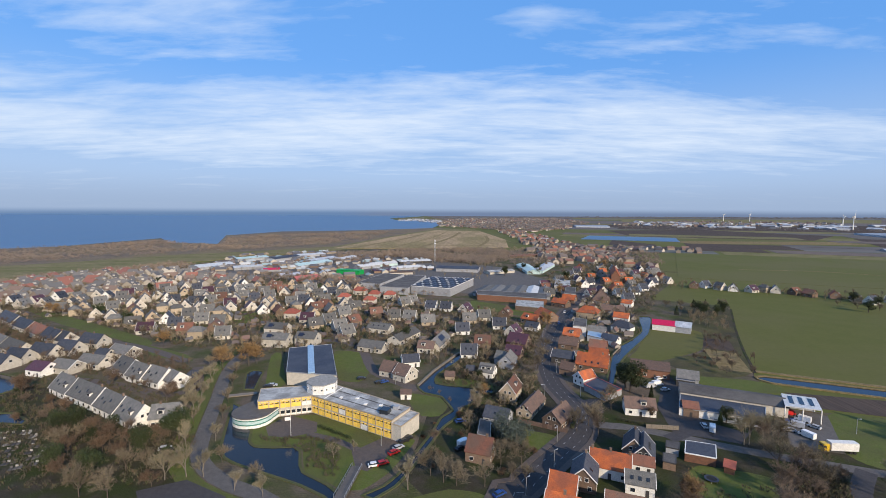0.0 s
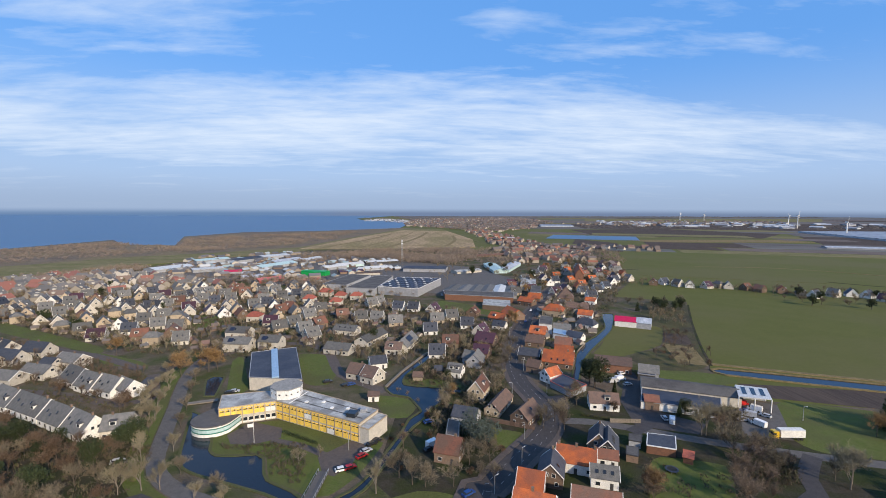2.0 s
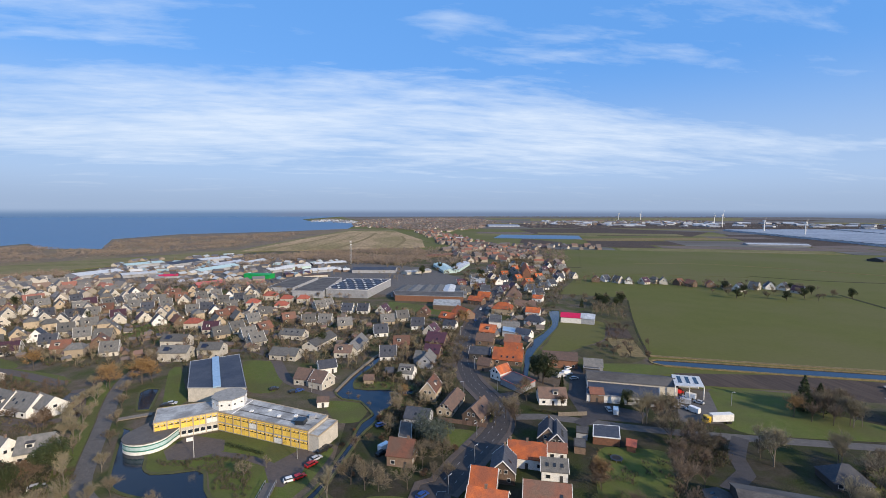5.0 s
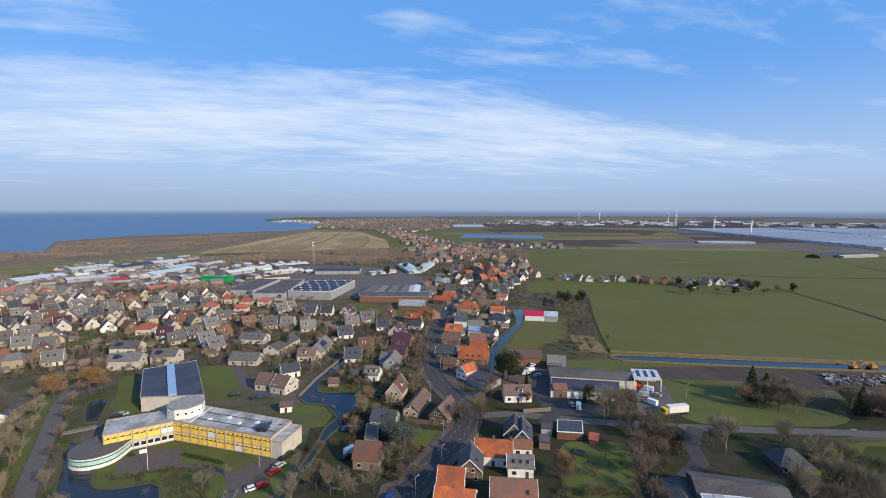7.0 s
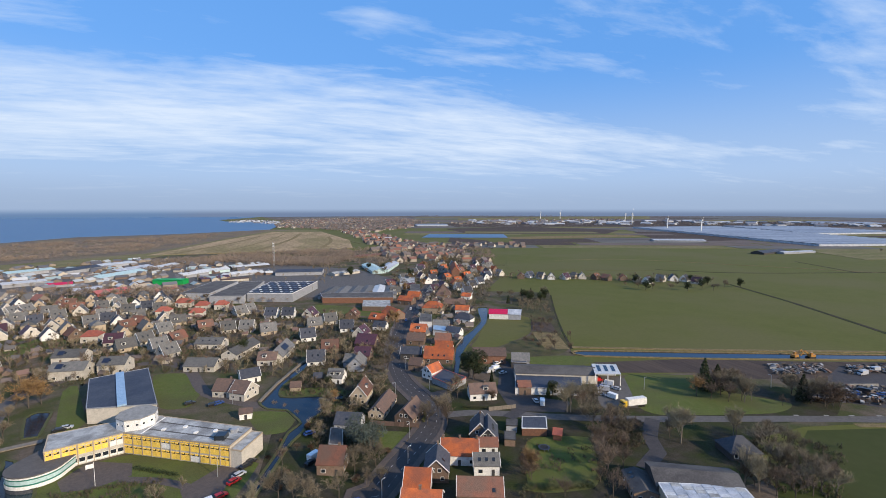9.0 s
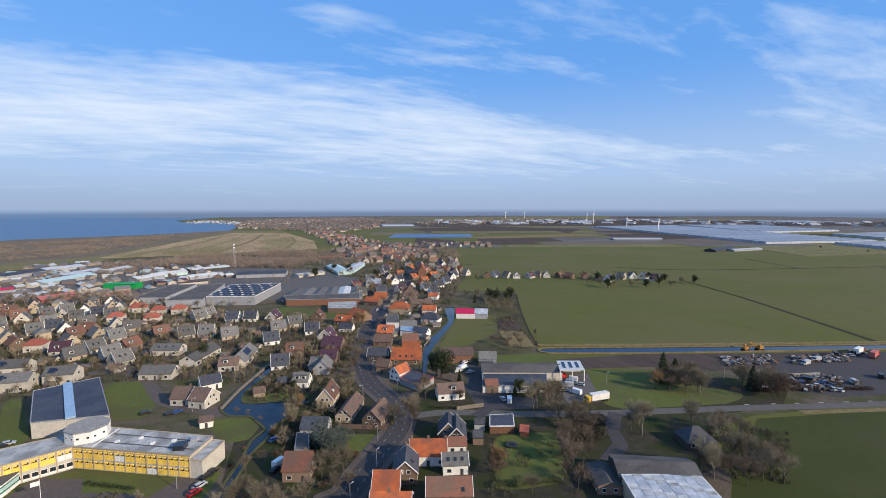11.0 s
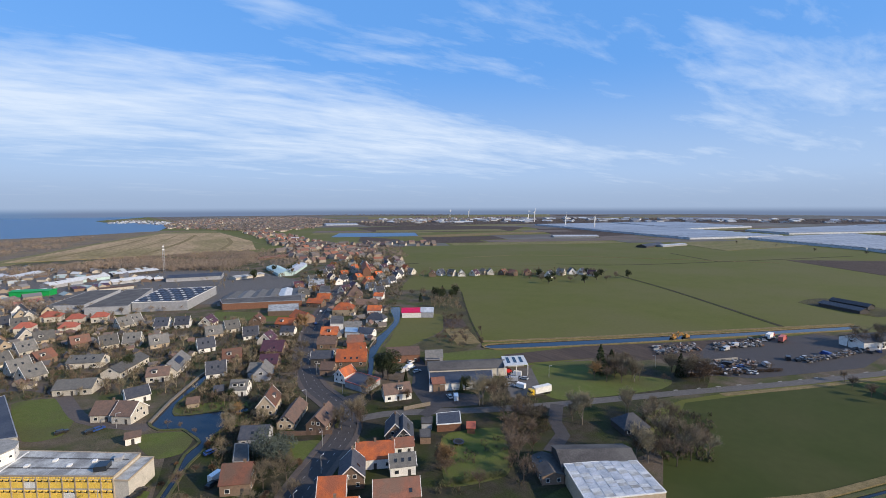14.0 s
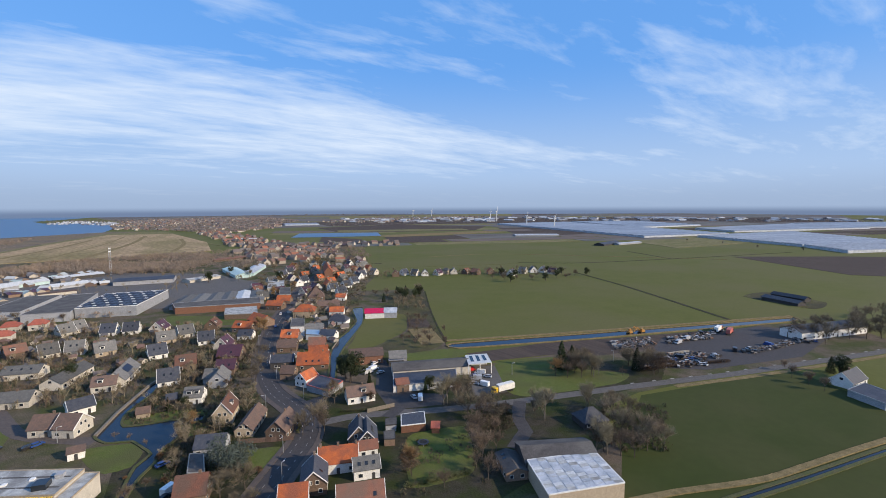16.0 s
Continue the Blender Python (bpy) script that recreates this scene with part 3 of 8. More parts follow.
# ---- lawns, yards and fields ----
for name, pts, material, label in (
        ("lawn", [(-78.7, 170.4), (-70.7, 175.2), (-51.8, 180.4), (-17.3, 162.2), (-9.9, 160.2), (-16.9, 140.3), (-24.3, 130.5), (-31.2, 131), (-35.1, 134.1), (-44.3, 140.1), (-49.2, 153.2), (-53.2, 156.2), (-67.1, 156.5)], "lawn", "winter lawn of the school island"),
        ("lawn", [(-94.9, 260.5), (-76, 213.3), (-83.3, 207.7), (-98.6, 255.3)], "lawn", "grass strip beside the sports hall"),
        ("lawn", [(-64.2, 264.1), (-47.6, 261.1), (-37.4, 241.8), (-39.8, 217.4), (-51.4, 219.5)], "lawn", "small lawn beside the sports hall"),
        ("lawn", [(-15.7, 202.8), (-1.2, 197.7), (2.3, 188.3), (-1.4, 179.8), (-8.4, 180), (-13.2, 188.8)], "lawn", "rounded lawn beside the canal"),
        ("lawn", [(-2.2, 221.9), (13, 220.8), (24, 214), (23, 207.4), (-1.8, 215.6)], "lawn", "garden lawn at the water's edge"),
        ("lawn", [(15.7, 202.3), (22.3, 200), (22.9, 191.9), (15, 191.9)], "lawn", "garden lawn beside the canal"),
        ("lawn", [(28.1, 158.4), (31.1, 168.3), (42.2, 164.3), (41, 158.1), (33, 152.6)], "lawn", "hedged garden lawn beside the street"),
        ("lawn", [(79.6, 140.1), (85.6, 144.4), (104.4, 137.7), (94, 118.2), (86.5, 111.4), (68, 116.5)], "lawn", "large shaded garden lawn"),
        ("lawn", [(163.3, 183.8), (195.8, 172.2), (190.4, 154.9), (206.5, 132.7), (190.1, 128.7), (144.6, 143.1), (141.6, 155.8), (149.1, 169.6)], "lawn", "bright green paddock beside the yard"),
        ("lawn", [(156.3, 330.3), (179.3, 310), (157.2, 269.8), (135.8, 256.4), (122.5, 249.7), (107.8, 254.9), (118, 269.4)], "field", "small green paddock beside the canal"),
        ("rough_paddock", [(162.5, 232), (178, 263.5), (208, 318.5), (244, 382), (215, 396), (186, 352), (160, 335), (180, 311), (158, 268), (136, 254), (124, 246), (128, 228), (147, 224)], "rough_grass", "rough tussocky paddock behind the canal"),
        ("lawn", [(126, 226), (150, 222), (162, 214), (160, 206), (142, 204), (127, 213)], "lawn", "grass strip behind the long workshop"),
        ("lawn", [(-18, 115), (-12, 125), (2, 131), (13, 128), (12, 112), (4, 104), (-10, 104)], "lawn", "mown grass below the round-crowned trees"),
        ("allotment", [(159.4, 272), (174.3, 263.7), (161.8, 231), (147.9, 235.9)], "reed", "straw-coloured allotment strip"),
        ("soil_strip", [(173.2, 297.1), (186.1, 288.9), (175.9, 266.2), (160.9, 274.6)], "soil", "dark dug vegetable plot"),
        ("lawn", [(-179.3, 380.5), (-148.2, 374.6), (-125.7, 351), (-149.3, 324.5)], "lawn", "neighbourhood green"),
        ("lawn", [(-181.3, 273.6), (-148.1, 256.7), (-138.5, 245.1), (-166.3, 254.4)], "lawn", "strip of grass beside the lane"),
        ("lawn", [(-354.2, 388.2), (-291.7, 348), (-191.3, 288), (-183.7, 273.5), (-274.8, 322.4), (-339.5, 366.7)], "lawn", "grass verge between the streets"),
        ("lawn", [(26.6, 413), (62.2, 388.2), (77.3, 366.9), (65.5, 354.4), (28.3, 375.7)], "lawn", "long lawn beside the nursery"),
        ("lawn", [(-60.1, 257.9), (-56.9, 261), (-53.7, 246.2), (-56.8, 246.2)], "lawn", "small clipped lawn"),
        ("soil_strip", [(159.7, 205.9), (211.4, 193.5), (264.5, 170.6), (321.4, 148.5), (282.4, 139), (209.8, 161.6), (199.3, 175.3), (163.4, 188)], "soil", "dark bare soil beside the canal"),
        ("yard", [(102, 179.4), (117.1, 166.3), (108.9, 158.6), (88.3, 167), (92.8, 189.5), (107.9, 216.6), (115, 214.1)], "asphalt", "dark asphalt works yard"),
        ("yard", [(148.4, 189.1), (159.2, 181.1), (141, 151.8), (125.1, 157.4)], "path", "grey storage yard of the works"),
        ("yard", [(219.7, 135.3), (278.9, 155.9), (362.5, 132.6), (385.2, 94.7), (309, 90.7), (244.2, 112.4)], "asphalt", "wide dark scrapyard ground"),
        ("yard", [(56, 195.7), (70.3, 197.5), (67.9, 183.8), (59.1, 180.9)], "asphalt", "asphalt apron at the road bend"),
        ("yard", [(-68.5, 169.6), (-63.4, 180.3), (-49.6, 174), (-47.8, 166.2), (-57.1, 161.8), (-64.9, 163)], "paving", "round brick forecourt"),
        ("yard", [(-31.7, 152.2), (-19.7, 164.3), (-14.8, 162.2), (-19.6, 146.9), (-24.2, 140.3), (-28.2, 141.9)], "paving", "brick parking area"),
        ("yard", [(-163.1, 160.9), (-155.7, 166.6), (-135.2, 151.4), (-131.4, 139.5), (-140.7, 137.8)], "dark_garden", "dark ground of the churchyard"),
        ("yard", [(-91.9, 129.5), (-79.9, 135.3), (-63.6, 127), (-63.2, 119.5), (-83.6, 119.4)], "asphalt", "dark asphalt yard")):
    slab(name, rounded(pts) if name in ("lawn", "rough_paddock") else pts, -0.3, ({"yard": 0.105, "rough_paddock": 0.075}.get(name, 0.085)) + 0.004 * len(label) / 10, M[material], label, "ground")

far_fields = (
    ([(452.5, 882.8), (761.3, 777.6), (478.6, 485.9), (292.4, 560.6)], "field", "green pasture beyond the village"),
    ([(826, 339), (980, 225), (1030, 170), (900, 60), (760, 110), (722, 165)], "soil", "dark ploughed field"),
    ([(461.8, 1241.9), (511.7, 1091.4), (420.8, 871.6), (345, 964.2)], "soil", "dark ploughed bulb field"),
    ([(600, 1132.9), (1005.1, 1010.8), (978.9, 894.7), (541.8, 994.4)], "soil", "dark ploughed strip"),
    ([(584.2, 1207.2), (1029.7, 1199), (1042.3, 1100), (612.4, 1123.1)], "reed", "pale straw-covered bulb field"),
    ([(1196.9, 1326), (1556.3, 1293), (1270.4, 875.4), (907, 890.7)], "soil", "dark arable field"),
    ([(641.4, 1783.4), (1054.6, 1874.6), (1261, 1467.5), (1023, 1252.1), (587.6, 1423.7)], "soil", "brown arable strip"),
    ([(1018.4, 669.9), (1297.9, 642.1), (1170.5, 440.1), (903.4, 469.1)], "dike", "pale green far meadow"),
    ([(836.6, 2445.4), (2020.9, 2275.5), (1656.9, 1719.5), (749.6, 1911.8)], "soil", "dark far field"),
    ([(1499.6, 3833.1), (3682.5, 3831.3), (2761.7, 2871.3), (1173.5, 2997.5)], "dike", "pale green far meadow"),
    ([(1870.6, 2812.9), (3402.6, 1381.9), (3218.4, 614.7), (1781.4, 1878.1)], "soil", "dark far field"),
)
for k, (pts, material, label) in enumerate(far_fields):
    slab("far_field", pts, -0.5, 0.2 + 0.03 * k, M[material], label, "field")
ribbon("field_lane", spline([(420, 640), (537, 612), (640, 500), (777, 327)], 30), 0, 3.0, 0, 0.27, M["reed"], "pale grassy lane between the far pastures", "lane")
slab("yard", rounded([(460, 128), (500, 130), (514, 180), (472, 184)], 6), -0.3, 0.12, M["rough_grass"], "dark trodden yard round the poultry sheds", "ground")
slab("reservoir", [(384.7, 1273.2), (463.4, 1443.6), (687.3, 1343.6), (616.7, 1181.5)], -0.5, 0.5, M["sea"], "pale rectangular water basin", "reservoir")

# patchwork of long arable strips across the far polder; the grey ones hold painted haze
rng = random.Random(12)
U, V = Vector((math.cos(radians(-22)), math.sin(radians(-22)))), Vector((math.sin(radians(22)), math.cos(radians(22))))
v0 = 985.0
while v0 < 4300:
    depth = rng.uniform(45, 110) * (v0 / 1000)
    u0 = -150.0 - 0.10 * (v0 - 980)
    while u0 < 2600:
        width = rng.uniform(140, 420) * (v0 / 1000) ** 0.7
        if rng.random() < 0.72:
            k = rng.choice(("soil", "soil", "hazy_far_land", "hazy_far_land", "furrow", "furrow", "field", "dike"))
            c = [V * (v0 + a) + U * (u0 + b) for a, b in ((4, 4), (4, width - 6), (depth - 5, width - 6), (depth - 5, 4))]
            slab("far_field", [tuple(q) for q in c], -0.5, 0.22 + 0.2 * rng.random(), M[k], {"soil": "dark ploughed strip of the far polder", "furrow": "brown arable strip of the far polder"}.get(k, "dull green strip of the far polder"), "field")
        u0 += width
    v0 += depth

# ---- buildings ----
CACHE = {}


def shared(key, make):
    if key not in CACHE:
        bm = bmesh.new()
        make(bm)
        me = bpy.data.meshes.new(key[0])
        bm.normal_update()
        bm.to_mesh(me)
        bm.free()
        CACHE[key] = me
    return CACHE[key]


def piece(name, key, make, material, parent, m, label=""):
    """An object on a mesh that all alike pieces share."""
    me = shared((*key, material.name), make)
    if not me.materials:
        me.materials.append(material)
    ob = new(name, me)
    ob.parent = parent
    ob.matrix_basis = m
    if label:
        ob["label"] = label
    return ob


FACE = {"s": 0, "e": 90, "n": 180, "w": 270}


def plain_window(parent, m, w, h):
    """A small far window: frame and glass in one piece."""
    key = ("small_window", round(w, 2), round(h, 2))
    if key not in CACHE:
        bm = bmesh.new()
        box(bm, -w / 2, -0.06, 0, w / 2, 0.02, h)
        for v in (0.0,):
            box(bm, -w / 2 + 0.1, -0.09, 0.1, w / 2 - 0.1, -0.05, h - 0.1)
        for i, f in enumerate(bm.faces):
            f.material_index = i // 6
        me = bpy.data.meshes.new("window")
        bm.normal_update()
        bm.to_mesh(me)
        bm.free()
        me.materials.append(M["white"])
        me.materials.append(M["glass"])
        CACHE[key] = me
    ob = new("window", CACHE[key])
    ob.parent, ob.matrix_basis = parent, m
    return ob


PLAIN = [False]


def window(parent, x, y, z, face, w, h, material="white", name="window"):
    """A framed pane on a wall; its outside is towards the face."""
    m = pose(x, y, z, 0, 0, FACE[face] if isinstance(face, str) else face)
    if PLAIN[0]:
        return plain_window(parent, m, w, h)

    def frame_mesh(bm):
        t = 0.09
        for a in ((-w / 2, 0, -w / 2 + t, h), (w / 2 - t, 0, w / 2, h), (-w / 2 + t, 0, w / 2 - t, t), (-w / 2 + t, h - t, w / 2 - t, h)):
            box(bm, a[0], -0.07, a[1], a[2], 0.02, a[3])

    def pane_mesh(bm):
        box(bm, -w / 2 + 0.08, -0.03, 0.08, w / 2 - 0.08, 0.01, h - 0.08)

    fr = piece(name, (name, round(w, 2), round(h, 2)), frame_mesh, M[material], parent, m)
    piece("pane", ("pane", round(w, 2), round(h, 2)), pane_mesh, M["glass"], fr, Matrix())
    return fr


def gable_body(bm, L, W, e, r):
    s = [(-W / 2, 0), (W / 2, 0), (W / 2, e), (0, r), (-W / 2, e)]
    a = [bm.verts.new((-L / 2, y, z)) for y, z in s]
    b = [bm.verts.new((L / 2, y, z)) for y, z in s]
    bm.faces.new(a[::-1])
    bm.faces.new(b)
    for i in range(5):
        j = (i + 1) % 5
        bm.faces.new((a[i], a[j], b[j], b[i]))


def gable_roof(bm, L, W, e, r, over=0.35, t=0.22, hip=0.0):
    """Two slopes with overhang and thickness; hip draws the ridge ends in."""
    k = (r - e) / (W / 2)
    for s in (-1, 1):
        y1 = s * (W / 2 + over)
        z1 = e - over * k
        q = [(-L / 2 - over, y1, z1), (L / 2 + over, y1, z1), (L / 2 + over - hip, 0, r), (-L / 2 - over + hip, 0, r)]
        lo = [bm.verts.new((x, y, z + 0.02)) for x, y, z in q]
        hi = [bm.verts.new((x, y, z + t)) for x, y, z in q]
        bm.faces.new(hi if s < 0 else hi[::-1])
        bm.faces.new(lo[::-1] if s < 0 else lo)
        for i in range(4):
            j = (i + 1) % 4
            bm.faces.new((lo[i], lo[j], hi[j], hi[i]))
    if hip:
        for s in (-1, 1):
            x = s * (L / 2 + over)
            vs = [bm.verts.new((x, -W / 2 - over, e - over * k + t)), bm.verts.new((x, W / 2 + over, e - over * k + t)), bm.verts.new((x - s * hip, 0, r + t))]
            bm.faces.new(vs if s > 0 else vs[::-1])


def bargeboard(bm, L, W, e, r, x, over=0.35):
    k = (r - e) / (W / 2)
    for s in (-1, 1):
        y1, z1 = s * (W / 2 + over), e - over * k
        q = [(y1, z1 - 0.12), (0, r - 0.12), (0, r + 0.28), (y1, z1 + 0.28)]
        a = [bm.verts.new((x - 0.07, y, z)) for y, z in q]
        b = [bm.verts.new((x + 0.07, y, z)) for y, z in q]
        bm.faces.new(a)
        bm.faces.new(b[::-1])
        for i in range(4):
            j = (i + 1) % 4
            bm.faces.new((a[j], a[i], b[i], b[j]))


def dormer(parent, x, s, L, W, e, r, wall="white", roof="flat_roof", w=2.2):
    """A box dormer on the slope at side s (-1 south, 1 north)."""
    k = (r - e) / (W / 2)
    y0 = s * W * 0.36
    zb = e + (W / 2 - abs(y0)) * k
    top = min(zb + 1.6, r - 0.1)
    y1 = s * max(0.1, (W / 2 - (top - e) / k))
    bm = bmesh.new()
    box(bm, x - w / 2, min(y0, y1), zb - 0.3, x + w / 2, max(y0, y1), top)
    d = part("dormer", bm, M[wall], parent)
    bm = bmesh.new()
    box(bm, x - w / 2 - 0.2, min(y0 + s * 0.25, y1), top, x + w / 2 + 0.2, max(y0 + s * 0.25, y1), top + 0.16)
    part("dormer_roof", bm, M[roof], d)
    window(d, x, y0 + s * 0.01, zb + 0.15, "s" if s < 0 else "n", w * 0.8, max(0.6, top - zb - 0.3))


def slope_panel(parent, name, x, f, s, L, W, e, r, w, h, material, label=""):
    """A flat panel that lies on the roof slope at the fraction f up it."""
    k = math.atan2(r - e, W / 2)
    y, z = s * W / 2 * (1 - f), e + (r - e) * f
    m = pose(x, y, z, 0, 0, 0 if s < 0 else 180) @ pose(0, 0, 0, math.degrees(k), 0, 0) @ pose(0, 0, 0.26)
    return piece(name, (name, round(w, 2), round(h, 2)), lambda bm: box(bm, -w / 2, -h / 2, 0, w / 2, h / 2, 0.07), M[material], parent, m, label)


def house(a, b, W, e, r, wall, roof, label, category="house", trim=None, hip=0.0, chimneys=(0.3,), dormers=(), lights=(), solar=(), windows=True, door=True, group="", name="house", storeys=None, over=0.35):
    """A house whose ridge runs from a to b; sides s, n, e, w are its own."""
    a, b = Vector(a), Vector(b)
    L, c = (b - a).length, (a + b) / 2
    was, PLAIN[0] = PLAIN[0], PLAIN[0] or c.length > 235
    ang = math.degrees(math.atan2(b.y - a.y, b.x - a.x))
    top = tagged(new(name), label, category, group)
    bm = bmesh.new()
    if hip:
        box(bm, -L / 2, -W / 2, 0, L / 2, W / 2, e)
    else:
        gable_body(bm, L, W, e, r)
    part("wall", bm, M[wall], top)
    bm = bmesh.new()
    gable_roof(bm, L, W, e, r, over, 0.22, hip)
    part("roof", bm, M[roof], top)
    if trim:
        for s in (-1, 1):
            bm = bmesh.new()
            bargeboard(bm, L, W, e, r, s * (L / 2 + over), over)
            part("bargeboard", bm, M[trim], top)
    for f in chimneys:
        bm = bmesh.new()
        x = (f - 0.5) * L
        box(bm, x - 0.35, -0.3, r - 0.7, x + 0.35, 0.3, r + 1.0)
        box(bm, x - 0.42, -0.37, r + 1.0, x + 0.42, 0.37, r + 1.12)
        part("chimney", bm, M["brown_brick"], top)
    for x, s in dormers:
        dormer(top, (x - 0.5) * L, s, L, W, e, r)
    for x, f, s in lights:
        slope_panel(top, "roof_light", (x - 0.5) * L, f, s, L, W, e, r, 0.9, 1.2, "glass")
    for x, f, s, w, h in solar:
        slope_panel(top, "solar_panel", (x - 0.5) * L, f, s, L, W, e, r, w, h, "solar", "dark blue solar panels")
    if windows:
        n = max(1, int(L / (4.2 if PLAIN[0] else 3.2)))
        levels = [0.9] + ([3.6] if e > 4.6 and not PLAIN[0] else [])
        for z in levels:
            for i in range(n):
                x = -L / 2 + (i + 0.5) * L / n
                for f, y in (("s", -W / 2), ("n", W / 2)):
                    if door and z == 0.9 and i == n // 2 and f == "s":
                        bm = bmesh.new()
                        box(bm, x - 0.5, -W / 2 - 0.05, 0, x + 0.5, -W / 2 + 0.02, 2.1)
                        part("door", bm, M["dark_wall"], top)
                        continue
                    window(top, x, y, z, f, 1.5, min(1.35, e - z - 0.15))
        if not hip:
            for f, x in (("e", L / 2), ("w", -L / 2)):
                for z in ([3.5] if PLAIN[0] else [0.9]) + ([3.5] if r > 5.5 and not PLAIN[0] else []):
                    if PLAIN[0]:
                        window(top, x, 0, z, f, 1.6, 1.3)
                        continue
                    for y in ((-W / 4, W / 4) if z < 3 or e > 4.6 else (-1.0, 1.0)):
                        window(top, x, y, z, f, 1.2, 1.3)
    PLAIN[0] = was
    top.matrix_basis = pose(c.x, c.y, 0, 0, 0, ang)
    return top


def flat_building(name, pts, h, wall, roof, label, category="building", rim="concrete", rim_h=0.2):
    """Walls on an outline, a roof deck inside a raised rim."""
    c = sum((Vector(p) for p in pts), Vector((0, 0))) / len(pts)
    loc = [(p[0] - c.x, p[1] - c.y) for p in pts]
    top = tagged(new(name), label, category)
    bm = bmesh.new()
    prism(bm, loc, 0, h)
    part("wall", bm, M[wall], top)
    bm = bmesh.new()
    prism(bm, [(x * 0.985, y * 0.985) for x, y in loc], h - 0.1, h + 0.05)
    part("roof", bm, M[roof], top)
    for i in range(len(loc)):
        p, q = Vector(loc[i]), Vector(loc[(i + 1) % len(loc)])
        bm = bmesh.new()
        ribbon_bm(bm, [p, q], 0, 0.3, h - 0.25, h + rim_h)
        part("roof_edge", bm, M[rim], top)
    top.matrix_basis = pose(c.x, c.y, 0)
    return top


def facade(parent, p, q, c, z_rows, bay, panel="yellow", pane_h=0.8, pane_w=0.82):
    """Rows of coloured panels and panes along the wall from p to q (world), as parts of the building at c."""
    p, q = Vector(p) - c, Vector(q) - c
    d = (q - p).normalized()
    L = (q - p).length
    n = max(1, int(L / bay))
    ang = math.degrees(math.atan2(d.y, d.x))
    w = L / n
    for z, ph in z_rows:
        for i in range(n):
            o = p + d * (w * (i + 0.5))
            m = pose(o.x, o.y, z, 0, 0, ang)
            piece("panel", ("panel", round(w, 2), ph), lambda bm: box(bm, -w / 2 + 0.08, -0.14, 0, w / 2 - 0.08, 0.02, ph), M[panel], parent, m)
            window(parent, o.x, o.y, z + ph + 0.05, ang, w * pane_w, pane_h)


def school_front(parent, p, q, c, storeys):
    """Bays between pale piers: yellow spandrels below paired yellow-framed windows, and a slotted band under the roof."""
    p, q = Vector(p) - c, Vector(q) - c
    d, L = (q - p).normalized(), (q - p).length
    n = max(1, round(L / 3.9))
    w, ang = L / n, math.degrees(math.atan2(d.y, d.x))
    for i in range(n + 1):
        o = p + d * min(max(w * i, 0.16), L - 0.16)
        piece("pier", ("pier", len(storeys)), lambda bm: box(bm, -0.15, -0.26, 0.2, 0.15, 0.02, 7.1), M["beige"], parent, pose(o.x, o.y, 0, 0, 0, ang))
    for i in range(n):
        for k in (0.27, 0.73):
            o = p + d * (w * (i + k))
            for z in storeys:
                plain = (i * 7 + int(z)) % 9 == 4
                piece("panel", ("spandrel", round(w, 2)), lambda bm: box(bm, -w * 0.215, -0.15, 0, w * 0.215, 0.02, 1.65), M["white" if plain else "yellow"], parent, pose(o.x, o.y, z, 0, 0, ang))
                window(parent, o.x, o.y, z + 1.72, ang, w * 0.36, 0.85, "white" if plain else "yellow")
                piece("awning", ("awning", round(w, 2)), lambda bm: box(bm, -w * 0.215, -0.30, 0, w * 0.06, 0.0, 0.42, pose(0, 0, 0, 14, 0, 0)), M["yellow"], parent, pose(o.x, o.y, z + 2.28, 0, 0, ang))
        for k in range(4):
            o = p + d * (w * (i + 0.14 + 0.24 * k))
            piece("fascia_panel", ("fascia_panel", round(w, 2)), lambda bm: box(bm, -w * 0.085, -0.2, 0, w * 0.085, 0.02, 0.42), M["yellow"], parent, pose(o.x, o.y, 6.72, 0, 0, ang))


# the school: two wings that meet at a white tower
S1, S2, S3, S4 = (-54.1, 182.5), (-14.9, 158.5), (-8.9, 169.2), (-48.8, 195.4)
END1, END2 = S2, S3
S2, S3 = tuple(Vector(S1).lerp(Vector(S2), 0.91)), tuple(Vector(S4).lerp(Vector(S3), 0.91))
school = flat_building("school", [S1, S2, S3, S4], 7.4, "cream", "pale_roof", "two-storey school with yellow facade panels and flat grey roof", "school", "beige")
cs = Vector(school.matrix_basis.translation.to_2d())
school_front(school, S1, S2, cs, (0.45, 3.75))
W1, W2 = (-74.2, 176.5), (-78, 189.6)
wing = flat_building("school_wing", [W1, S1, S4, W2], 7.3, "cream", "pale_roof", "shorter school wing with yellow upper storey", "school", "beige")
cw = Vector(wing.matrix_basis.translation.to_2d())
school_front(wing, W1, S1, cw, (3.75,))
facade(wing, W1, S1, cw, ((0.5, 0.5),), 1.95, "white", 1.5)
tower = tagged(new("stair_tower"), "low white many-sided tower on the school roof", "tower")
tc = (Vector(S1) + Vector(S4)) / 2
oct_pts = [(6.4 * math.cos(radians(22.5 + 45 * i)), 6.4 * math.sin(radians(22.5 + 45 * i))) for i in range(8)]
bm = bmesh.new()
prism(bm, oct_pts, 7.0, 11.2)
part("wall", bm, M["white"], tower)
bm = bmesh.new()
prism(bm, [(x * 1.03, y * 1.03) for x, y in oct_pts], 11.2, 11.5)
part("roof", bm, M["concrete"], tower)
for i in range(5, 9):
    a = radians(45 * i)
    for s in (-1.4, 1.4):
        r = 6.4 * math.cos(radians(22.5))
        window(tower, r * math.cos(a) - s * math.sin(a), r * math.sin(a) + s * math.cos(a), 9.0, 45 * i + 90, 0.9, 0.8)
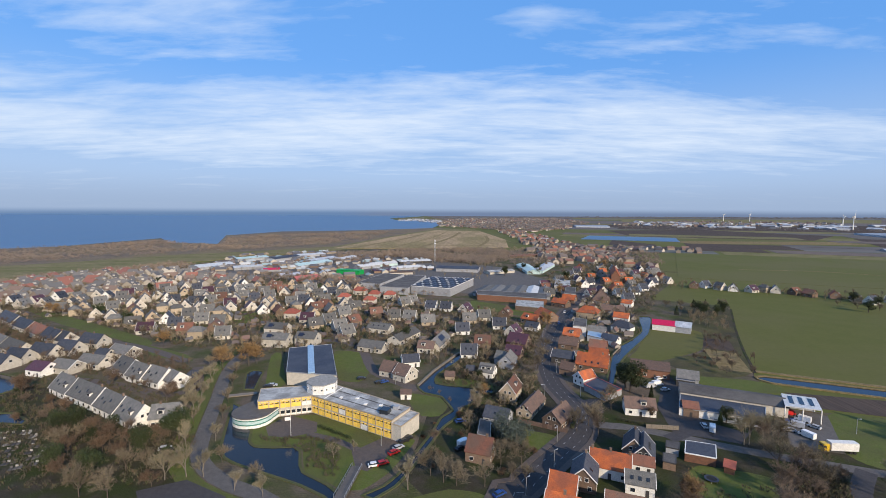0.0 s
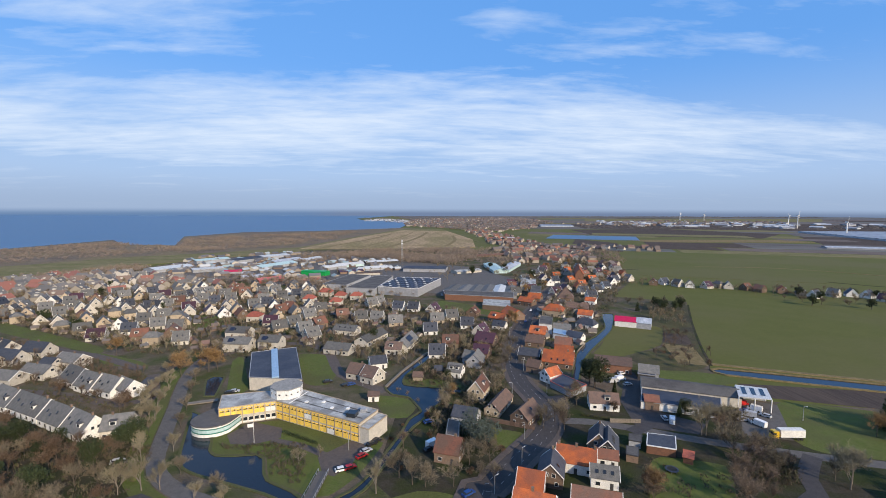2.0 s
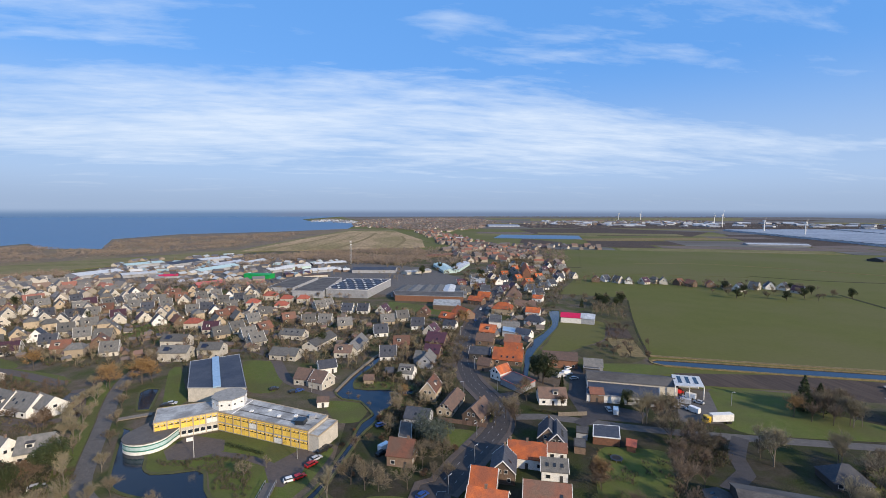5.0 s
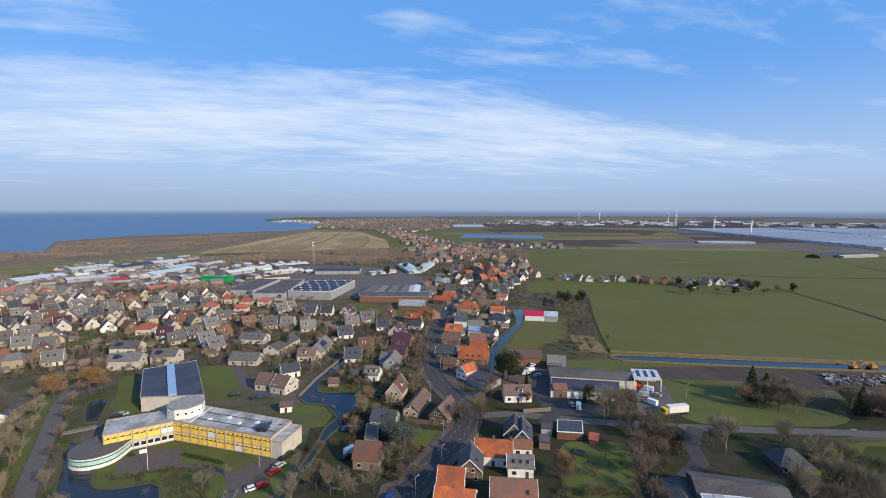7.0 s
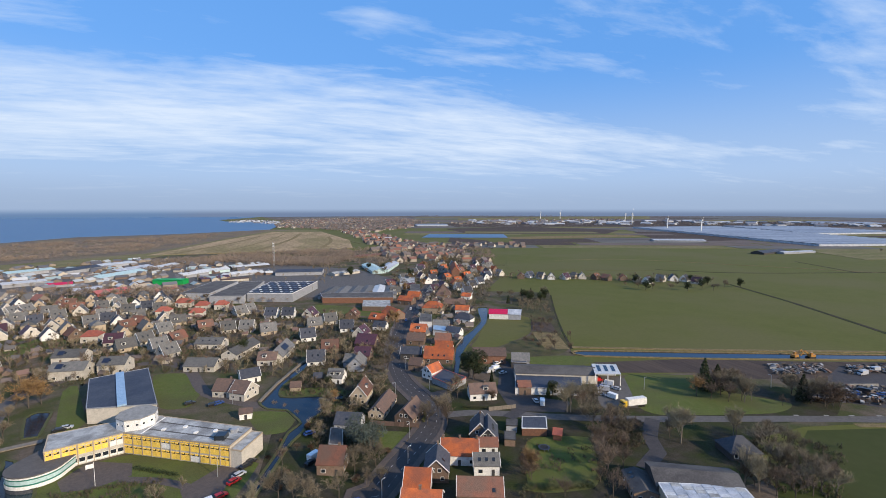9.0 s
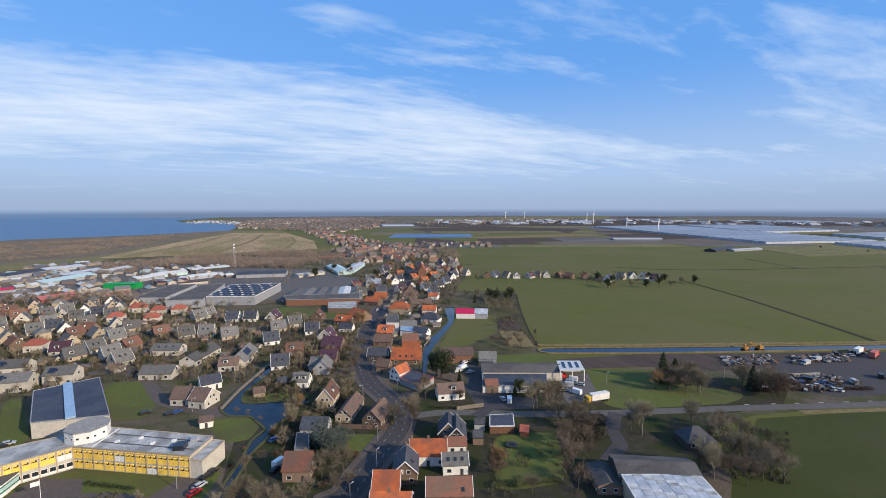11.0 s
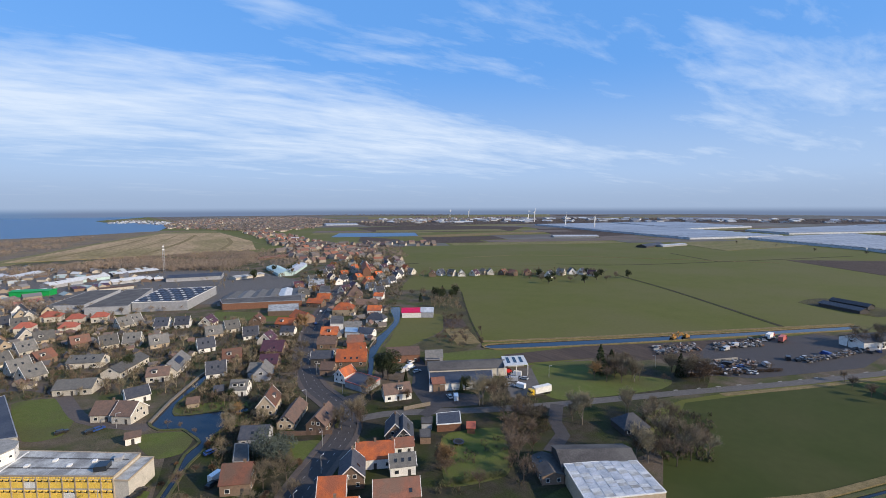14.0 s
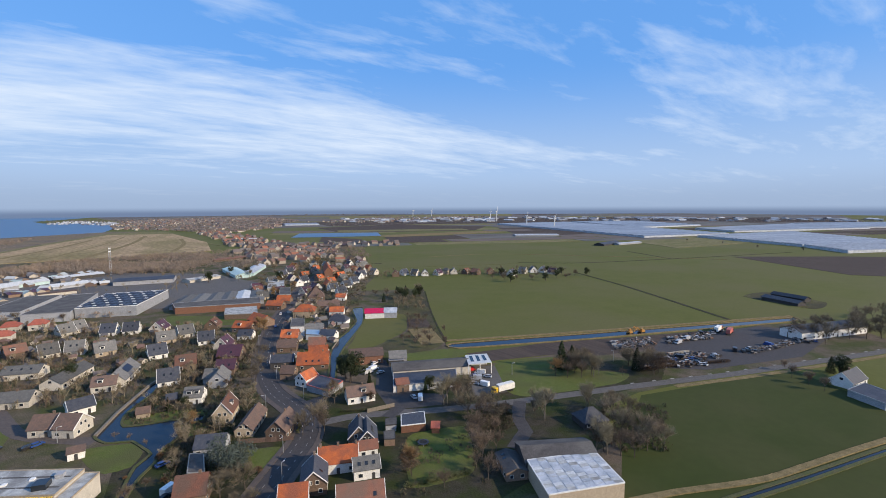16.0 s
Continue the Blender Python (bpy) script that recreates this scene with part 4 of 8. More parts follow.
tower.matrix_basis = pose(tc.x, tc.y, 0)

# rounded pavilion at the water
rc = Vector((-75.6, 174.7))
pav = tagged(new("pavilion"), "rounded one-storey pavilion with teal band above the moat", "pavilion")
ring = [(7.8 * math.cos(radians(a)), 7.0 * math.sin(radians(a))) for a in range(165, 361, 13)] + [(8.5, 7), (-3, 14)]
for name, sc, z0, z1, mt in (("wall", 0.97, 0.2, 4.0, "cream"), ("fascia", 1.0, 3.4, 3.9, "white"), ("band", 0.992, 2.95, 3.4, "teal"), ("glazing", 0.985, 1.75, 2.95, "aqua"), ("sill_band", 0.992, 1.3, 1.75, "teal"), ("plinth", 1.0, 0.2, 1.3, "white"), ("roof", 1.01, 3.9, 4.25, "path")):
    bm = bmesh.new()
    prism(bm, [(x * sc, y * sc) for x, y in ring], z0, z1)
    part(name, bm, M[mt], pav)
pav.matrix_basis = pose(rc.x, rc.y, 0, 0, 0, -8)

# sports hall with a skylight strip
H1, H2, H3, H4 = (-74.9, 212.5), (-49.8, 208.3), (-64.5, 257.4), (-86.1, 249.6)
hall = flat_building("sports_hall", [H1, H2, H3, H4], 6.4, "cream", "hall_roof", "large sports hall with dark blue-grey roof and skylight strip", "hall", "grey_wall", 0.15)
ch = Vector(hall.matrix_basis.translation.to_2d())
mid1, mid2 = (Vector(H1) + Vector(H2)) / 2 - ch, (Vector(H3) + Vector(H4)) / 2 - ch
for f, w, d, h, mt, nm in ((0.12, 0.5, 1.2, 0.5, "white", "roof_dome"), (0.3, 0.35, 1.2, 0.5, "white", "roof_dome"), (0.45, 0.6, 1.2, 0.5, "white", "roof_dome"), (0.6, 0.4, 1.2, 0.5, "white", "roof_dome"), (0.74, 0.6, 1.2, 0.5, "white", "roof_dome"), (0.86, 0.3, 3.4, 1.6, "glass", "roof_lantern"), (0.9, 0.7, 2.0, 1.2, "grey_wall", "roof_unit")):
    q = Vector(S1).lerp(Vector(S2), f).lerp(Vector(S4).lerp(Vector(S3), f), w) - cs
    bm = bmesh.new()
    box(bm, -d / 2, -d / 2, 0, d / 2, d / 2, h)
    o = part(nm, bm, M[mt], school)
    o.matrix_basis = pose(q.x, q.y, 7.4, 0, 0, -18)
for f in (0.16, 0.34, 0.52, 0.70, 0.88):
    a, b = Vector(S1).lerp(Vector(S2), f) - cs, Vector(S4).lerp(Vector(S3), f) - cs
    bm = bmesh.new()
    ribbon_bm(bm, [a.lerp(b, 0.04), a.lerp(b, 0.96)], 0, 0.5 if f < 0.2 else 0.18, 7.4, 7.53 if f < 0.2 else 7.48)
    part("roof_seam", bm, M["white" if f < 0.2 else "grey_wall"], school)
for f in (0.3, 0.7):
    a, b = Vector(S1).lerp(Vector(S4), f) - cs, Vector(S2).lerp(Vector(S3), f) - cs
    bm = bmesh.new()
    ribbon_bm(bm, [a.lerp(b, 0.17), a.lerp(b, 0.97)], 0, 0.7, 7.4, 7.46)
    part("drain_channel", bm, M["flat_roof"], school, "dark damp drain channel")
flat_building("school_annexe", [S2, END1, END2, S3], 6.2, "cream", "pale_roof", "lower cream end block of the school", "school", "beige")
bm = bmesh.new()
ribbon_bm(bm, [mid1, mid2], 0, 3.2, 6.4, 7.1)
part("skylight", bm, M["skylight"], hall, "pale blue ridge skylight")

# ---- houses by the main street ----
house((48.7, 142.7), (60, 137.9), 8.6, 3.7, 7.3, "white", "orange_tile", "white house with a bright orange tiled roof", trim="white", chimneys=(0.05, 0.5, 0.97))
house((42.4, 129.9), (46.1, 139.1), 7.6, 4.0, 7.6, "brown_brick", "dark_tile", "brown brick gabled house with dark glazed tiles", trim="white", chimneys=(0.95,), lights=((0.3, 0.5, -1),))
house((32.4, 128.9), (39.4, 125.8), 8.4, 4.2, 7.8, "brown_brick", "orange_tile", "brick house with orange roof and white gable edges", trim="white", chimneys=())
house((29.1, 119.9), (39.1, 115.3), 8.0, 4.2, 7.4, "brown_brick", "orange_tile", "low brick house with a weathered orange roof", trim="white", chimneys=(0.45,))
house((56.1, 132.6), (63.7, 129.9), 6.4, 3.4, 6.0, "white", "grey_tile", "small white annexe with grey roof and three roof lights", trim="white", chimneys=(), lights=((0.22, 0.45, -1), (0.5, 0.45, -1), (0.78, 0.45, -1)))
house((46.1, 121.2), (58.2, 116.3), 7.6, 3.2, 6.6, "brown_brick", "rust_tile", "long house with weathered reddish-brown roof", trim="white", chimneys=(), lights=((0.8, 0.3, -1),))
house((62.5, 142.9), (68.6, 140.7), 5.0, 3.0, 5.0, "white", "rust_tile", "low white outbuilding with brown roof", chimneys=())
house((65, 147.5), (69.1, 156.3), 7.2, 3.6, 7.6, "brown_brick", "dark_tile", "dark-roofed house with white-edged gable", trim="white", chimneys=(0.8,))
house((66.5, 143.8), (71.1, 153.9), 7.0, 3.2, 7.0, "dark_wall", "dark_tile", "dark-roofed house with tarred gable and white edges", trim="white", chimneys=(), lights=((0.3, 0.5, -1), (0.45, 0.5, -1), (0.6, 0.5, -1)))
flat_building("bungalow", [(82.1, 147.2), (90.7, 143.7), (95.6, 152.3), (86.8, 155.4)], 3.1, "red_brick", "dark_tile", "flat-roofed red brick bungalow with white fascia", "bungalow", "white", 0.08)
house((92.8, 142.5), (95.1, 140.8), 5.0, 2.3, 3.6, "red_brick", "red_tile", "small garden shed with red roof", "shed", chimneys=(), windows=False, name="garden_shed")
flat_building("garage", [(77.8, 151.5), (81.4, 149.8), (84.3, 154.6), (80.2, 156.1)], 2.8, "grey_wall", "flat_roof", "grey flat-roofed garage beside the house", "garage", "dark_wall", 0.1)
flat_building("garage", [(72.5, 142.6), (75.9, 140.9), (78.9, 146.5), (75.1, 147.8)], 2.7, "brown_brick", "flat_roof", "small flat-roofed brick garage", "garage", "dark_wall", 0.1)
house((76.7, 185.6), (88.3, 182.9), 8.0, 3.4, 6.6, "white", "brown_tile", "white house with dark brown roof and dormer", chimneys=(0.6,), dormers=((0.6, -1),))
house((65.7, 213.7), (73.2, 218.2), 6.4, 3.8, 6.6, "white", "orange_tile", "small white house with vivid orange roof", trim="white", chimneys=(0.1,))
flat_building("canopy", [(66.5, 207.3), (72.1, 194.7), (82.1, 201.8), (75.4, 215.7)], 3.0, "grey_wall", "hall_roof", "low grey workshop roof with pink edge", "workshop", "pink_roof")
house((62.3, 230.9), (67.7, 227), 7.5, 3.4, 6.2, "brown_brick", "brown_tile", "brick house with brown roof by the bend", chimneys=(0.2,))
house((73.9, 241.8), (88.1, 234.5), 13.0, 3.0, 7.8, "brown_brick", "orange_tile", "wide brick barn house with orange roof", chimneys=(0.2, 0.8), lights=((0.3, 0.25, -1), (0.5, 0.25, -1), (0.7, 0.25, -1)))
house((62.2, 250), (72.6, 245.2), 9.0, 3.6, 6.5, "dark_wall", "dark_tile", "dark-roofed building with white gable rims", trim="white", chimneys=(0.1, 0.9))
house((72.9, 275.9), (82.6, 271), 9.5, 3.1, 6.6, "brown_brick", "brown_tile", "brick street house with brown roof", chimneys=(0.1,))
house((83.9, 253.6), (92.9, 249.1), 8.5, 3.1, 6.6, "red_brick", "orange_tile", "brick house with faded orange roof", chimneys=(0.9,))
house((89.4, 270), (98, 265.6), 8.5, 3.1, 6.6, "red_brick", "rust_tile", "brick house with rust-coloured roof", chimneys=(0.8,))
house((80.5, 295.2), (89.8, 290.3), 9.5, 3.3, 7.2, "red_brick", "orange_tile", "brick street house with orange roof and white dormer", chimneys=(0.1,), dormers=((0.5, -1),))
house((87.8, 313.7), (96.5, 308.8), 8.0, 3.3, 6.8, "white", "dark_tile", "white street house with dark roof", chimneys=(0.2,))
house((98.8, 303), (108.8, 297.8), 8.0, 3.8, 6.5, "grey_wall", "grey_tile", "grey-roofed house behind the street", chimneys=(0.5,))
flat_building("annexe", [(93.3, 287.6), (100.1, 280.7), (104.5, 293), (97.4, 298.8)], 3.8, "white", "skylight", "low annexe with pale blue roof", "annexe")
house((103, 285.4), (110, 278.3), 8.0, 3.4, 6.0, "white", "hall_roof", "white house with blue-grey roof", chimneys=())
flat_building("shop", [(87.9, 301.3), (95.6, 296.9), (102.4, 317.8), (95.1, 322.4)], 6.8, "white", "flat_roof", "white flat-roofed shop in the street", "shop")
house((107.6, 356), (121.7, 348.6), 14.0, 5.0, 9.0, "beige", "orange_tile", "large hipped farmhouse with salmon-orange roof", hip=5.0, chimneys=(0.3,), group="hipped farmhouses")
house((122.1, 319), (131.6, 309.7), 9.0, 3.0, 6.5, "white", "dark_tile", "dark-roofed house behind the canal", hip=3.0, chimneys=())
house((131.6, 343.5), (140.8, 338), 8.0, 3.4, 6.5, "white", "orange_tile", "white house with orange roof", chimneys=(0.8,))
house((131.6, 370.7), (147.4, 362.5), 9.0, 3.1, 6.6, "brown_brick", "brown_tile", "long brown-roofed house in the village", chimneys=(0.2, 0.8))
house((138.4, 415.4), (152.3, 410.5), 16.0, 3.0, 12.0, "brown_brick", "brown_tile", "pyramid-roofed brown farmhouse by the street", hip=8.5, chimneys=())
house((158, 395.4), (164.9, 389.9), 7.5, 3.4, 6.0, "white", "orange_tile", "small house with orange roof", chimneys=(0.5,))
house((212, 559.5), (194.8, 508.7), 9.0, 9.5, 16.0, "red_brick", "orange_tile", "tall red brick gabled hall in the village", "hall", chimneys=(0.2,), name="village_hall")
house((98.2, 396.3), (108.2, 387.1), 9.5, 3.8, 7.0, "brown_brick", "orange_tile", "street house with orange roof", chimneys=(0.4,))
house((110.6, 412.9), (120.3, 406.4), 9.0, 3.3, 7.2, "brown_brick", "orange_tile", "street house with orange gabled roof", chimneys=(0.6,))
flat_building("shop", [(113.1, 418.1), (122.2, 414.8), (132.5, 449.2), (124.7, 455.8)], 6.5, "white", "flat_roof", "white flat-roofed shop building", "shop")
flat_building("shop", [(113.6, 459.7), (128, 454.6), (140.4, 495.7), (126.3, 505.3)], 6.5, "cream", "pale_roof", "cream two-storey building with long window bands", "shop")
house((77.2, 353.2), (82.2, 336.4), 11.0, 3.6, 8.0, "brown_brick", "orange_tile", "orange-roofed farmhouse behind trees", chimneys=())
house((61.7, 338.2), (70.9, 329), 9.5, 3.4, 7.0, "brown_brick", "orange_tile", "orange-roofed house with white dormer gable", chimneys=(), dormers=((0.35, -1),))
house((59.4, 315.7), (67, 311.3), 8.5, 3.0, 6.0, "white", "dark_tile", "small house with dark blue roof", chimneys=(), lights=((0.5, 0.4, -1),))
house((42.3, 280.1), (52.7, 273.8), 11.0, 3.2, 8.0, "brown_brick", "plum_tile", "house with glossy plum-coloured roof", chimneys=(0.7,), lights=((0.6, 0.3, -1),))
house((37.1, 257.2), (45.3, 253.1), 9.0, 3.2, 7.0, "brown_brick", "plum_tile", "house with dark plum roof and white dormers", chimneys=(0.3,), lights=((0.4, 0.4, -1), (0.7, 0.4, -1)))
house((30.2, 245.7), (34.6, 243.1), 7.5, 3.6, 7.0, "grey_wall", "grey_tile", "small grey-roofed house by the canal", chimneys=())
house((33.4, 235.1), (37.4, 245.6), 8.0, 3.6, 7.5, "grey_wall", "grey_tile", "grey-roofed house with steep gable", chimneys=(0.5,))
house((33.4, 204.5), (28.7, 194.2), 7.2, 4.4, 8.8, "beige", "rust_tile", "tall pinkish brick house with steep rust roof", trim="white", chimneys=(0.05,), dormers=((0.5, 1),))
house((33.2, 178.7), (42.2, 193.9), 6.6, 2.7, 5.6, "beige", "brown_tile", "long low brick barn with brown tiled roof", "barn", chimneys=(), name="barn")
house((42.3, 169.5), (50.3, 179.8), 7.6, 3.4, 7.0, "brown_brick", "brown_tile", "brick house with grey-brown gabled roof", chimneys=(0.7,), lights=((0.5, 0.5, -1),))
house((17.9, 177.6), (26.7, 173.5), 8.0, 3.0, 6.0, "grey_wall", "dark_tile", "house with dark slate roof beside the cedar", chimneys=(), lights=((0.45, 0.4, -1),))
flat_building("carport", [(12.9, 159.9), (17.3, 157.2), (18.8, 169.6), (14.9, 171.9)], 2.8, "dark_wall", "flat_roof", "dark flat-roofed carport with white edge", "carport")
house((9.4, 150.5), (17.2, 147.4), 8.6, 3.8, 7.8, "brown_brick", "rust_tile", "brick house with reddish roof and pale gable", chimneys=(0.75,))
house((19.7, 226.9), (26.4, 223.7), 7.5, 3.2, 6.5, "white", "grey_tile", "white house with grey roof and two dormers", chimneys=(), dormers=((0.3, -1), (0.7, -1)))
house((1.6, 221.4), (6.1, 220.6), 4.5, 2.2, 4.0, "beige", "brown_tile", "small garden summerhouse by the water", "shed", chimneys=(), windows=False, name="garden_shed")
house((12.6, 230), (16.4, 229.5), 4.5, 2.2, 4.0, "dark_wall", "dark_tile", "small dark garden shed", "shed", chimneys=(), windows=False, name="garden_shed")
house((-18.6, 198.4), (-14, 198.4), 5.0, 2.6, 3.8, "white", "brown_tile", "small white pavilion with brown roof", "pavilion", chimneys=(), name="garden_pavilion")

# ---- works beside the canal ----
house((108.3, 201.3), (144, 185.1), 13.0, 4.4, 6.0, "cream", "flat_roof", "long workshop with low grey roof and cream fascia", "workshop", chimneys=(), windows=False, name="workshop")
works = flat_building("workshop", [(98, 181.7), (125.9, 170.4), (136.3, 185.4), (106.7, 197.5)], 3.4, "white", "hall_roof", "white-fronted workshop with dark blue flat roof", "workshop", "grey_wall")
wc = Vector(works.matrix_basis.translation.to_2d())
facade(works, (103.8, 179.6), (125.4, 170.5), wc, ((0.3, 0.6),), 3.4, "grey_wall", 1.8)
house((100.4, 183.9), (105.8, 182), 6.5, 3.8, 5.6, "brown_brick", "rust_tile", "small rust-roofed office on the works front", "office", chimneys=(), name="office")
house((116.1, 218.9), (124.4, 214.9), 8.0, 3.6, 6.5, "grey_wall", "grey_tile", "grey-roofed house beside the workshop", chimneys=())
house((99, 232.9), (115.6, 225.9), 13.0, 4.4, 7.0, "red_brick", "brown_tile", "long red brick barn with brown roof", "barn", chimneys=(), name="barn")
flat_building("shed", [(113, 213.6), (120.2, 210.1), (125.4, 219.1), (118.2, 222.7)], 3.3, "dark_wall", "hall_roof", "low dark lean-to with roof lights", "shed", "grey_wall")
A1, A2, A3, A4 = (138.8, 177.9), (150.5, 173.8), (157.5, 185.6), (146.4, 190.4)
open_shed = tagged(new("open_shed"), "open steel shed with white roof and dark skylights", "shed")
oc = sum((Vector(p) for p in (A1, A2, A3, A4)), Vector((0, 0))) / 4
bm = bmesh.new()
prism(bm, [tuple(Vector(p) - oc) for p in (A1, A2, A3, A4)], 5.7, 6.0)
part("roof", bm, M["white_roof"], open_shed)
for i in range(3):
    p = Vector(A4).lerp(Vector(A3), 0.22 + 0.28 * i).lerp(Vector(A1).lerp(Vector(A2), 0.22 + 0.28 * i), 0.15) - oc
    q = Vector(A4).lerp(Vector(A3), 0.22 + 0.28 * i).lerp(Vector(A1).lerp(Vector(A2), 0.22 + 0.28 * i), 0.75) - oc
    bm = bmesh.new()
    ribbon_bm(bm, [p, q], 0, 1.6, 6.0, 6.08)
    part("skylight", bm, M["glass"], open_shed)
for p in (A1, A2, A3, A4, tuple((Vector(A1) + Vector(A2)) / 2)):
    q = Vector(p) * 0.98 + oc * 0.02 - oc
    bm = bmesh.new()
    box(bm, q.x - 0.15, q.y - 0.15, 0, q.x + 0.15, q.y + 0.15, 5.7)
    part("post", bm, M["white"], open_shed)
bm = bmesh.new()
ribbon_bm(bm, [Vector(A4) - oc, Vector(A3) - oc], 0, 0.2, 0, 5.7)
part("back_wall", bm, M["grey_wall"], open_shed)
open_shed.matrix_basis = pose(oc.x, oc.y, 0)

# farm shed with pale corrugated roof at the pasture
F1, F2, F3, F4 = (100.4, 100.2), (121.9, 90.9), (114.7, 75.5), (92.7, 84.5)
farm = flat_building("farm_shed", [F1, F2, F3, F4], 5.6, "beige", "corrugated", "farm shed with pale patched corrugated roof", "shed", "white", 0.12)
fc = Vector(farm.matrix_basis.translation.to_2d())
rows = 12
for i in range(rows):
    a = Vector(F1).lerp(Vector(F4), (i + 0.5) / rows) - fc
    b = Vector(F2).lerp(Vector(F3), (i + 0.5) / rows) - fc
    for j in range(8):
        p, q = a.lerp(b, j / 8 + 0.006), a.lerp(b, (j + 1) / 8 - 0.006)
        bm = bmesh.new()
        ribbon_bm(bm, [p, q], 0, (Vector(F1) - Vector(F4)).length / rows * 0.96, 5.6, 5.68 + 0.03 * ((i * 7 + j * 5) % 3))
        part("roof_sheet", bm, M[("corrugated", "corrugated", "pale_roof", "corrugated", "white_roof")[(i * 3 + j * 2) % 5]], farm)
house((102.7, 105.5), (123.7, 94), 12.5, 5.0, 7.0, "dark_wall", "flat_roof", "grey-roofed farm barn behind the pale shed", "barn", chimneys=(), windows=False, name="barn")
house((101.1, 110.7), (96.3, 100.4), 7.0, 3.0, 4.2, "brown_brick", "flat_roof", "low brick outbuilding with roof lights", "barn", chimneys=(), lights=((0.2, 0.5, -1), (0.4, 0.5, -1)), name="barn")
house((141.6, 112.8), (151.6, 109.3), 9.0, 2.6, 6.5, "dark_wall", "dark_tile", "small pyramid-roofed dark farmhouse", hip=4.6, chimneys=())
house((271.3, 64.8), (286.4, 63.1), 9.0, 3.0, 7.0, "white", "dark_tile", "white farmhouse with dark roof", chimneys=(0.5,), trim="white")
flat_building("shed", [(260.7, 60), (254.6, 46.4), (270.5, 45.4), (277.1, 57.8)], 3.0, "grey_wall", "hall_roof", "low grey glasshouse beside the farm", "shed", "metal")
house((347.3, 108.4), (403.4, 89.2), 14.0, 5.0, 8.0, "white", "dark_tile", "long white shed with dark roof at the scrapyard", "barn", chimneys=(), name="barn")
house((150.8, 320.9), (164, 314.1), 12.0, 4.2, 6.5, "white", "magenta", "white barn with vivid crimson roof", "barn", chimneys=(), windows=False, name="barn")
house((164, 314.1), (172.2, 309.1), 12.0, 4.2, 6.8, "grey_wall", "corrugated", "pale grey barn with sheet roof", "barn", chimneys=(), windows=False, name="barn")

# ---- school side and the terraces ----
house((-30.1, 228.8), (-22.7, 225.4), 9.5, 3.2, 7.0, "cream", "brown_tile", "cream house with brown roof", chimneys=(0.8,))
house((-21.9, 223.1), (-15.3, 218.3), 9.5, 3.6, 7.5, "cream", "brown_tile", "cream house with wide white gables", chimneys=(), trim="white")
for a, b, e in (((-177, 205.7), (-163.5, 198.1), 4.4), ((-163, 198.1), (-143.5, 187.4), 4.6), ((-142.2, 186.5), (-128.6, 178.5), 4.6), ((-129.2, 179.4), (-115.9, 171), 4.4),
                ((-166.1, 230.3), (-154.7, 223.4), 4.4), ((-153.5, 221.7), (-142.1, 215.3), 4.4), ((-142.3, 216.6), (-130.3, 210.4), 4.6)):
    house(a, b, 10.5, e - 1.4, 8.4, "white", "grey_tile", "terraced house with grey roof and white gables", trim="white", chimneys=(0.9,), lights=((0.2, 0.5, -1), (0.4, 0.35, -1), (0.6, 0.55, -1)), dormers=((0.75, -1),) if int(-a[0]) % 2 else (), group="grey-roofed terrace")
house((-114.2, 173.2), (-104.8, 175.4), 10.0, 3.6, 7.5, "cream", "grey_tile", "detached house with grey roof and gabled dormer", chimneys=(0.3,), dormers=((0.4, -1),))
house((-131.8, 213.7), (-123.4, 207.7), 9.0, 4.0, 7.8, "white", "grey_tile", "white-gabled house at the terrace end", trim="white", chimneys=())
house((-125.5, 216.9), (-120.6, 217), 11.0, 3.2, 5.5, "brown_brick", "dark_tile", "bungalow with dark hipped roof", hip=3.0, chimneys=())
for p, q, roof in (((-327.6, 335.6), (-301.1, 318), "dark_tile"), ((-297.2, 314.6), (-276.4, 302.1), "dark_tile"), ((-274.3, 300.6), (-254.8, 287.7), "rust_tile"), ((-254.1, 287.7), (-237.2, 277.1), "dark_tile"),
                   ((-245.6, 282), (-230.5, 275.7), "dark_tile"), ((-220.5, 274.6), (-206.1, 271.1), "dark_tile"), ((-223.4, 261.3), (-210, 256.9), "dark_tile"), ((-232.5, 254.4), (-217.4, 250.3), "dark_tile"),
                   ((-257.4, 264.3), (-237.1, 253.2), "grey_tile"), ((-237.7, 244.9), (-225.2, 242), "dark_tile"), ((-269.7, 271.5), (-259.2, 265.5), "grey_tile"), ((-233, 234.2), (-226.6, 232.5), "dark_tile")):
    house(p, q, 10.0, 3.4, 7.8, "cream", roof, "two-storey cream terraced house with dark roof", chimneys=(0.5,), group="cream terrace")
house((-208.8, 227.1), (-198.6, 224.6), 9.5, 3.4, 6.5, "white", "plum_tile", "white house with plum-red roof", chimneys=())
house((-199.7, 230.7), (-187.6, 227.3), 9.0, 3.4, 6.5, "cream", "grey_tile", "grey-roofed house with glazed gable", chimneys=(), trim="white")
house((-192.8, 239.2), (-177.9, 234.6), 9.0, 3.4, 6.5, "cream", "grey_tile", "cream house with grey roof", chimneys=(0.4,))
house((-187.4, 255.1), (-173.8, 249.9), 10.0, 3.6, 7.0, "cream", "grey_tile", "cream house with wide grey roof", chimneys=(0.6,), trim="white")
house((-192.8, 249.7), (-185.1, 247.8), 8.0, 3.2, 6.0, "cream", "dark_tile", "small house with dark blue roof", chimneys=())
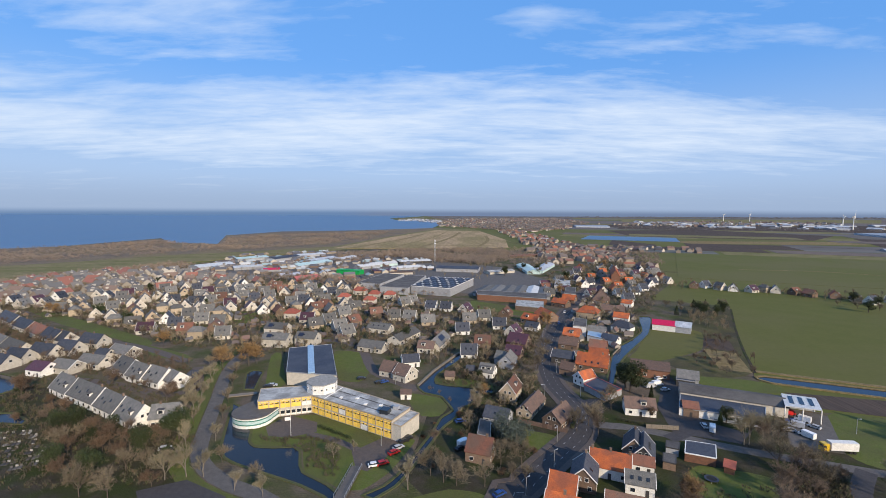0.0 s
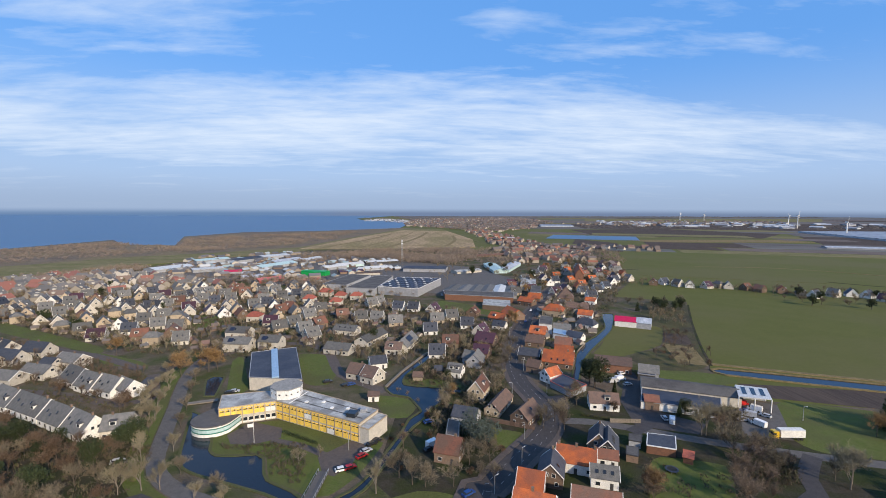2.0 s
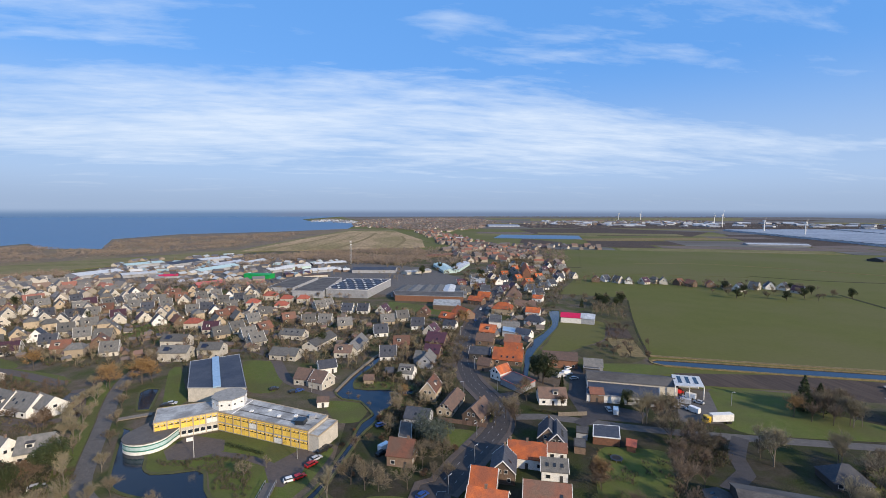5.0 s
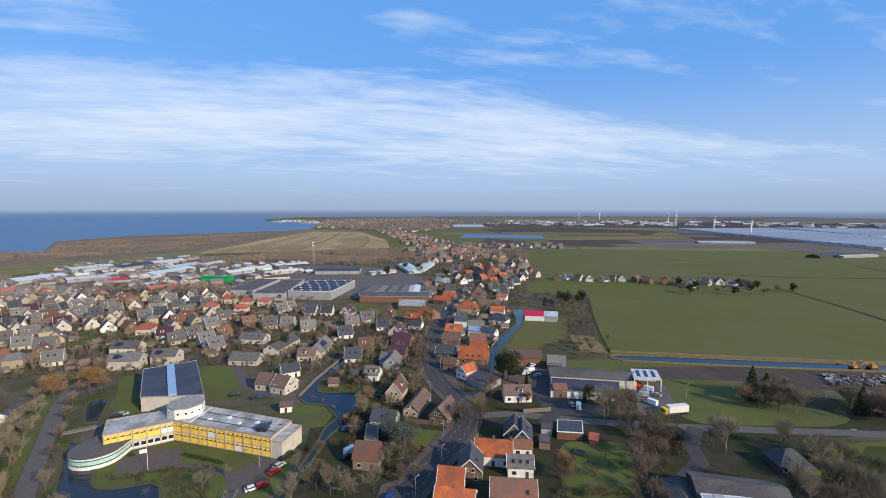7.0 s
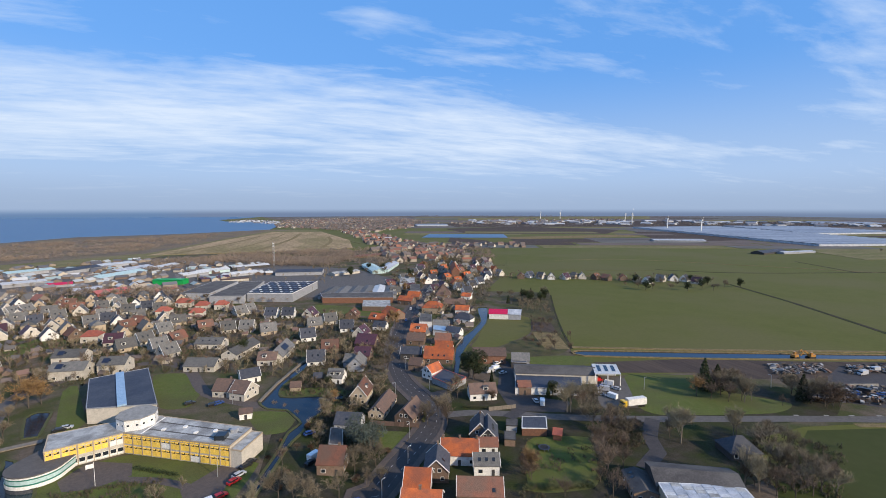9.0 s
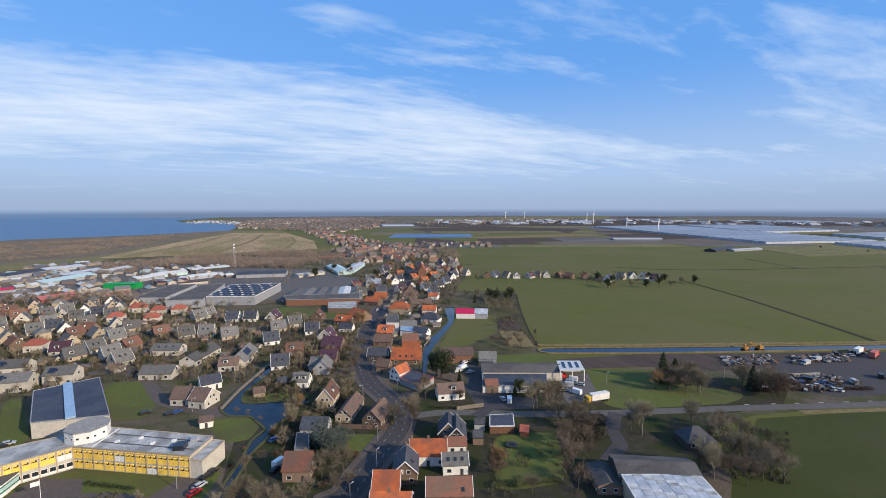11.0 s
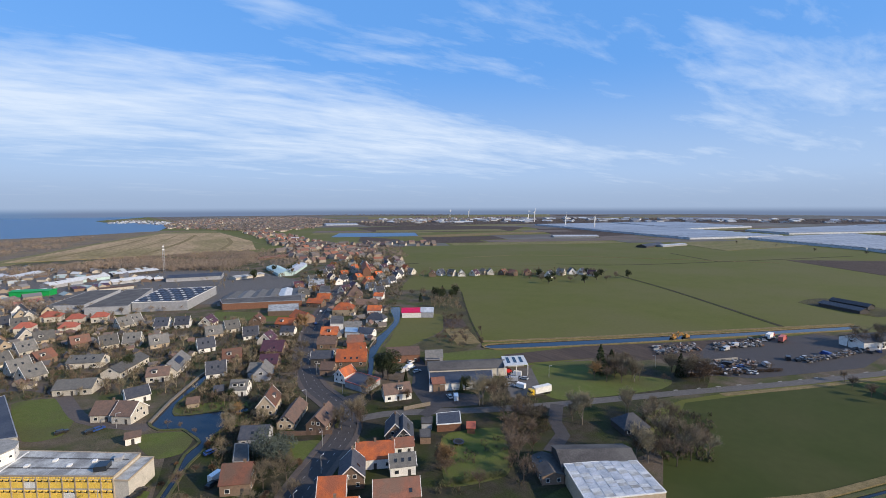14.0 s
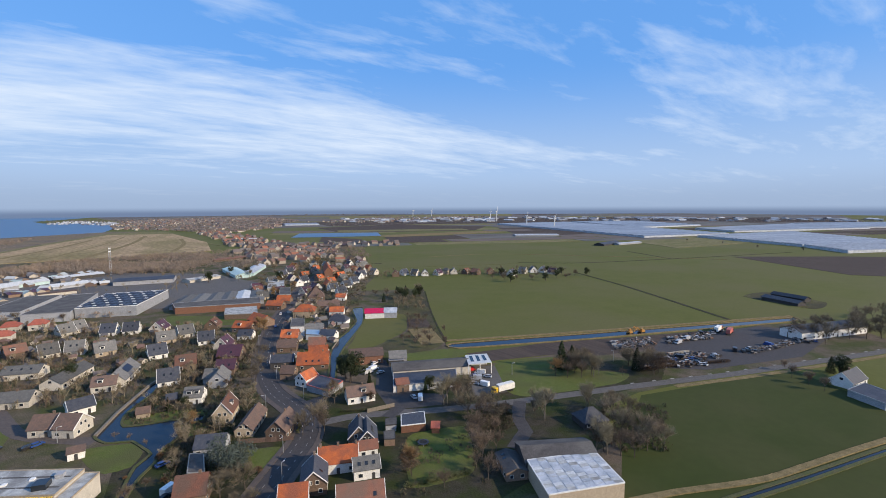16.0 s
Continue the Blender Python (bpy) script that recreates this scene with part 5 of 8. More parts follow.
for p, q, roof in (((-118.1, 301.8), (-103.4, 299), "grey_tile"), ((-109.9, 276.6), (-94.3, 274.3), "grey_tile"), ((-90.4, 279.5), (-77.7, 277.1), "grey_tile")):
    house(p, q, 10.0, 5.0, 8.0, "cream", roof, "row house with grey roof and white rear wall", chimneys=(0.2, 0.8), lights=((0.4, 0.5, -1),), solar=((0.25, 0.5, -1, 3.2, 3.0),))
house((-49, 269.6), (-34, 264), 10.0, 3.0, 6.0, "cream", "grey_tile", "long cream bungalow with grey roof", "bungalow", chimneys=(0.6,), name="bungalow")
house((-50.5, 310.9), (-35.3, 304.9), 9.5, 3.2, 6.0, "cream", "grey_tile", "cream bungalow with roof lights", "bungalow", chimneys=(), lights=((0.25, 0.5, -1), (0.5, 0.5, -1), (0.75, 0.5, -1)), name="bungalow")
house((-30.4, 277.3), (-19.1, 299.2), 9.5, 3.2, 6.0, "cream", "grey_tile", "cream bungalow with grey gabled roof", "bungalow", chimneys=(), name="bungalow")
house((-6.1, 264), (0.6, 285.5), 9.0, 3.4, 7.5, "cream", "grey_tile", "house with solar-covered roof", chimneys=(), solar=((0.5, 0.55, -1, 8.0, 3.4),))
house((-14, 266.1), (-4.5, 263.9), 9.0, 3.2, 6.5, "cream", "brown_tile", "brown-roofed house with wide dormer", chimneys=(), dormers=((0.35, -1),))
house((-21.8, 240.1), (-13.3, 242.2), 8.5, 3.0, 6.0, "white", "dark_tile", "white-gabled house with dark roof", chimneys=(), trim="white")

# ---- the estate: repeats from a few designs ----
DESIGNS = []
PLAIN[0] = True
for L, W, e, r, wall, roof, hip, label in (
        (9, 9, 2.8, 8.0, "cream", "grey_tile", 0, "cream estate house with steep grey roof"),
        (10, 8.5, 2.8, 7.6, "beige", "grey_tile", 0, "beige brick house with grey gabled roof"),
        (9, 9, 2.8, 7.8, "white", "dark_tile", 0, "white house with dark gabled roof"),
        (10, 9, 2.8, 7.4, "cream", "plum_tile", 0, "cream house with dark plum roof"),
        (9, 8, 5.0, 7.6, "beige", "grey_tile", 2.5, "two-storey beige house with grey hipped roof"),
        (10, 9, 4.2, 7.0, "cream", "red_tile", 3.0, "cream villa with red hipped roof"),
        (9.5, 8.5, 3.4, 7.4, "brown_brick", "rust_tile", 0, "brick house with rust-coloured roof"),
        (9, 8.5, 3.6, 7.4, "brown_brick", "orange_tile", 0, "brick village house with orange roof")):
    DESIGNS.append(house((-L / 2, 0), (L / 2, 0), W, e, r, wall, roof, label, trim="white" if not hip and wall in ("cream", "white") else None, hip=hip, chimneys=(0.7,), dormers=((0.35, -1),) if len(DESIGNS) in (1, 3, 6, 7) else (), lights=() if hip or len(DESIGNS) in (1, 3, 6, 7) else ((0.3, 0.5, -1), (0.62, 0.5, -1), (0.5, 0.55, 1)), solar=((0.75, 0.5, 1, 3.0, 2.6),) if len(DESIGNS) == 2 else (), group="estate houses"))
PLAIN[0] = False
USED = set()
SPOTS = []


def put_house(k, x, y, ang):
    SPOTS.append((x, y))
    if k not in USED:
        USED.add(k)
        DESIGNS[k].matrix_basis = pose(x, y, 0, 0, 0, ang)
    else:
        copy_thing(DESIGNS[k], pose(x, y, 0, 0, 0, ang))


for x, y in ((-80.2, 443.9), (-64.8, 427.1), (-50, 424.7), (-64.6, 398.9), (-90.3, 413.2), (-83, 446.8), (-116.6, 347.5)):
    put_house(5, x, y, -8)
for k, x, y, ang in ((0, -28, 399.6, 30), (0, -33.4, 392.4, 30), (2, -9.3, 377.3, -20), (2, 3, 373.3, -15), (3, 18.8, 367.4, 60), (1, 19.7, 334, 5), (0, 31.4, 342.9, 10), (2, 13.4, 304.6, 5),
                     (6, -52.7, 352.3, 20), (0, -37.3, 341.7, 15), (0, -24.7, 340.1, -10), (1, -11, 328.5, 10), (0, -132.5, 392.7, 25), (2, -123.8, 400.1, 10), (6, -104.7, 371.2, 40), (6, -99.5, 382, -30), (3, -100.6, 333.6, 0),
                     (0, -83.8, 328.9, 40), (1, -90.7, 317.7, 30), (1, -73.8, 376, 15), (0, -78, 351.9, 35), (6, -65.3, 326, 45), (0, -64.1, 296.5, 40), (0, -194.7, 344.2, 20), (0, -177.1, 329, 20), (1, -162.3, 324.3, 5),
                     (0, -143.2, 291.3, 15), (6, -173.4, 301.6, 10), (2, -216.2, 391, 30), (2, -210.3, 391.1, -20), (0, -204.9, 396, 20), (2, -171.8, 408.9, 25), (0, -163, 422.2, 30), (6, -174.7, 476.7, 0), (0, -144, 451.4, 30),
                     (0, -134.3, 461.1, 30), (2, -108.4, 440.3, 20), (0, -203, 450.1, 60), (0, -197.2, 456.4, 60), (0, -212.4, 432.2, 50), (2, -208.6, 438, 50)):
    put_house(k, x, y, ang)


def inside(x, y, poly):
    hit = False
    for i in range(len(poly)):
        (x0, y0), (x1, y1) = poly[i - 1], poly[i]
        if (y0 > y) != (y1 > y) and x < (x1 - x0) * (y - y0) / (y1 - y0) + x0:
            hit = not hit
    return hit


def blocked(x, y):
    """In water or on the main street."""
    return any(inside(x, y, w) for w in WATER) or (Vector((x, y)) - min(main_line, key=lambda q: (q.x - x) ** 2 + (q.y - y) ** 2)).length < 6.8


def darts(poly, gap, tries, rng, avoid=()):
    """Spots inside an outline, no two nearer than gap."""
    xs, ys = [p[0] for p in poly], [p[1] for p in poly]
    out = []
    for _ in range(tries):
        x, y = rng.uniform(min(xs), max(xs)), rng.uniform(min(ys), max(ys))
        if inside(x, y, poly) and not blocked(x, y) and all((x - a) ** 2 + (y - b) ** 2 > gap * gap for a, b in out) and all((x - a) ** 2 + (y - b) ** 2 > gap * gap for a, b in avoid):
            out.append((x, y))
    return out


rng = random.Random(4)
for o in list(scene.collection.objects):
    if o.parent is None and o.type == "EMPTY" and o not in DESIGNS:
        SPOTS.append(tuple(o.matrix_basis.translation.to_2d()))
estate = [(-423.8, 398.6), (-462.4, 469.5), (-470.1, 517.7), (-430.3, 588.4), (-349.4, 601.7), (-241, 528.1), (-191.2, 501.5), (-120.6, 495.8), (-85.2, 472.1), (-67.4, 289.9), (-85.9, 333.9), (-126.8, 341.9), (-174.5, 380.5), (-151.4, 288.6), (-191.8, 294.5), (-248.5, 331.1), (-344.3, 377.2), (-351.4, 329.3)]
FAR_SPOTS = []
spots = sorted(darts(estate, 14.5, 9000, rng, SPOTS), key=lambda p: p[0] ** 2 + p[1] ** 2)
for i, (x, y) in enumerate(spots):
    n = noise.noise(Vector((x * 0.006, y * 0.006, 0)))
    ang = 20 + 70 * n + rng.choice((0, 90, 90)) + rng.uniform(-6, 6)
    if i < 105:
        put_house(rng.choice((0, 0, 0, 1, 1, 1, 2, 3, 4, 0, 1, 6)), x, y, ang)
    else:
        FAR_SPOTS.append((x, y, ang))
core = [(25.9, 302.1), (48.7, 360.3), (78.1, 349.9), (51.9, 292.8), (39.4, 250.5), (15, 249.6), (3.8, 263.2)]
for x, y in darts(core, 19, 900, rng, SPOTS):
    put_house(rng.choice((0, 2, 3, 6)), x, y, rng.uniform(-30, 60))
street = [(111, 493.2), (172.9, 592.5), (252.1, 756.3), (308.2, 736.4), (274.2, 556.5), (213.5, 477.4), (168.1, 389.3), (148.2, 396.4), (136.9, 430.5), (89.6, 378.5)]
for i, (x, y) in enumerate(sorted(darts(street, 18, 1500, rng, SPOTS), key=lambda p: p[1])):
    if i < 45:
        put_house(rng.choice((6, 3, 3, 1, 0, 2, 7)), x, y, rng.choice((10, 100)) + rng.uniform(-12, 12))
for k, (x, y) in enumerate(((236.9, 509.5), (257.6, 517.2), (272.4, 488.7), (285.5, 490.5), (294.3, 478.1), (303.8, 471.1), (319.4, 465.3), (333.4, 466.7), (340.8, 461.2), (353.4, 451.8), (360.1, 440.9), (378, 433.5), (389.2, 407.5), (413.9, 412.8), (431.6, 412.1), (441.5, 404.7), (440.5, 386.9), (387.2, 420.6))):
    put_house((2, 0, 6, 2, 0, 2, 3, 4, 0, 6, 6, 7, 2, 0, 2, 2, 3, 1)[k], x, y, (20, 110, 60)[k % 3])
for k, o in enumerate(DESIGNS):
    if k not in USED:
        put_house(k, -300 - 20 * k, 520, 10)

# ---- business park and nurseries ----


def big_shed(a, b, W, e, r, wall, roof, label, **kw):
    return house(a, b, W * 0.8, e * 0.75, r * 0.75, "grey_wall" if wall == "white" else wall, roof, label, "warehouse", chimneys=(), windows=False, name="warehouse", over=0.6, **kw)


for a, b, W, e, r, wall, roof, label in (
        ((-341.2, 619), (-312.6, 660.3), 38, 5, 8, "white", "white_roof", "white warehouse with low white roof"),
        ((-286.7, 616.4), (-256.2, 636.5), 26, 5, 7, "white", "white_roof", "pale warehouse with white roof"),
        ((-328.8, 713.7), (-293.9, 750.2), 30, 6, 8, "grey_wall", "aqua", "warehouse with pale grey-blue roof"),
        ((-273.5, 715.9), (-248.9, 761.4), 32, 6, 8, "white", "hall_roof", "warehouse with blue-grey roof"),
        ((-249.1, 771), (-214.2, 802.7), 34, 6, 8, "white", "white_roof", "warehouse with white roof"),
        ((-210, 636.5), (-177.1, 695.4), 26, 5, 8, "white", "aqua", "warehouse with pale aqua roof"),
        ((-207.2, 694.3), (-180.6, 745.9), 24, 5, 8, "grey_wall", "corrugated", "warehouse with pale sheet roof"),
        ((-239.4, 600.1), (-219.2, 606.6), 14, 4, 6, "white", "magenta", "small white hall with magenta sign band"),
        ((-201.4, 553), (-179.2, 563.8), 20, 4, 6, "grey_wall", "corrugated", "grey hall with pale roof"),
        ((-173.8, 525.7), (-151.4, 544.8), 20, 4, 7, "pink_roof", "pink_roof", "hall with faded red roof"),
        ((-149.4, 544.9), (-137.1, 565.1), 16, 4, 7, "cream", "beige", "cream hall with beige roof"),
        ((-122.7, 518.4), (-106.8, 536.8), 14, 4, 6, "white", "pink_roof", "white hall with red roof edge"),
        ((-135.3, 588.2), (-104, 578), 16, 7, 8, "green_paint", "green_paint", "bright green market hall with flat front"),
        ((-169, 720.2), (-151.9, 765.6), 20, 5, 7, "white", "white_roof", "white market hall with low roof"),
        ((-119, 626.8), (-94.8, 654.3), 16, 5, 8, "white", "white_roof", "row hall with peaked white roof"),
        ((-105.3, 653.9), (-70.9, 676.6), 16, 5, 8, "aqua", "white_roof", "row hall with peaked white roof"),
        ((-68.2, 691.9), (-21.2, 709.6), 18, 5, 7, "dark_wall", "white_roof", "long hall with bright white roof"),
        ((-63.1, 624.1), (-33.4, 637.9), 18, 4, 7, "white", "white_roof", "white canopy hall beside the market"),
        ((-92, 593.5), (-63.6, 606), 16, 4, 6, "brown_brick", "plum_tile", "low hall with maroon roof"),
        ((-95.1, 528), (-57.5, 547.7), 26, 5, 7, "grey_wall", "flat_roof", "grey hall with felt roof"),
        ((-67.9, 577.8), (-39.4, 584.1), 12, 4, 5, "cream", "brown_tile", "low hall with brown roof"),
        ((-6.9, 622.7), (49.1, 612.2), 36, 6, 8, "white", "hall_roof", "large nursery hall with dark blue roof"),
        ((57.4, 587.2), (91.7, 605.3), 18, 4, 6, "cream", "pale_roof", "long cream hall with pale roof"),
        ((116.5, 660.6), (118, 585.3), 22, 5, 8, "aqua", "aqua", "pale blue gabled hall by the road"),
        ((124, 596.9), (157.3, 669.3), 20, 5, 8, "aqua", "corrugated", "pale gabled hall beside the road"),
        ((113.9, 786.9), (177.8, 809.8), 18, 4, 6, "brown_brick", "rust_tile", "low brown-roofed hall near the woods"),
        ((240.2, 1239), (285.6, 1230.1), 24, 5, 8, "white", "white_roof", "white hall by the road"),
        ((910, 937.8), (1023.5, 881.8), 40, 4, 7, "white", "corrugated", "pale farm hall in the polder"),
        ((830.1, 600.2), (916, 617.3), 28, 4, 9, "dark_wall", "dark_tile", "dark barn in the polder"),
        ((878.1, 591.7), (961, 589.4), 20, 4, 6, "grey_wall", "corrugated", "grey barn in the polder"),
        ((475.6, 167.6), (465.6, 137.3), 12, 3.5, 6, "dark_wall", "dark_tile", "long dark poultry shed in the pasture"),
        ((497.9, 168.6), (490.2, 140.5), 10, 3.5, 6, "dark_wall", "dark_tile", "long dark poultry shed in the pasture")):
    big_shed(a, b, W, e, r, wall, roof, label)

# nursery: low front and five parallel roofs behind
flat_building("nursery", [(32.2, 417.8), (92.3, 397.8), (97.8, 422.2), (32.1, 438.4)], 5.5, "red_brick", "flat_roof", "long brick nursery front with grey roof", "nursery", "grey_wall")
for i in range(6):
    x = 850 + i * 21
    p, q = Vector((35.2, 436)).lerp(Vector((94.1, 419.6)), i / 5), Vector((50.4, 476.9)).lerp(Vector((107.2, 471.1)), i / 5)
    big_shed(p, q, 15, 4.5, 6.5, "grey_wall", "grey_tile" if i != 4 else "white_roof", "long nursery shed with weathered grey roof")
flat_building("nursery_office", [(60.8, 375.9), (82.3, 365.5), (88.2, 392.7), (65.6, 399.6)], 4.0, "brown_brick", "pale_roof", "low flat-roofed nursery building", "office")

D1, D2, D3, D4 = (-31.9, 447.8), (7.2, 432.8), (33.8, 497.2), (-13.2, 508.3)
depot = flat_building("depot", [D1, D2, D3, D4], 8.0, "grey_wall", "dark_tile", "grey depot with solar panels across its dark roof", "warehouse", "white")
dc = Vector(depot.matrix_basis.translation.to_2d())
for i in range(6):
    for j in range(9):
        p = Vector(D1).lerp(Vector(D2), (j + 0.1) / 9.2).lerp(Vector(D4).lerp(Vector(D3), (j + 0.1) / 9.2), (i + 0.5) / 6) - dc
        q = Vector(D1).lerp(Vector(D2), (j + 0.85) / 9.2).lerp(Vector(D4).lerp(Vector(D3), (j + 0.85) / 9.2), (i + 0.5) / 6) - dc
        bm = bmesh.new()
        ribbon_bm(bm, [p, q], 0, 8.0, 8.05, 8.3)
        part("solar_panel", bm, M["solar"], depot)
        if (i + j) % 2 == 0:
            o = p.lerp(q, 0.5)
            bm = bmesh.new()
            box(bm, -1.1, -0.6, 8.3, 1.1, 0.6, 8.6)
            part("roof_dome", bm, M["white"], depot).matrix_basis = pose(o.x, o.y, 0, 0, 0, -20)
flat_building("depot", [(-63.1, 449.5), (-34.1, 440.6), (-19.5, 523.5), (-40.8, 527.3)], 7.0, "grey_wall", "flat_roof", "long grey depot with felt roof", "warehouse", "grey_wall")
flat_building("depot", [(-91.2, 479.2), (-65.8, 469), (-46.4, 538.6), (-71.2, 547.3)], 6.0, "grey_wall", "flat_roof", "low grey flat-roofed depot building", "warehouse", "grey_wall")

# glasshouses of the polder


def glasshouse(pts, h, n, label):
    """Glass walls and n low pitched roof bays."""
    top = tagged(new("glasshouse"), label, "greenhouse")
    c = sum((Vector(p) for p in pts), Vector((0, 0))) / 4
    a, b, d, e = [Vector(p) - c for p in pts]
    bm = bmesh.new()
    prism(bm, [tuple(v) for v in (a, b, d, e)], 0, h)
    part("wall", bm, M["corrugated"], top)
    for i in range(n):
        bm = bmesh.new()
        p0, p1, p2 = a.lerp(e, i / n), a.lerp(e, (i + 0.5) / n), a.lerp(e, (i + 1) / n)
        q0, q1, q2 = b.lerp(d, i / n), b.lerp(d, (i + 0.5) / n), b.lerp(d, (i + 1) / n)
        vs = [bm.verts.new((*v, z)) for v, z in ((p0, h), (q0, h), (q1, h + 1.6), (p1, h + 1.6), (p2, h), (q2, h))]
        bm.faces.new((vs[0], vs[1], vs[2], vs[3]))
        bm.faces.new((vs[3], vs[2], vs[5], vs[4]))
        part("roof_bay", bm, M["glazing"], top)
    top.matrix_basis = pose(c.x, c.y, 0)


M["glazing"] = mat("greenhouse_glazing", (0.24, 0.27, 0.315), (0.195, 0.22, 0.265), 0.02, 0.5, vary=0.15)
glasshouse(((1419.8, 1572.5), (1828.7, 1519.2), (1433.3, 597.1), (1130.3, 676.9)), 5, 30, "vast pale glasshouse in the polder")
glasshouse(((1917.6, 1556), (2232.9, 1400.6), (1977.1, 931.9), (1595.5, 977.8)), 5, 14, "pale glasshouse in the polder")
glasshouse(((1255, 600), (1690, 530), (1409, 232), (1132, 334)), 5, 24, "grey-white glasshouse in the polder")
glasshouse(((1665.5, 804.4), (2386.7, 745.4), (2169.6, 443.8), (1573.6, 639.3)), 5, 14, "long pale glasshouse far off")
glasshouse(((2462.3, 769), (2928.6, 559.5), (2589.7, 275.2), (2165.7, 504.5)), 5, 10, "far pale glasshouse in the polder")
glasshouse(((1130, 331), (1391, 226), (1302, 138), (1042, 242)), 5, 12, "grey-white glasshouse in the polder")
glasshouse(((3029.3, 1899.8), (3250.5, 1687.1), (3004.1, 1486.1), (2775.1, 1700.1)), 5, 6, "far pale glasshouse in the polder")
glasshouse(((639.5, 2240), (794.1, 2204.9), (752.4, 2052.6), (608.7, 2089.3)), 5, 4, "far pale glasshouse in the polder")


def turbine(x, y, h, turn, yaw):
    """Tower, nacelle, hub and three tapered blades at rest."""
    top = tagged(new("wind_turbine"), "white three-bladed wind turbine standing in the polder", "wind turbine", "wind turbines")

    def tower_mesh(bm):
        bmesh.ops.create_cone(bm, cap_ends=True, segments=12, radius1=2.4, radius2=1.3, depth=h, matrix=pose(0, 0, h / 2))
    piece("tower", ("tower", round(h)), tower_mesh, M["white"], top, Matrix())
    piece("nacelle", ("nacelle",), lambda bm: box(bm, -1.6, -2.5, -1.6, 1.6, 6.5, 1.8), M["white"], top, pose(0, 0, h))
    hub = piece("hub", ("hub",), lambda bm: bmesh.ops.create_uvsphere(bm, u_segments=10, v_segments=8, radius=1.7), M["white"], top, pose(0, -3.4, h))

    def blade_mesh(bm):
        n = 8
        rows = []
        for i in range(n + 1):
            f = i / n
            w = 2.6 * (1 - 0.85 * f) if i else 1.2
            rows.append([bm.verts.new((sx * w / 2, sy * 0.35 * (1 - 0.7 * f), 1 + f * h * 0.46)) for sx, sy in ((-1, 0), (0, -1), (1, 0), (0, 1))])
        for r, s in zip(rows, rows[1:]):
            for i in range(4):
                bm.faces.new((r[i], r[(i + 1) % 4], s[(i + 1) % 4], s[i]))
        bm.faces.new(rows[-1])
    for i in range(3):
        piece("blade", ("blade", round(h)), blade_mesh, M["white"], hub, pose(0, 0, 0, 0, turn + 120 * i, 0))
    top.matrix_basis = pose(x, y, 0, 0, 0, yaw)


for x, y, h, turn in ((1726, 1917, 58, 20), (1900, 2166, 50, 70), (1475, 1440, 43, 10), (1403, 1219, 42, 50), (2046, 3045, 50, 30), (2025, 3296, 48, 80)):
    turbine(x, y, h, turn, 30)

# lattice mast
mast = tagged(new("lattice_mast"), "slender steel lattice radio mast", "mast")
bm = bmesh.new()
for sx, sy in ((-1, -1), (1, -1), (1, 1), (-1, 1)):
    box(bm, sx * 1.0 - 0.18, sy * 1.0 - 0.18, 0, sx * 1.0 + 0.18, sy * 1.0 + 0.18, 36)
part("leg", bm, M["metal"], mast)
bm = bmesh.new()
for i in range(18):
    for s in (-1, 1):
        box(bm, -1.15, s - 0.1, i * 2, 1.15, s + 0.1, i * 2 + 0.25)
        box(bm, s - 0.1, -1.15, i * 2 + 1, s + 0.1, 1.15, i * 2 + 1.25)
part("brace", bm, M["metal"], mast)
for z in (29, 33):
    bm = bmesh.new()
    box(bm, -1.3, -1.3, z, 1.3, 1.3, z + 1.2)
    part("antenna", bm, M["white"], mast)
mast.matrix_basis = pose(-12.4, 716.3, 0)

# distant places: too many and too small to count
rng = random.Random(9)


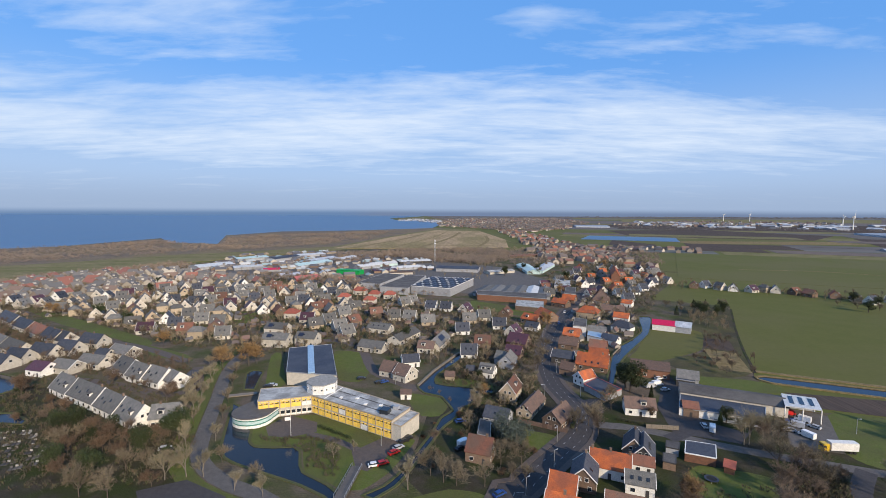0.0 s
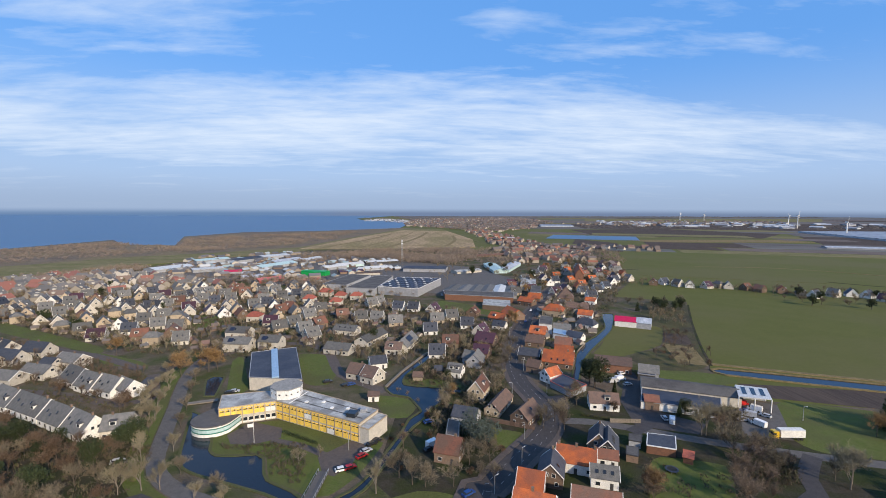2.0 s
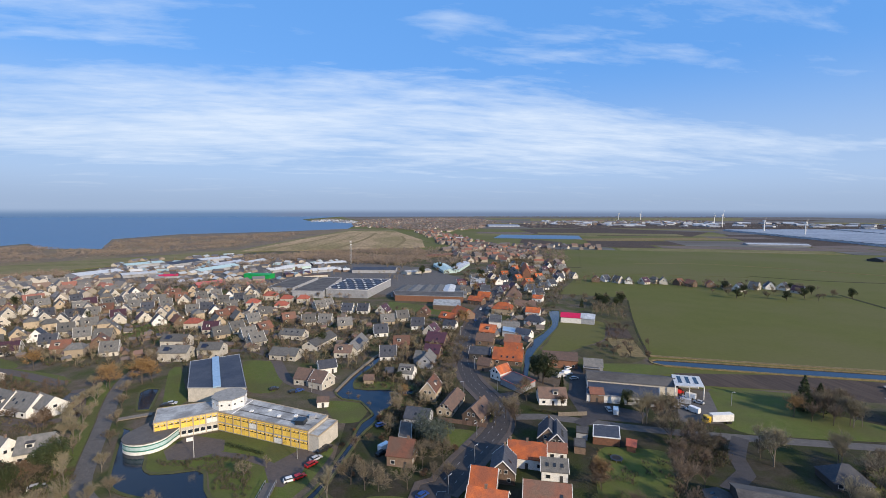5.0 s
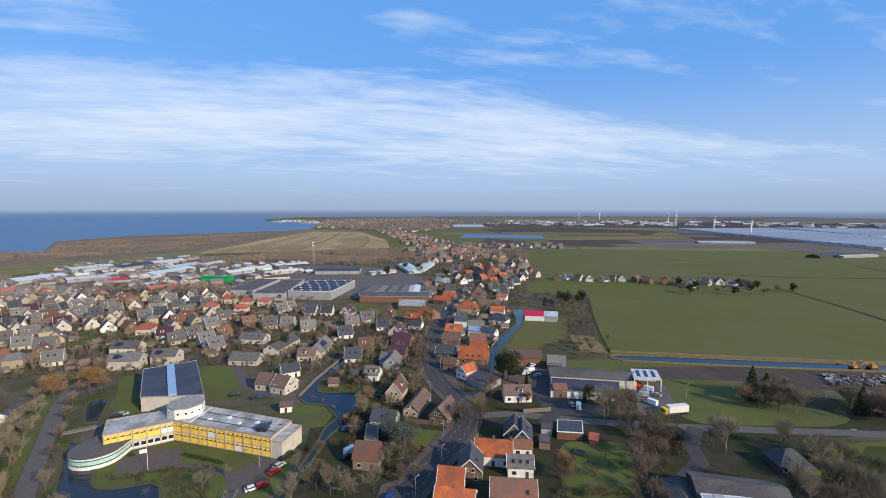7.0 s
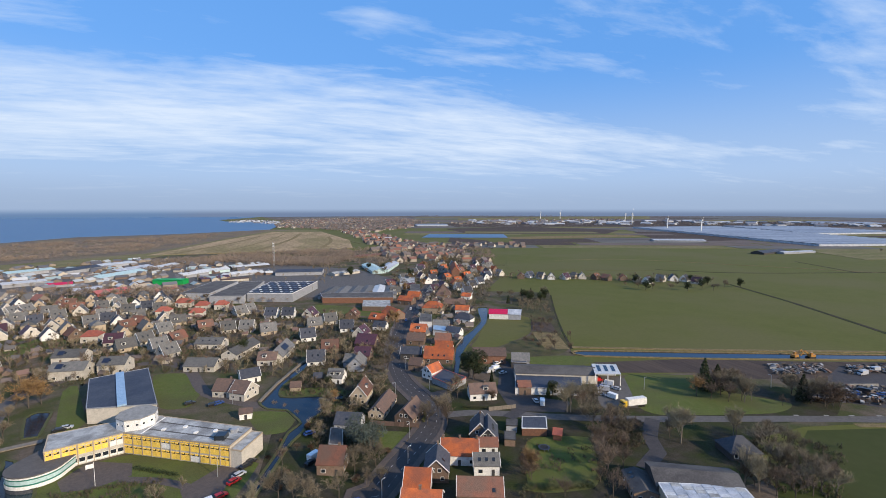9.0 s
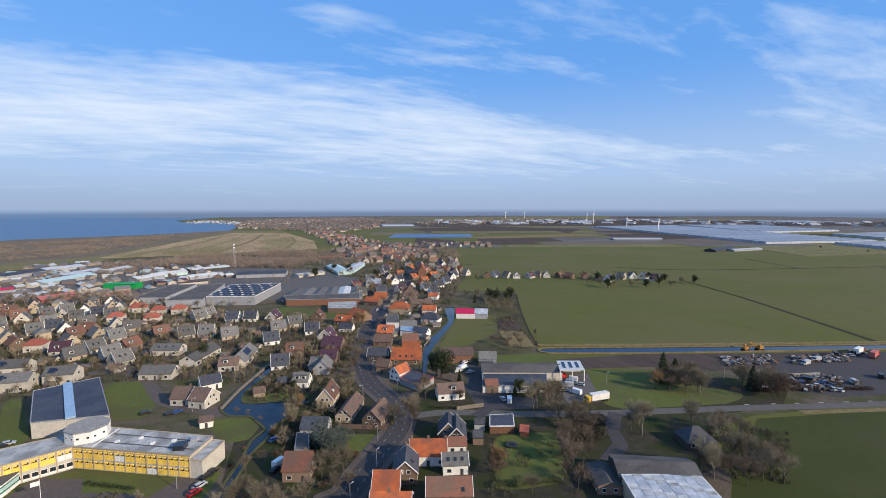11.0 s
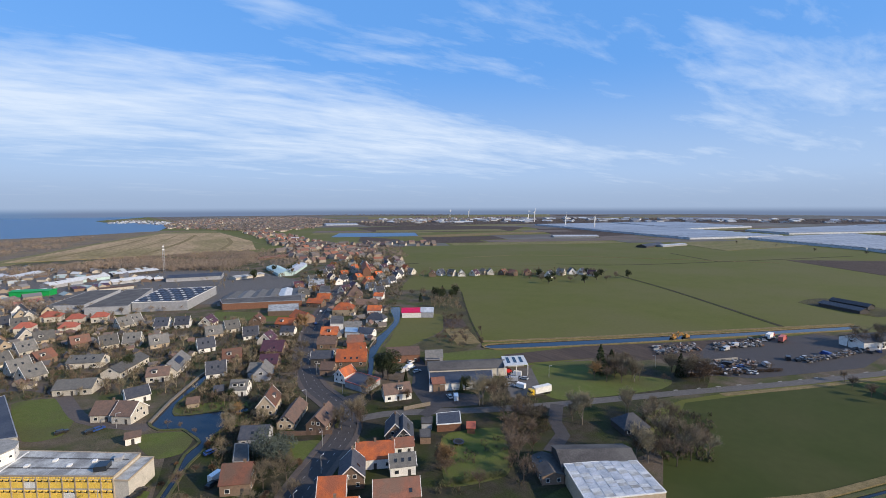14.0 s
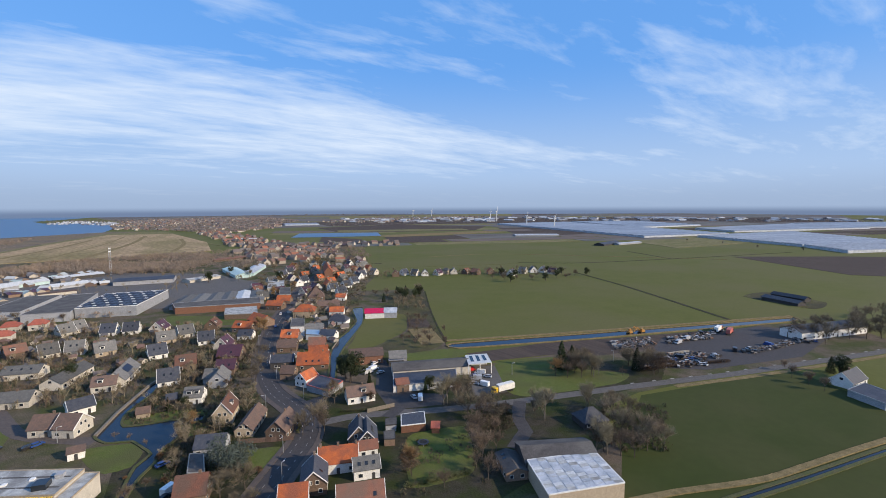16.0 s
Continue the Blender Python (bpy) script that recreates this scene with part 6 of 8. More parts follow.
def joined_houses(name, spots, size, label, wall="far_wall", roof="far_roof", tall=1.0):
    """Many small gabled houses in one mesh: walls and overhanging roofs."""
    verts, faces, kinds = [], [], []
    for x, y, ang in spots:
        a = radians(ang)
        L, W = rng.uniform(0.85, 1.5) * size, rng.uniform(0.75, 1.0) * size
        e, r = rng.uniform(3.2, 4.6) * tall, rng.uniform(7.0, 8.2) * tall
        ca, sa = math.cos(a), math.sin(a)

        def add(px, py, z):
            verts.append((x + px * ca - py * sa, y + px * sa + py * ca, z))
        o = len(verts)
        for px in (-L / 2, L / 2):
            for py, z in ((-W / 2, 0), (W / 2, 0), (W / 2, e), (0, r), (-W / 2, e)):
                add(px, py, z)
        faces += [(o, o + 1, o + 2, o + 3, o + 4), (o + 9, o + 8, o + 7, o + 6, o + 5), (o + 1, o + 6, o + 7, o + 2), (o + 4, o + 9, o + 5, o)]
        kinds += [0] * 4
        o = len(verts)
        k = (r - e) / (W / 2) * 0.3
        for px in (-L / 2 - 0.3, L / 2 + 0.3):
            add(px, -W / 2 - 0.3, e - k + 0.15)
            add(px, 0, r + 0.15)
            add(px, W / 2 + 0.3, e - k + 0.15)
        faces += [(o, o + 3, o + 4, o + 1), (o + 1, o + 4, o + 5, o + 2)]
        kinds += [1] * 2
        if size != 10.5:
            continue
        # a box dormer on one slope, a chimney and a low annexe
        sy, dx0 = rng.choice((-1, 1)), rng.uniform(-0.2, 0.2) * L
        zb = e + (r - e) * 0.25
        for bx0, bx1, by0, by1, bz0, bz1, kd in ((dx0 - 1.2, dx0 + 1.2, sy * W * 0.14, sy * W * 0.38, zb, zb + 1.7, 2), (L * 0.3, L * 0.3 + 0.7, -0.35, 0.35, r - 0.6, r + 1.0, 0), (L / 2, L / 2 + 3.2, -W * 0.3, W * 0.2, 0, 2.7, 0)):
            o = len(verts)
            for px in (bx0, bx1):
                for py in (by0, by1):
                    for z in (bz0, bz1):
                        add(px, py, z)
            faces += [tuple(o + i for i in f) for f in ((0, 1, 3, 2), (4, 6, 7, 5), (0, 4, 5, 1), (2, 3, 7, 6), (1, 5, 7, 3))]
            kinds += [kd] * 4 + [1 if kd == 0 else 2]
    me = bpy.data.meshes.new(name)
    me.from_pydata(verts, [], faces)
    me.materials.append(M[wall])
    me.materials.append(M[roof])
    me.materials.append(M["cream"])
    me.polygons.foreach_set("material_index", kinds)
    tagged(new(name, me), label, "buildings", "", "stuff")


def far_houses(name, poly, count, size, label, wall="far_wall", roof="far_roof", tall=1.0):
    xs, ys = [p[0] for p in poly], [p[1] for p in poly]
    spots = []
    while len(spots) < count:
        x, y = rng.uniform(min(xs), max(xs)), rng.uniform(min(ys), max(ys))
        if inside(x, y, poly):
            spots.append((x, y, rng.uniform(0, 180)))
    joined_houses(name, spots, size, label, wall, roof, tall)


def island_mat(name, stops):
    m = bpy.data.materials.new(name)
    m.use_nodes = True
    n, l = m.node_tree.nodes, m.node_tree.links
    g = n.new("ShaderNodeNewGeometry")
    ramp = n.new("ShaderNodeValToRGB")
    ramp.color_ramp.interpolation = "CONSTANT"
    el = ramp.color_ramp.elements
    while len(el) < len(stops):
        el.new(0.5)
    for i, c in enumerate(stops):
        el[i].position = i / len(stops)
        el[i].color = (*c, 1)
    l.new(g.outputs["Random Per Island"], ramp.inputs[0])
    b = n["Principled BSDF"]
    l.new(ramp.outputs[0], b.inputs["Base Color"])
    b.inputs["Roughness"].default_value = 0.85
    return m


M["far_wall"] = island_mat("far_wall_mix", ((0.24, 0.20, 0.16), (0.16, 0.12, 0.095), (0.42, 0.38, 0.32), (0.30, 0.26, 0.21), (0.14, 0.10, 0.08)))
M["far_roof"] = island_mat("far_roof_mix", ((0.12, 0.095, 0.085), (0.105, 0.10, 0.10), (0.15, 0.095, 0.08), (0.095, 0.09, 0.095), (0.13, 0.11, 0.10)))
M["estate_wall"] = island_mat("estate_wall_mix", ((0.31, 0.285, 0.25), (0.25, 0.225, 0.19), (0.42, 0.395, 0.36), (0.18, 0.145, 0.12), (0.29, 0.265, 0.235)))
M["estate_roof"] = island_mat("estate_roof_mix", ((0.125, 0.12, 0.115), (0.155, 0.145, 0.135), (0.10, 0.098, 0.10), (0.17, 0.12, 0.095), (0.14, 0.13, 0.125), (0.24, 0.10, 0.075)))
M["street_roof"] = island_mat("street_roof_mix", ((0.23, 0.095, 0.06), (0.14, 0.09, 0.07), (0.17, 0.085, 0.065), (0.115, 0.105, 0.10), (0.12, 0.10, 0.095), (0.15, 0.12, 0.10)))
M["far_pale"] = island_mat("far_hall_mix", ((0.36, 0.39, 0.43), (0.24, 0.25, 0.27), (0.15, 0.15, 0.17), (0.42, 0.44, 0.46)))
joined_houses("estate_houses", FAR_SPOTS, 10.5, "far rows of cream and grey-roofed estate houses", "estate_wall", "estate_roof")
far_houses("garden_sheds", [(-426.5, 411.2), (-402.5, 549.9), (-233.7, 512), (-83.5, 462.3), (8, 384.2), (32.5, 336), (-7.9, 267), (-57.6, 277.7), (-115.9, 265.5), (-173.1, 282), (-291.7, 348), (-343.2, 329.4)], 420, 3.6, "small garden sheds and garages of the estate", "far_wall", "far_roof", 0.36)
far_houses("garden_sheds", [(67.5, 240.6), (94.1, 344.2), (136.9, 430.5), (158.1, 366.3), (125.6, 296.7), (93.9, 252.7)], 70, 4.0, "small sheds and annexes behind the street", "estate_wall", "far_roof", 0.42)
far_houses("street_houses", [(169.4, 897.9), (202.3, 1231.1), (199.1, 1712.5), (242.8, 1891), (297.4, 1384.7), (307.1, 1048.1), (325.6, 805.7), (301.7, 612.1), (267.3, 639), (232.9, 699), (165.1, 690.5)], 260, 10, "far village houses along the winding street", "far_wall", "street_roof")
M["park_roof"] = island_mat("park_roof_mix", ((0.34, 0.37, 0.38), (0.13, 0.13, 0.14), (0.45, 0.46, 0.46), (0.09, 0.09, 0.10), (0.25, 0.32, 0.33), (0.18, 0.17, 0.165), (0.14, 0.12, 0.11)))
far_houses("park_sheds", [(-343.1, 624.6), (-356.1, 806.1), (-201.1, 876.2), (-91.4, 779.4), (-21.8, 731.4), (-10.8, 623.6), (-70.4, 599.5), (-97.5, 540.6), (-183.9, 556.2)], 190, 9.5, "small sheds and stores of the business park", "far_wall", "park_roof", 0.62)
far_houses("far_town", [(-43.6, 2168.6), (7.1, 3189.3), (264.6, 3775.5), (962.4, 3985.8), (919.6, 2863.8), (495.8, 1856.2), (283.3, 1599.1), (209.5, 1800.8)], 1500, 11, "distant brown-roofed town along the coast")
far_houses("far_village", [(782.3, 2436.8), (1710, 3259.2), (2559, 2956), (2111.3, 2438.7), (1116.8, 2129.1)], 300, 11, "distant scattered farms")
far_houses("far_halls", [(1237, 2987.4), (2712.2, 2252.2), (3730.5, 712.7), (3111.6, 594.2), (2091.3, 1737), (904.6, 2187.1)], 160, 40, "distant pale halls and glasshouses", "far_pale", "far_pale", 1.2)
far_houses("far_village", [(281.8, 995.4), (366.3, 1023), (526.9, 939.6), (515.6, 869), (363.1, 883.4)], 40, 10, "row of distant houses along a polder road")
far_houses("harbour_buildings", [(-316.6, 3033), (-29.8, 2609.6), (21.2, 2953.5), (-236.5, 3518.9)], 80, 10, "distant pale harbour buildings", "far_pale", "far_pale")

# ---- trees ----


def tube(verts, faces, a, b, r0, r1, k=5):
    d = (b - a).normalized()
    u = d.orthogonal().normalized()
    w = d.cross(u)
    o = len(verts)
    for p, r in ((a, r0), (b, r1)):
        for i in range(k):
            t = 2 * math.pi * i / k
            verts.append(p + (u * math.cos(t) + w * math.sin(t)) * r)
    for i in range(k):
        j = (i + 1) % k
        faces.append((o + i, o + j, o + k + j, o + k + i))


def twig(verts, faces, a, d, length, w, rng):
    """A thin sliver of a twig."""
    s = d.orthogonal().normalized()
    s.rotate(Matrix.Rotation(rng.uniform(0, 6.3), 3, d))
    o = len(verts)
    verts.extend((a - s * w, a + s * w, a + d * length))
    faces.append((o, o + 1, o + 2))


def leaf(verts, faces, p, size, rng, up=0.4):
    n = Vector((rng.gauss(0, 1), rng.gauss(0, 1), rng.gauss(0, 1) + up)).normalized()
    u = n.orthogonal().normalized()
    u.rotate(Matrix.Rotation(rng.uniform(0, 6.3), 3, n))
    w = n.cross(u)
    o = len(verts)
    verts.extend((p - u * size, p + w * size * 0.45, p + u * size, p - w * size * 0.45))
    faces.append((o, o + 1, o + 2, o + 3))


def mesh_of(name, verts, faces, material):
    me = bpy.data.meshes.new(name)
    me.from_pydata([tuple(v) for v in verts], [], faces)
    me.materials.append(material)
    return me


def bare_meshes(seed, h, spread, twigs, wood, crown, up=0.35, leaves=0, leaf_mat=None):
    """Trunk with limbs, and a crown of fine twigs, for one leafless tree."""
    rng = random.Random(seed)
    tv, tf, cv, cf, lv, lf = [], [], [], [], [], []
    ends = []

    def grow(p, d, length, r, depth):
        q = p + d * length
        tube(tv, tf, p, q, r, r * 0.7, 5 if depth < 2 else 3)
        ends.append((p, q, r, depth))
        if depth == 4:
            return
        for _ in range(4 if depth < 2 else 3):
            nd = (d + Vector((rng.gauss(0, 1), rng.gauss(0, 1), rng.gauss(0, 0.6))) * spread + Vector((0, 0, up * 0.8))).normalized()
            grow(p.lerp(q, rng.uniform(0.55 if depth == 0 else 0.4, 1.0)), nd, length * rng.uniform(0.68, 0.9), r * 0.56, depth + 1)
    grow(Vector((0, 0, -0.3)), Vector((rng.uniform(-0.05, 0.05), rng.uniform(-0.05, 0.05), 1)).normalized(), h * 0.28, h * 0.014, 0)
    tips = [e for e in ends if e[3] >= 2]
    for _ in range(twigs):
        p, q, r, _d = rng.choice(tips)
        a = p.lerp(q, rng.uniform(0.1, 1.0))
        d = ((q - p).normalized() + Vector((rng.gauss(0, 0.6), rng.gauss(0, 0.6), rng.gauss(0.12, 0.6)))).normalized()
        twig(cv, cf, a, d, h * rng.uniform(0.05, 0.14), h * 0.0019, rng)
        if leaves and rng.random() < leaves * 0.6:
            for _k in range(2):
                leaf(lv, lf, a + d * h * rng.uniform(0.02, 0.12), 0.2, rng)
    return mesh_of("trunk", tv, tf, wood), mesh_of("crown", cv, cf, crown), mesh_of("foliage", lv, lf, leaf_mat) if leaves else None


M["twig"] = mat("winter_twigs", (0.195, 0.160, 0.108), (0.150, 0.123, 0.084), 0.4, 0.95, vary=0.3)
M["red_twig"] = mat("reddish_twigs", (0.175, 0.128, 0.09), (0.13, 0.096, 0.07), 0.4, 0.95, vary=0.3)
M["grey_twig"] = mat("pale_twigs", (0.235, 0.205, 0.132), (0.185, 0.16, 0.104), 0.4, 0.95, vary=0.25)
M["brown_leaf"] = mat("withered_leaves", (0.105, 0.062, 0.034), (0.08, 0.05, 0.03), 0.5, 0.9, vary=0.3)
M["gold_leaf"] = mat("golden_willow_twigs", (0.27, 0.165, 0.07), (0.21, 0.13, 0.06), 0.5, 0.9, vary=0.2)
M["evergreen"] = mat("dark_evergreen", (0.024, 0.036, 0.012), (0.036, 0.046, 0.018), 0.6, 0.85, vary=0.3)
M["cedar"] = mat("blue_grey_needles", (0.062, 0.082, 0.068), (0.09, 0.108, 0.09), 0.6, 0.85, vary=0.2)
M["shrub"] = mat("olive_shrub", (0.07, 0.08, 0.028), (0.10, 0.095, 0.04), 0.5, 0.9, vary=0.4)

TREES = {}
for k in range(4):
    TREES["bare%d" % k] = ("bare_tree", bare_meshes(20 + k, 14, 0.52, 2300, M["bark"], M["twig"]), "leafless brown tree with a fine twiggy crown")
for k in range(2):
    TREES["red%d" % k] = ("bare_tree", bare_meshes(40 + k, 12, 0.52, 1900, M["bark"], M["red_twig"]), "leafless tree with reddish-brown twigs")
    TREES["pale%d" % k] = ("bare_tree", bare_meshes(50 + k, 14, 0.40, 2000, M["birch"], M["grey_twig"]), "pale leafless tree with upright branches")
    TREES["brown%d" % k] = ("brown_tree", bare_meshes(60 + k, 12, 0.52, 1500, M["bark"], M["red_twig"], 0.35, 0.9, M["brown_leaf"]), "tree still holding withered brown leaves")
TREES["gold"] = ("willow", bare_meshes(70, 13, 0.55, 2000, M["bark"], M["gold_leaf"], 0.3, 0.7, M["gold_leaf"]), "golden-orange willow in winter twigs")


def conifer_meshes(seed, h, w, material, layers=26, tuft=70):
    rng = random.Random(seed)
    tv, tf, lv, lf = [], [], [], []
    tube(tv, tf, Vector((0, 0, -0.2)), Vector((0, 0, h * 0.9)), h * 0.025, h * 0.006, 6)
    for i in range(layers):
        f = i / layers
        z = h * (0.06 + 0.92 * f)
        r = w * (1 - f) ** 0.75 * rng.uniform(0.8, 1.1)
        for _ in range(int(tuft * (1 - f * 0.75))):
            a, q = rng.uniform(0, 6.283), math.sqrt(rng.uniform(0.15, 1.0))
            leaf(lv, lf, Vector((math.cos(a) * r * q, math.sin(a) * r * q, z - 0.5 * q + rng.uniform(-0.4, 0.4))), rng.uniform(0.3, 0.55), rng)
    return mesh_of("trunk", tv, tf, M["bark"]), mesh_of("crown", lv, lf, material), None


def bushy_meshes(seed, h, w, material, n=1500):
    """A round, clumpy evergreen crown with an uneven outline."""
    rng = random.Random(seed)
    tv, tf, lv, lf = [], [], [], []
    tube(tv, tf, Vector((0, 0, -0.2)), Vector((0, 0, h * 0.6)), h * 0.03, h * 0.015, 6)
    blobs = []
    for _ in range(16):
        a, q, z = rng.uniform(0, 6.283), rng.uniform(0.1, 0.75), rng.uniform(0.3, 0.85)
        c = Vector((math.cos(a) * w * q * (1.15 - z * 0.6), math.sin(a) * w * q * (1.15 - z * 0.6), h * z))
        tube(tv, tf, Vector((0, 0, h * z * 0.5)), c, h * 0.012, h * 0.004, 4)
        blobs.append((c, rng.uniform(0.22, 0.42) * w))
    for _ in range(n):
        c, r = rng.choice(blobs)
        d = Vector((rng.gauss(0, 1), rng.gauss(0, 1), rng.gauss(0, 0.8))).normalized()
        leaf(lv, lf, c + d * r * rng.uniform(0.6, 1.05), rng.uniform(0.2, 0.38), rng)
    return mesh_of("trunk", tv, tf, M["bark"]), mesh_of("crown", lv, lf, material), None


TREES["fir"] = ("conifer", conifer_meshes(80, 13, 3.4, M["evergreen"]), "dark green pointed conifer tree")
TREES["cypress"] = ("conifer", conifer_meshes(81, 9, 1.6, M["evergreen"], 22, 60), "narrow dark evergreen garden conifer")
TREES["yew"] = ("evergreen_tree", bushy_meshes(82, 12, 6.0, M["evergreen"], 3600), "broad dark green evergreen tree")
TREES["cedar"] = ("cedar_tree", bushy_meshes(83, 12, 8.5, M["cedar"], 5200), "broad spreading blue-grey cedar tree")
for k in range(3):
    TREES["bush%d" % k] = ("bush", bushy_meshes(90 + k, 3.2, 2.2, (M["shrub"], M["brown_leaf"], M["evergreen"])[k], 420), ("olive-green bush in a garden", "brown leafless bush in a garden", "dark green clipped garden bush")[k])
rng = random.Random(77)


def tree(kind, x, y, s=1.0, group=""):
    s = s * (1.2 if kind == "gold" else 0.95) if kind[:3] not in ("bus", "ced", "yew", "fir", "cyp") else s * (1.2 if kind == "yew" else 1)
    name, (wood, crown, foliage), label = TREES[kind]
    top = tagged(new(name), label, "bush" if name == "bush" else "tree", group)
    for n, me in (("trunk", wood), ("crown", crown), ("foliage", foliage)):
        if me:
            o = new(n, me)
            o.parent = top
    top.matrix_basis = pose(x, y, 0, 0, 0, rng.uniform(0, 360)) @ Matrix.Diagonal((s * rng.uniform(0.95, 1.15), s * rng.uniform(0.95, 1.15), s, 1))
    return top


BARE = ("bare0", "bare1", "bare2", "bare3")
for kind, x, y, s in (
        ("bare0", 60.1, 169.4, 1.15), ("bare1", 51.5, 167.3, 0.9), ("bare2", 71.8, 186.8, 0.95), ("yew", 87.4, 205, 1.1), ("yew", 86.4, 208.6, 0.9), ("cedar", 24, 157.8, 1.05),
        ("gold", 74.3, 314.9, 0.9), ("gold", 74.5, 328.5, 0.8), ("bare3", 54.2, 245.3, 1.0), ("bare1", 48.9, 228.6, 1.0), ("bare2", 59.4, 265, 0.9), ("bare0", 42.3, 207.5, 0.8),
        ("brown0", 71, 121.5, 0.95), ("gold", 71.7, 124.5, 0.7), ("red0", 76, 110.8, 0.7), ("red1", 95.5, 116, 1.1), ("red0", 102.8, 127.8, 1.0), ("red1", 89.4, 106.1, 0.9), ("pale0", 111.1, 157.8, 1.15), ("pale1", 118.3, 158.1, 1.1), ("bare2", 115.1, 148.3, 1.0),
        ("bare3", 119.3, 141.8, 0.9), ("bare0", 117.2, 133.2, 0.9), ("yew", 113.7, 175.3, 0.5), ("cypress", 93.3, 196.7, 0.8), ("brown1", 84.3, 177.9, 0.6), ("cypress", 110, 173.3, 0.7),
        ("pale0", 133.7, 123, 1.15), ("pale1", 156.6, 120.6, 0.95), ("bare1", 133.1, 127.6, 0.7), ("gold", 174.2, 152.4, 0.75), ("fir", 184.1, 157.1, 1.25), ("bare0", 192.9, 154, 1.15), ("bare0", 186.5, 146.1, 1.2), ("red0", 197.9, 152.3, 1.1), ("fir", 189.9, 155.1, 1.0), ("pale0", 193.1, 140.6, 0.9),
        ("bare2", 215.6, 135.8, 1.0), ("fir", 214.3, 133.1, 1.0), ("bare3", 214.7, 129.8, 1.1), ("red1", 217.3, 125.9, 1.1), ("red0", 219.4, 124, 1.05), ("bare1", 217.4, 139.8, 0.9),
        ("brown0", 132.6, 95.1, 0.9), ("bare1", 148.2, 98.4, 1.0), ("bare2", 149.5, 92.3, 1.1), ("red0", 150, 87.2, 1.05), ("bare3", 162.3, 105, 1.0), ("bare0", 164.4, 113, 0.9), ("red1", 159.3, 90.4, 0.9), ("pale1", 151.4, 83.9, 0.8),
        ("bare1", 348.1, 90.9, 1.0), ("bare2", 357.2, 99, 1.0), ("red0", 351.4, 103.2, 1.0), ("bare3", 400.3, 83.7, 1.0), ("bare0", 391.8, 73.8, 1.1), ("yew", 286.6, 69.1, 0.8), ("fir", 291, 73.6, 0.7),
        ("gold", -115.1, 232.2, 1.0), ("gold", -104.3, 238.3, 1.05), ("gold", -100.9, 241, 0.8), ("gold", -169.5, 270.3, 0.8), ("gold", -300.4, 347.8, 0.8), ("gold", -314.6, 357.1, 0.7),
        ("bare0", -3.7, 138.2, 1.0), ("bare2", 4.5, 133, 0.8), ("pale0", -10.3, 130.6, 0.9), ("bare3", 13.1, 132.5, 0.8), ("bare1", 0.5, 134.4, 0.9), ("red0", -2.5, 156.3, 0.7), ("bare2", 21.8, 136, 0.6), ("bare1", 26, 134.6, 0.6),
        ("pale1", -37, 147.9, 0.55), ("pale0", -31.1, 152.2, 0.4), ("pale1", 13.3, 193.6, 0.6), ("pale0", 16.6, 195.9, 0.7), ("gold", 18.4, 197.7, 0.55), ("pale1", 26.8, 188.9, 0.6), ("red1", -5.7, 205, 0.3), ("red1", 3.6, 193.2, 0.3), ("red0", -1.2, 200.5, 0.3),
        ("red0", -147.6, 169.8, 0.85), ("brown0", -154.6, 176.9, 0.95), ("brown1", -125.9, 157.2, 1.05), ("brown0", -108.8, 151.6, 1.1), ("brown1", -118.4, 155.3, 1.0), ("brown0", -104.5, 153.5, 1.0), ("red1", -101.3, 155.4, 0.8), ("brown1", -187.3, 195.8, 1.1), ("brown0", -194.2, 205.2, 0.9), ("red0", -119.6, 190.6, 1.0), ("brown1", -120.6, 196.5, 0.9),
        ("pale0", -80.8, 136.8, 1.0), ("pale1", -86.6, 135.2, 0.9), ("pale0", -62.3, 129.7, 0.62), ("pale1", -75.4, 136.8, 0.8), ("pale0", -52.8, 127.1, 0.62), ("bare1", -106.7, 126.7, 1.0), ("bare2", -97.4, 125.5, 0.9), ("bare0", -88.9, 141.4, 0.7)):
    tree(kind, x, y, s)
for i in range(4, len(avenue) - 8, 3):
    d = (avenue[i + 1] - avenue[i]).normalized()
    q = avenue[i] + Vector((-d.y, d.x)) * 5.0
    if not blocked(q.x, q.y):
        tree(rng.choice(("pale0", "pale1", "bare1")), q.x, q.y, rng.uniform(0.5, 0.75), "avenue trees")
for i in range(6, len(avenue) - 14, 2):
    for off in (5.5, 10.5) if i % 3 else (6.5,):
        d = (avenue[i + 1] - avenue[i]).normalized()
        q = avenue[i] + Vector((-d.y, d.x)) * -off * 1.0
        if off > 0:
            tree(rng.choice(("pale0", "pale1", "bare1")), q.x, q.y, rng.uniform(0.55, 0.8), "avenue trees")


def wood(poly, gap, kinds, s0, s1, tries=2500, avoid=(), group=""):
    for x, y in darts(poly, gap, tries, rng, avoid):
        tree(rng.choice(kinds), x, y, rng.uniform(s0, s1), group)


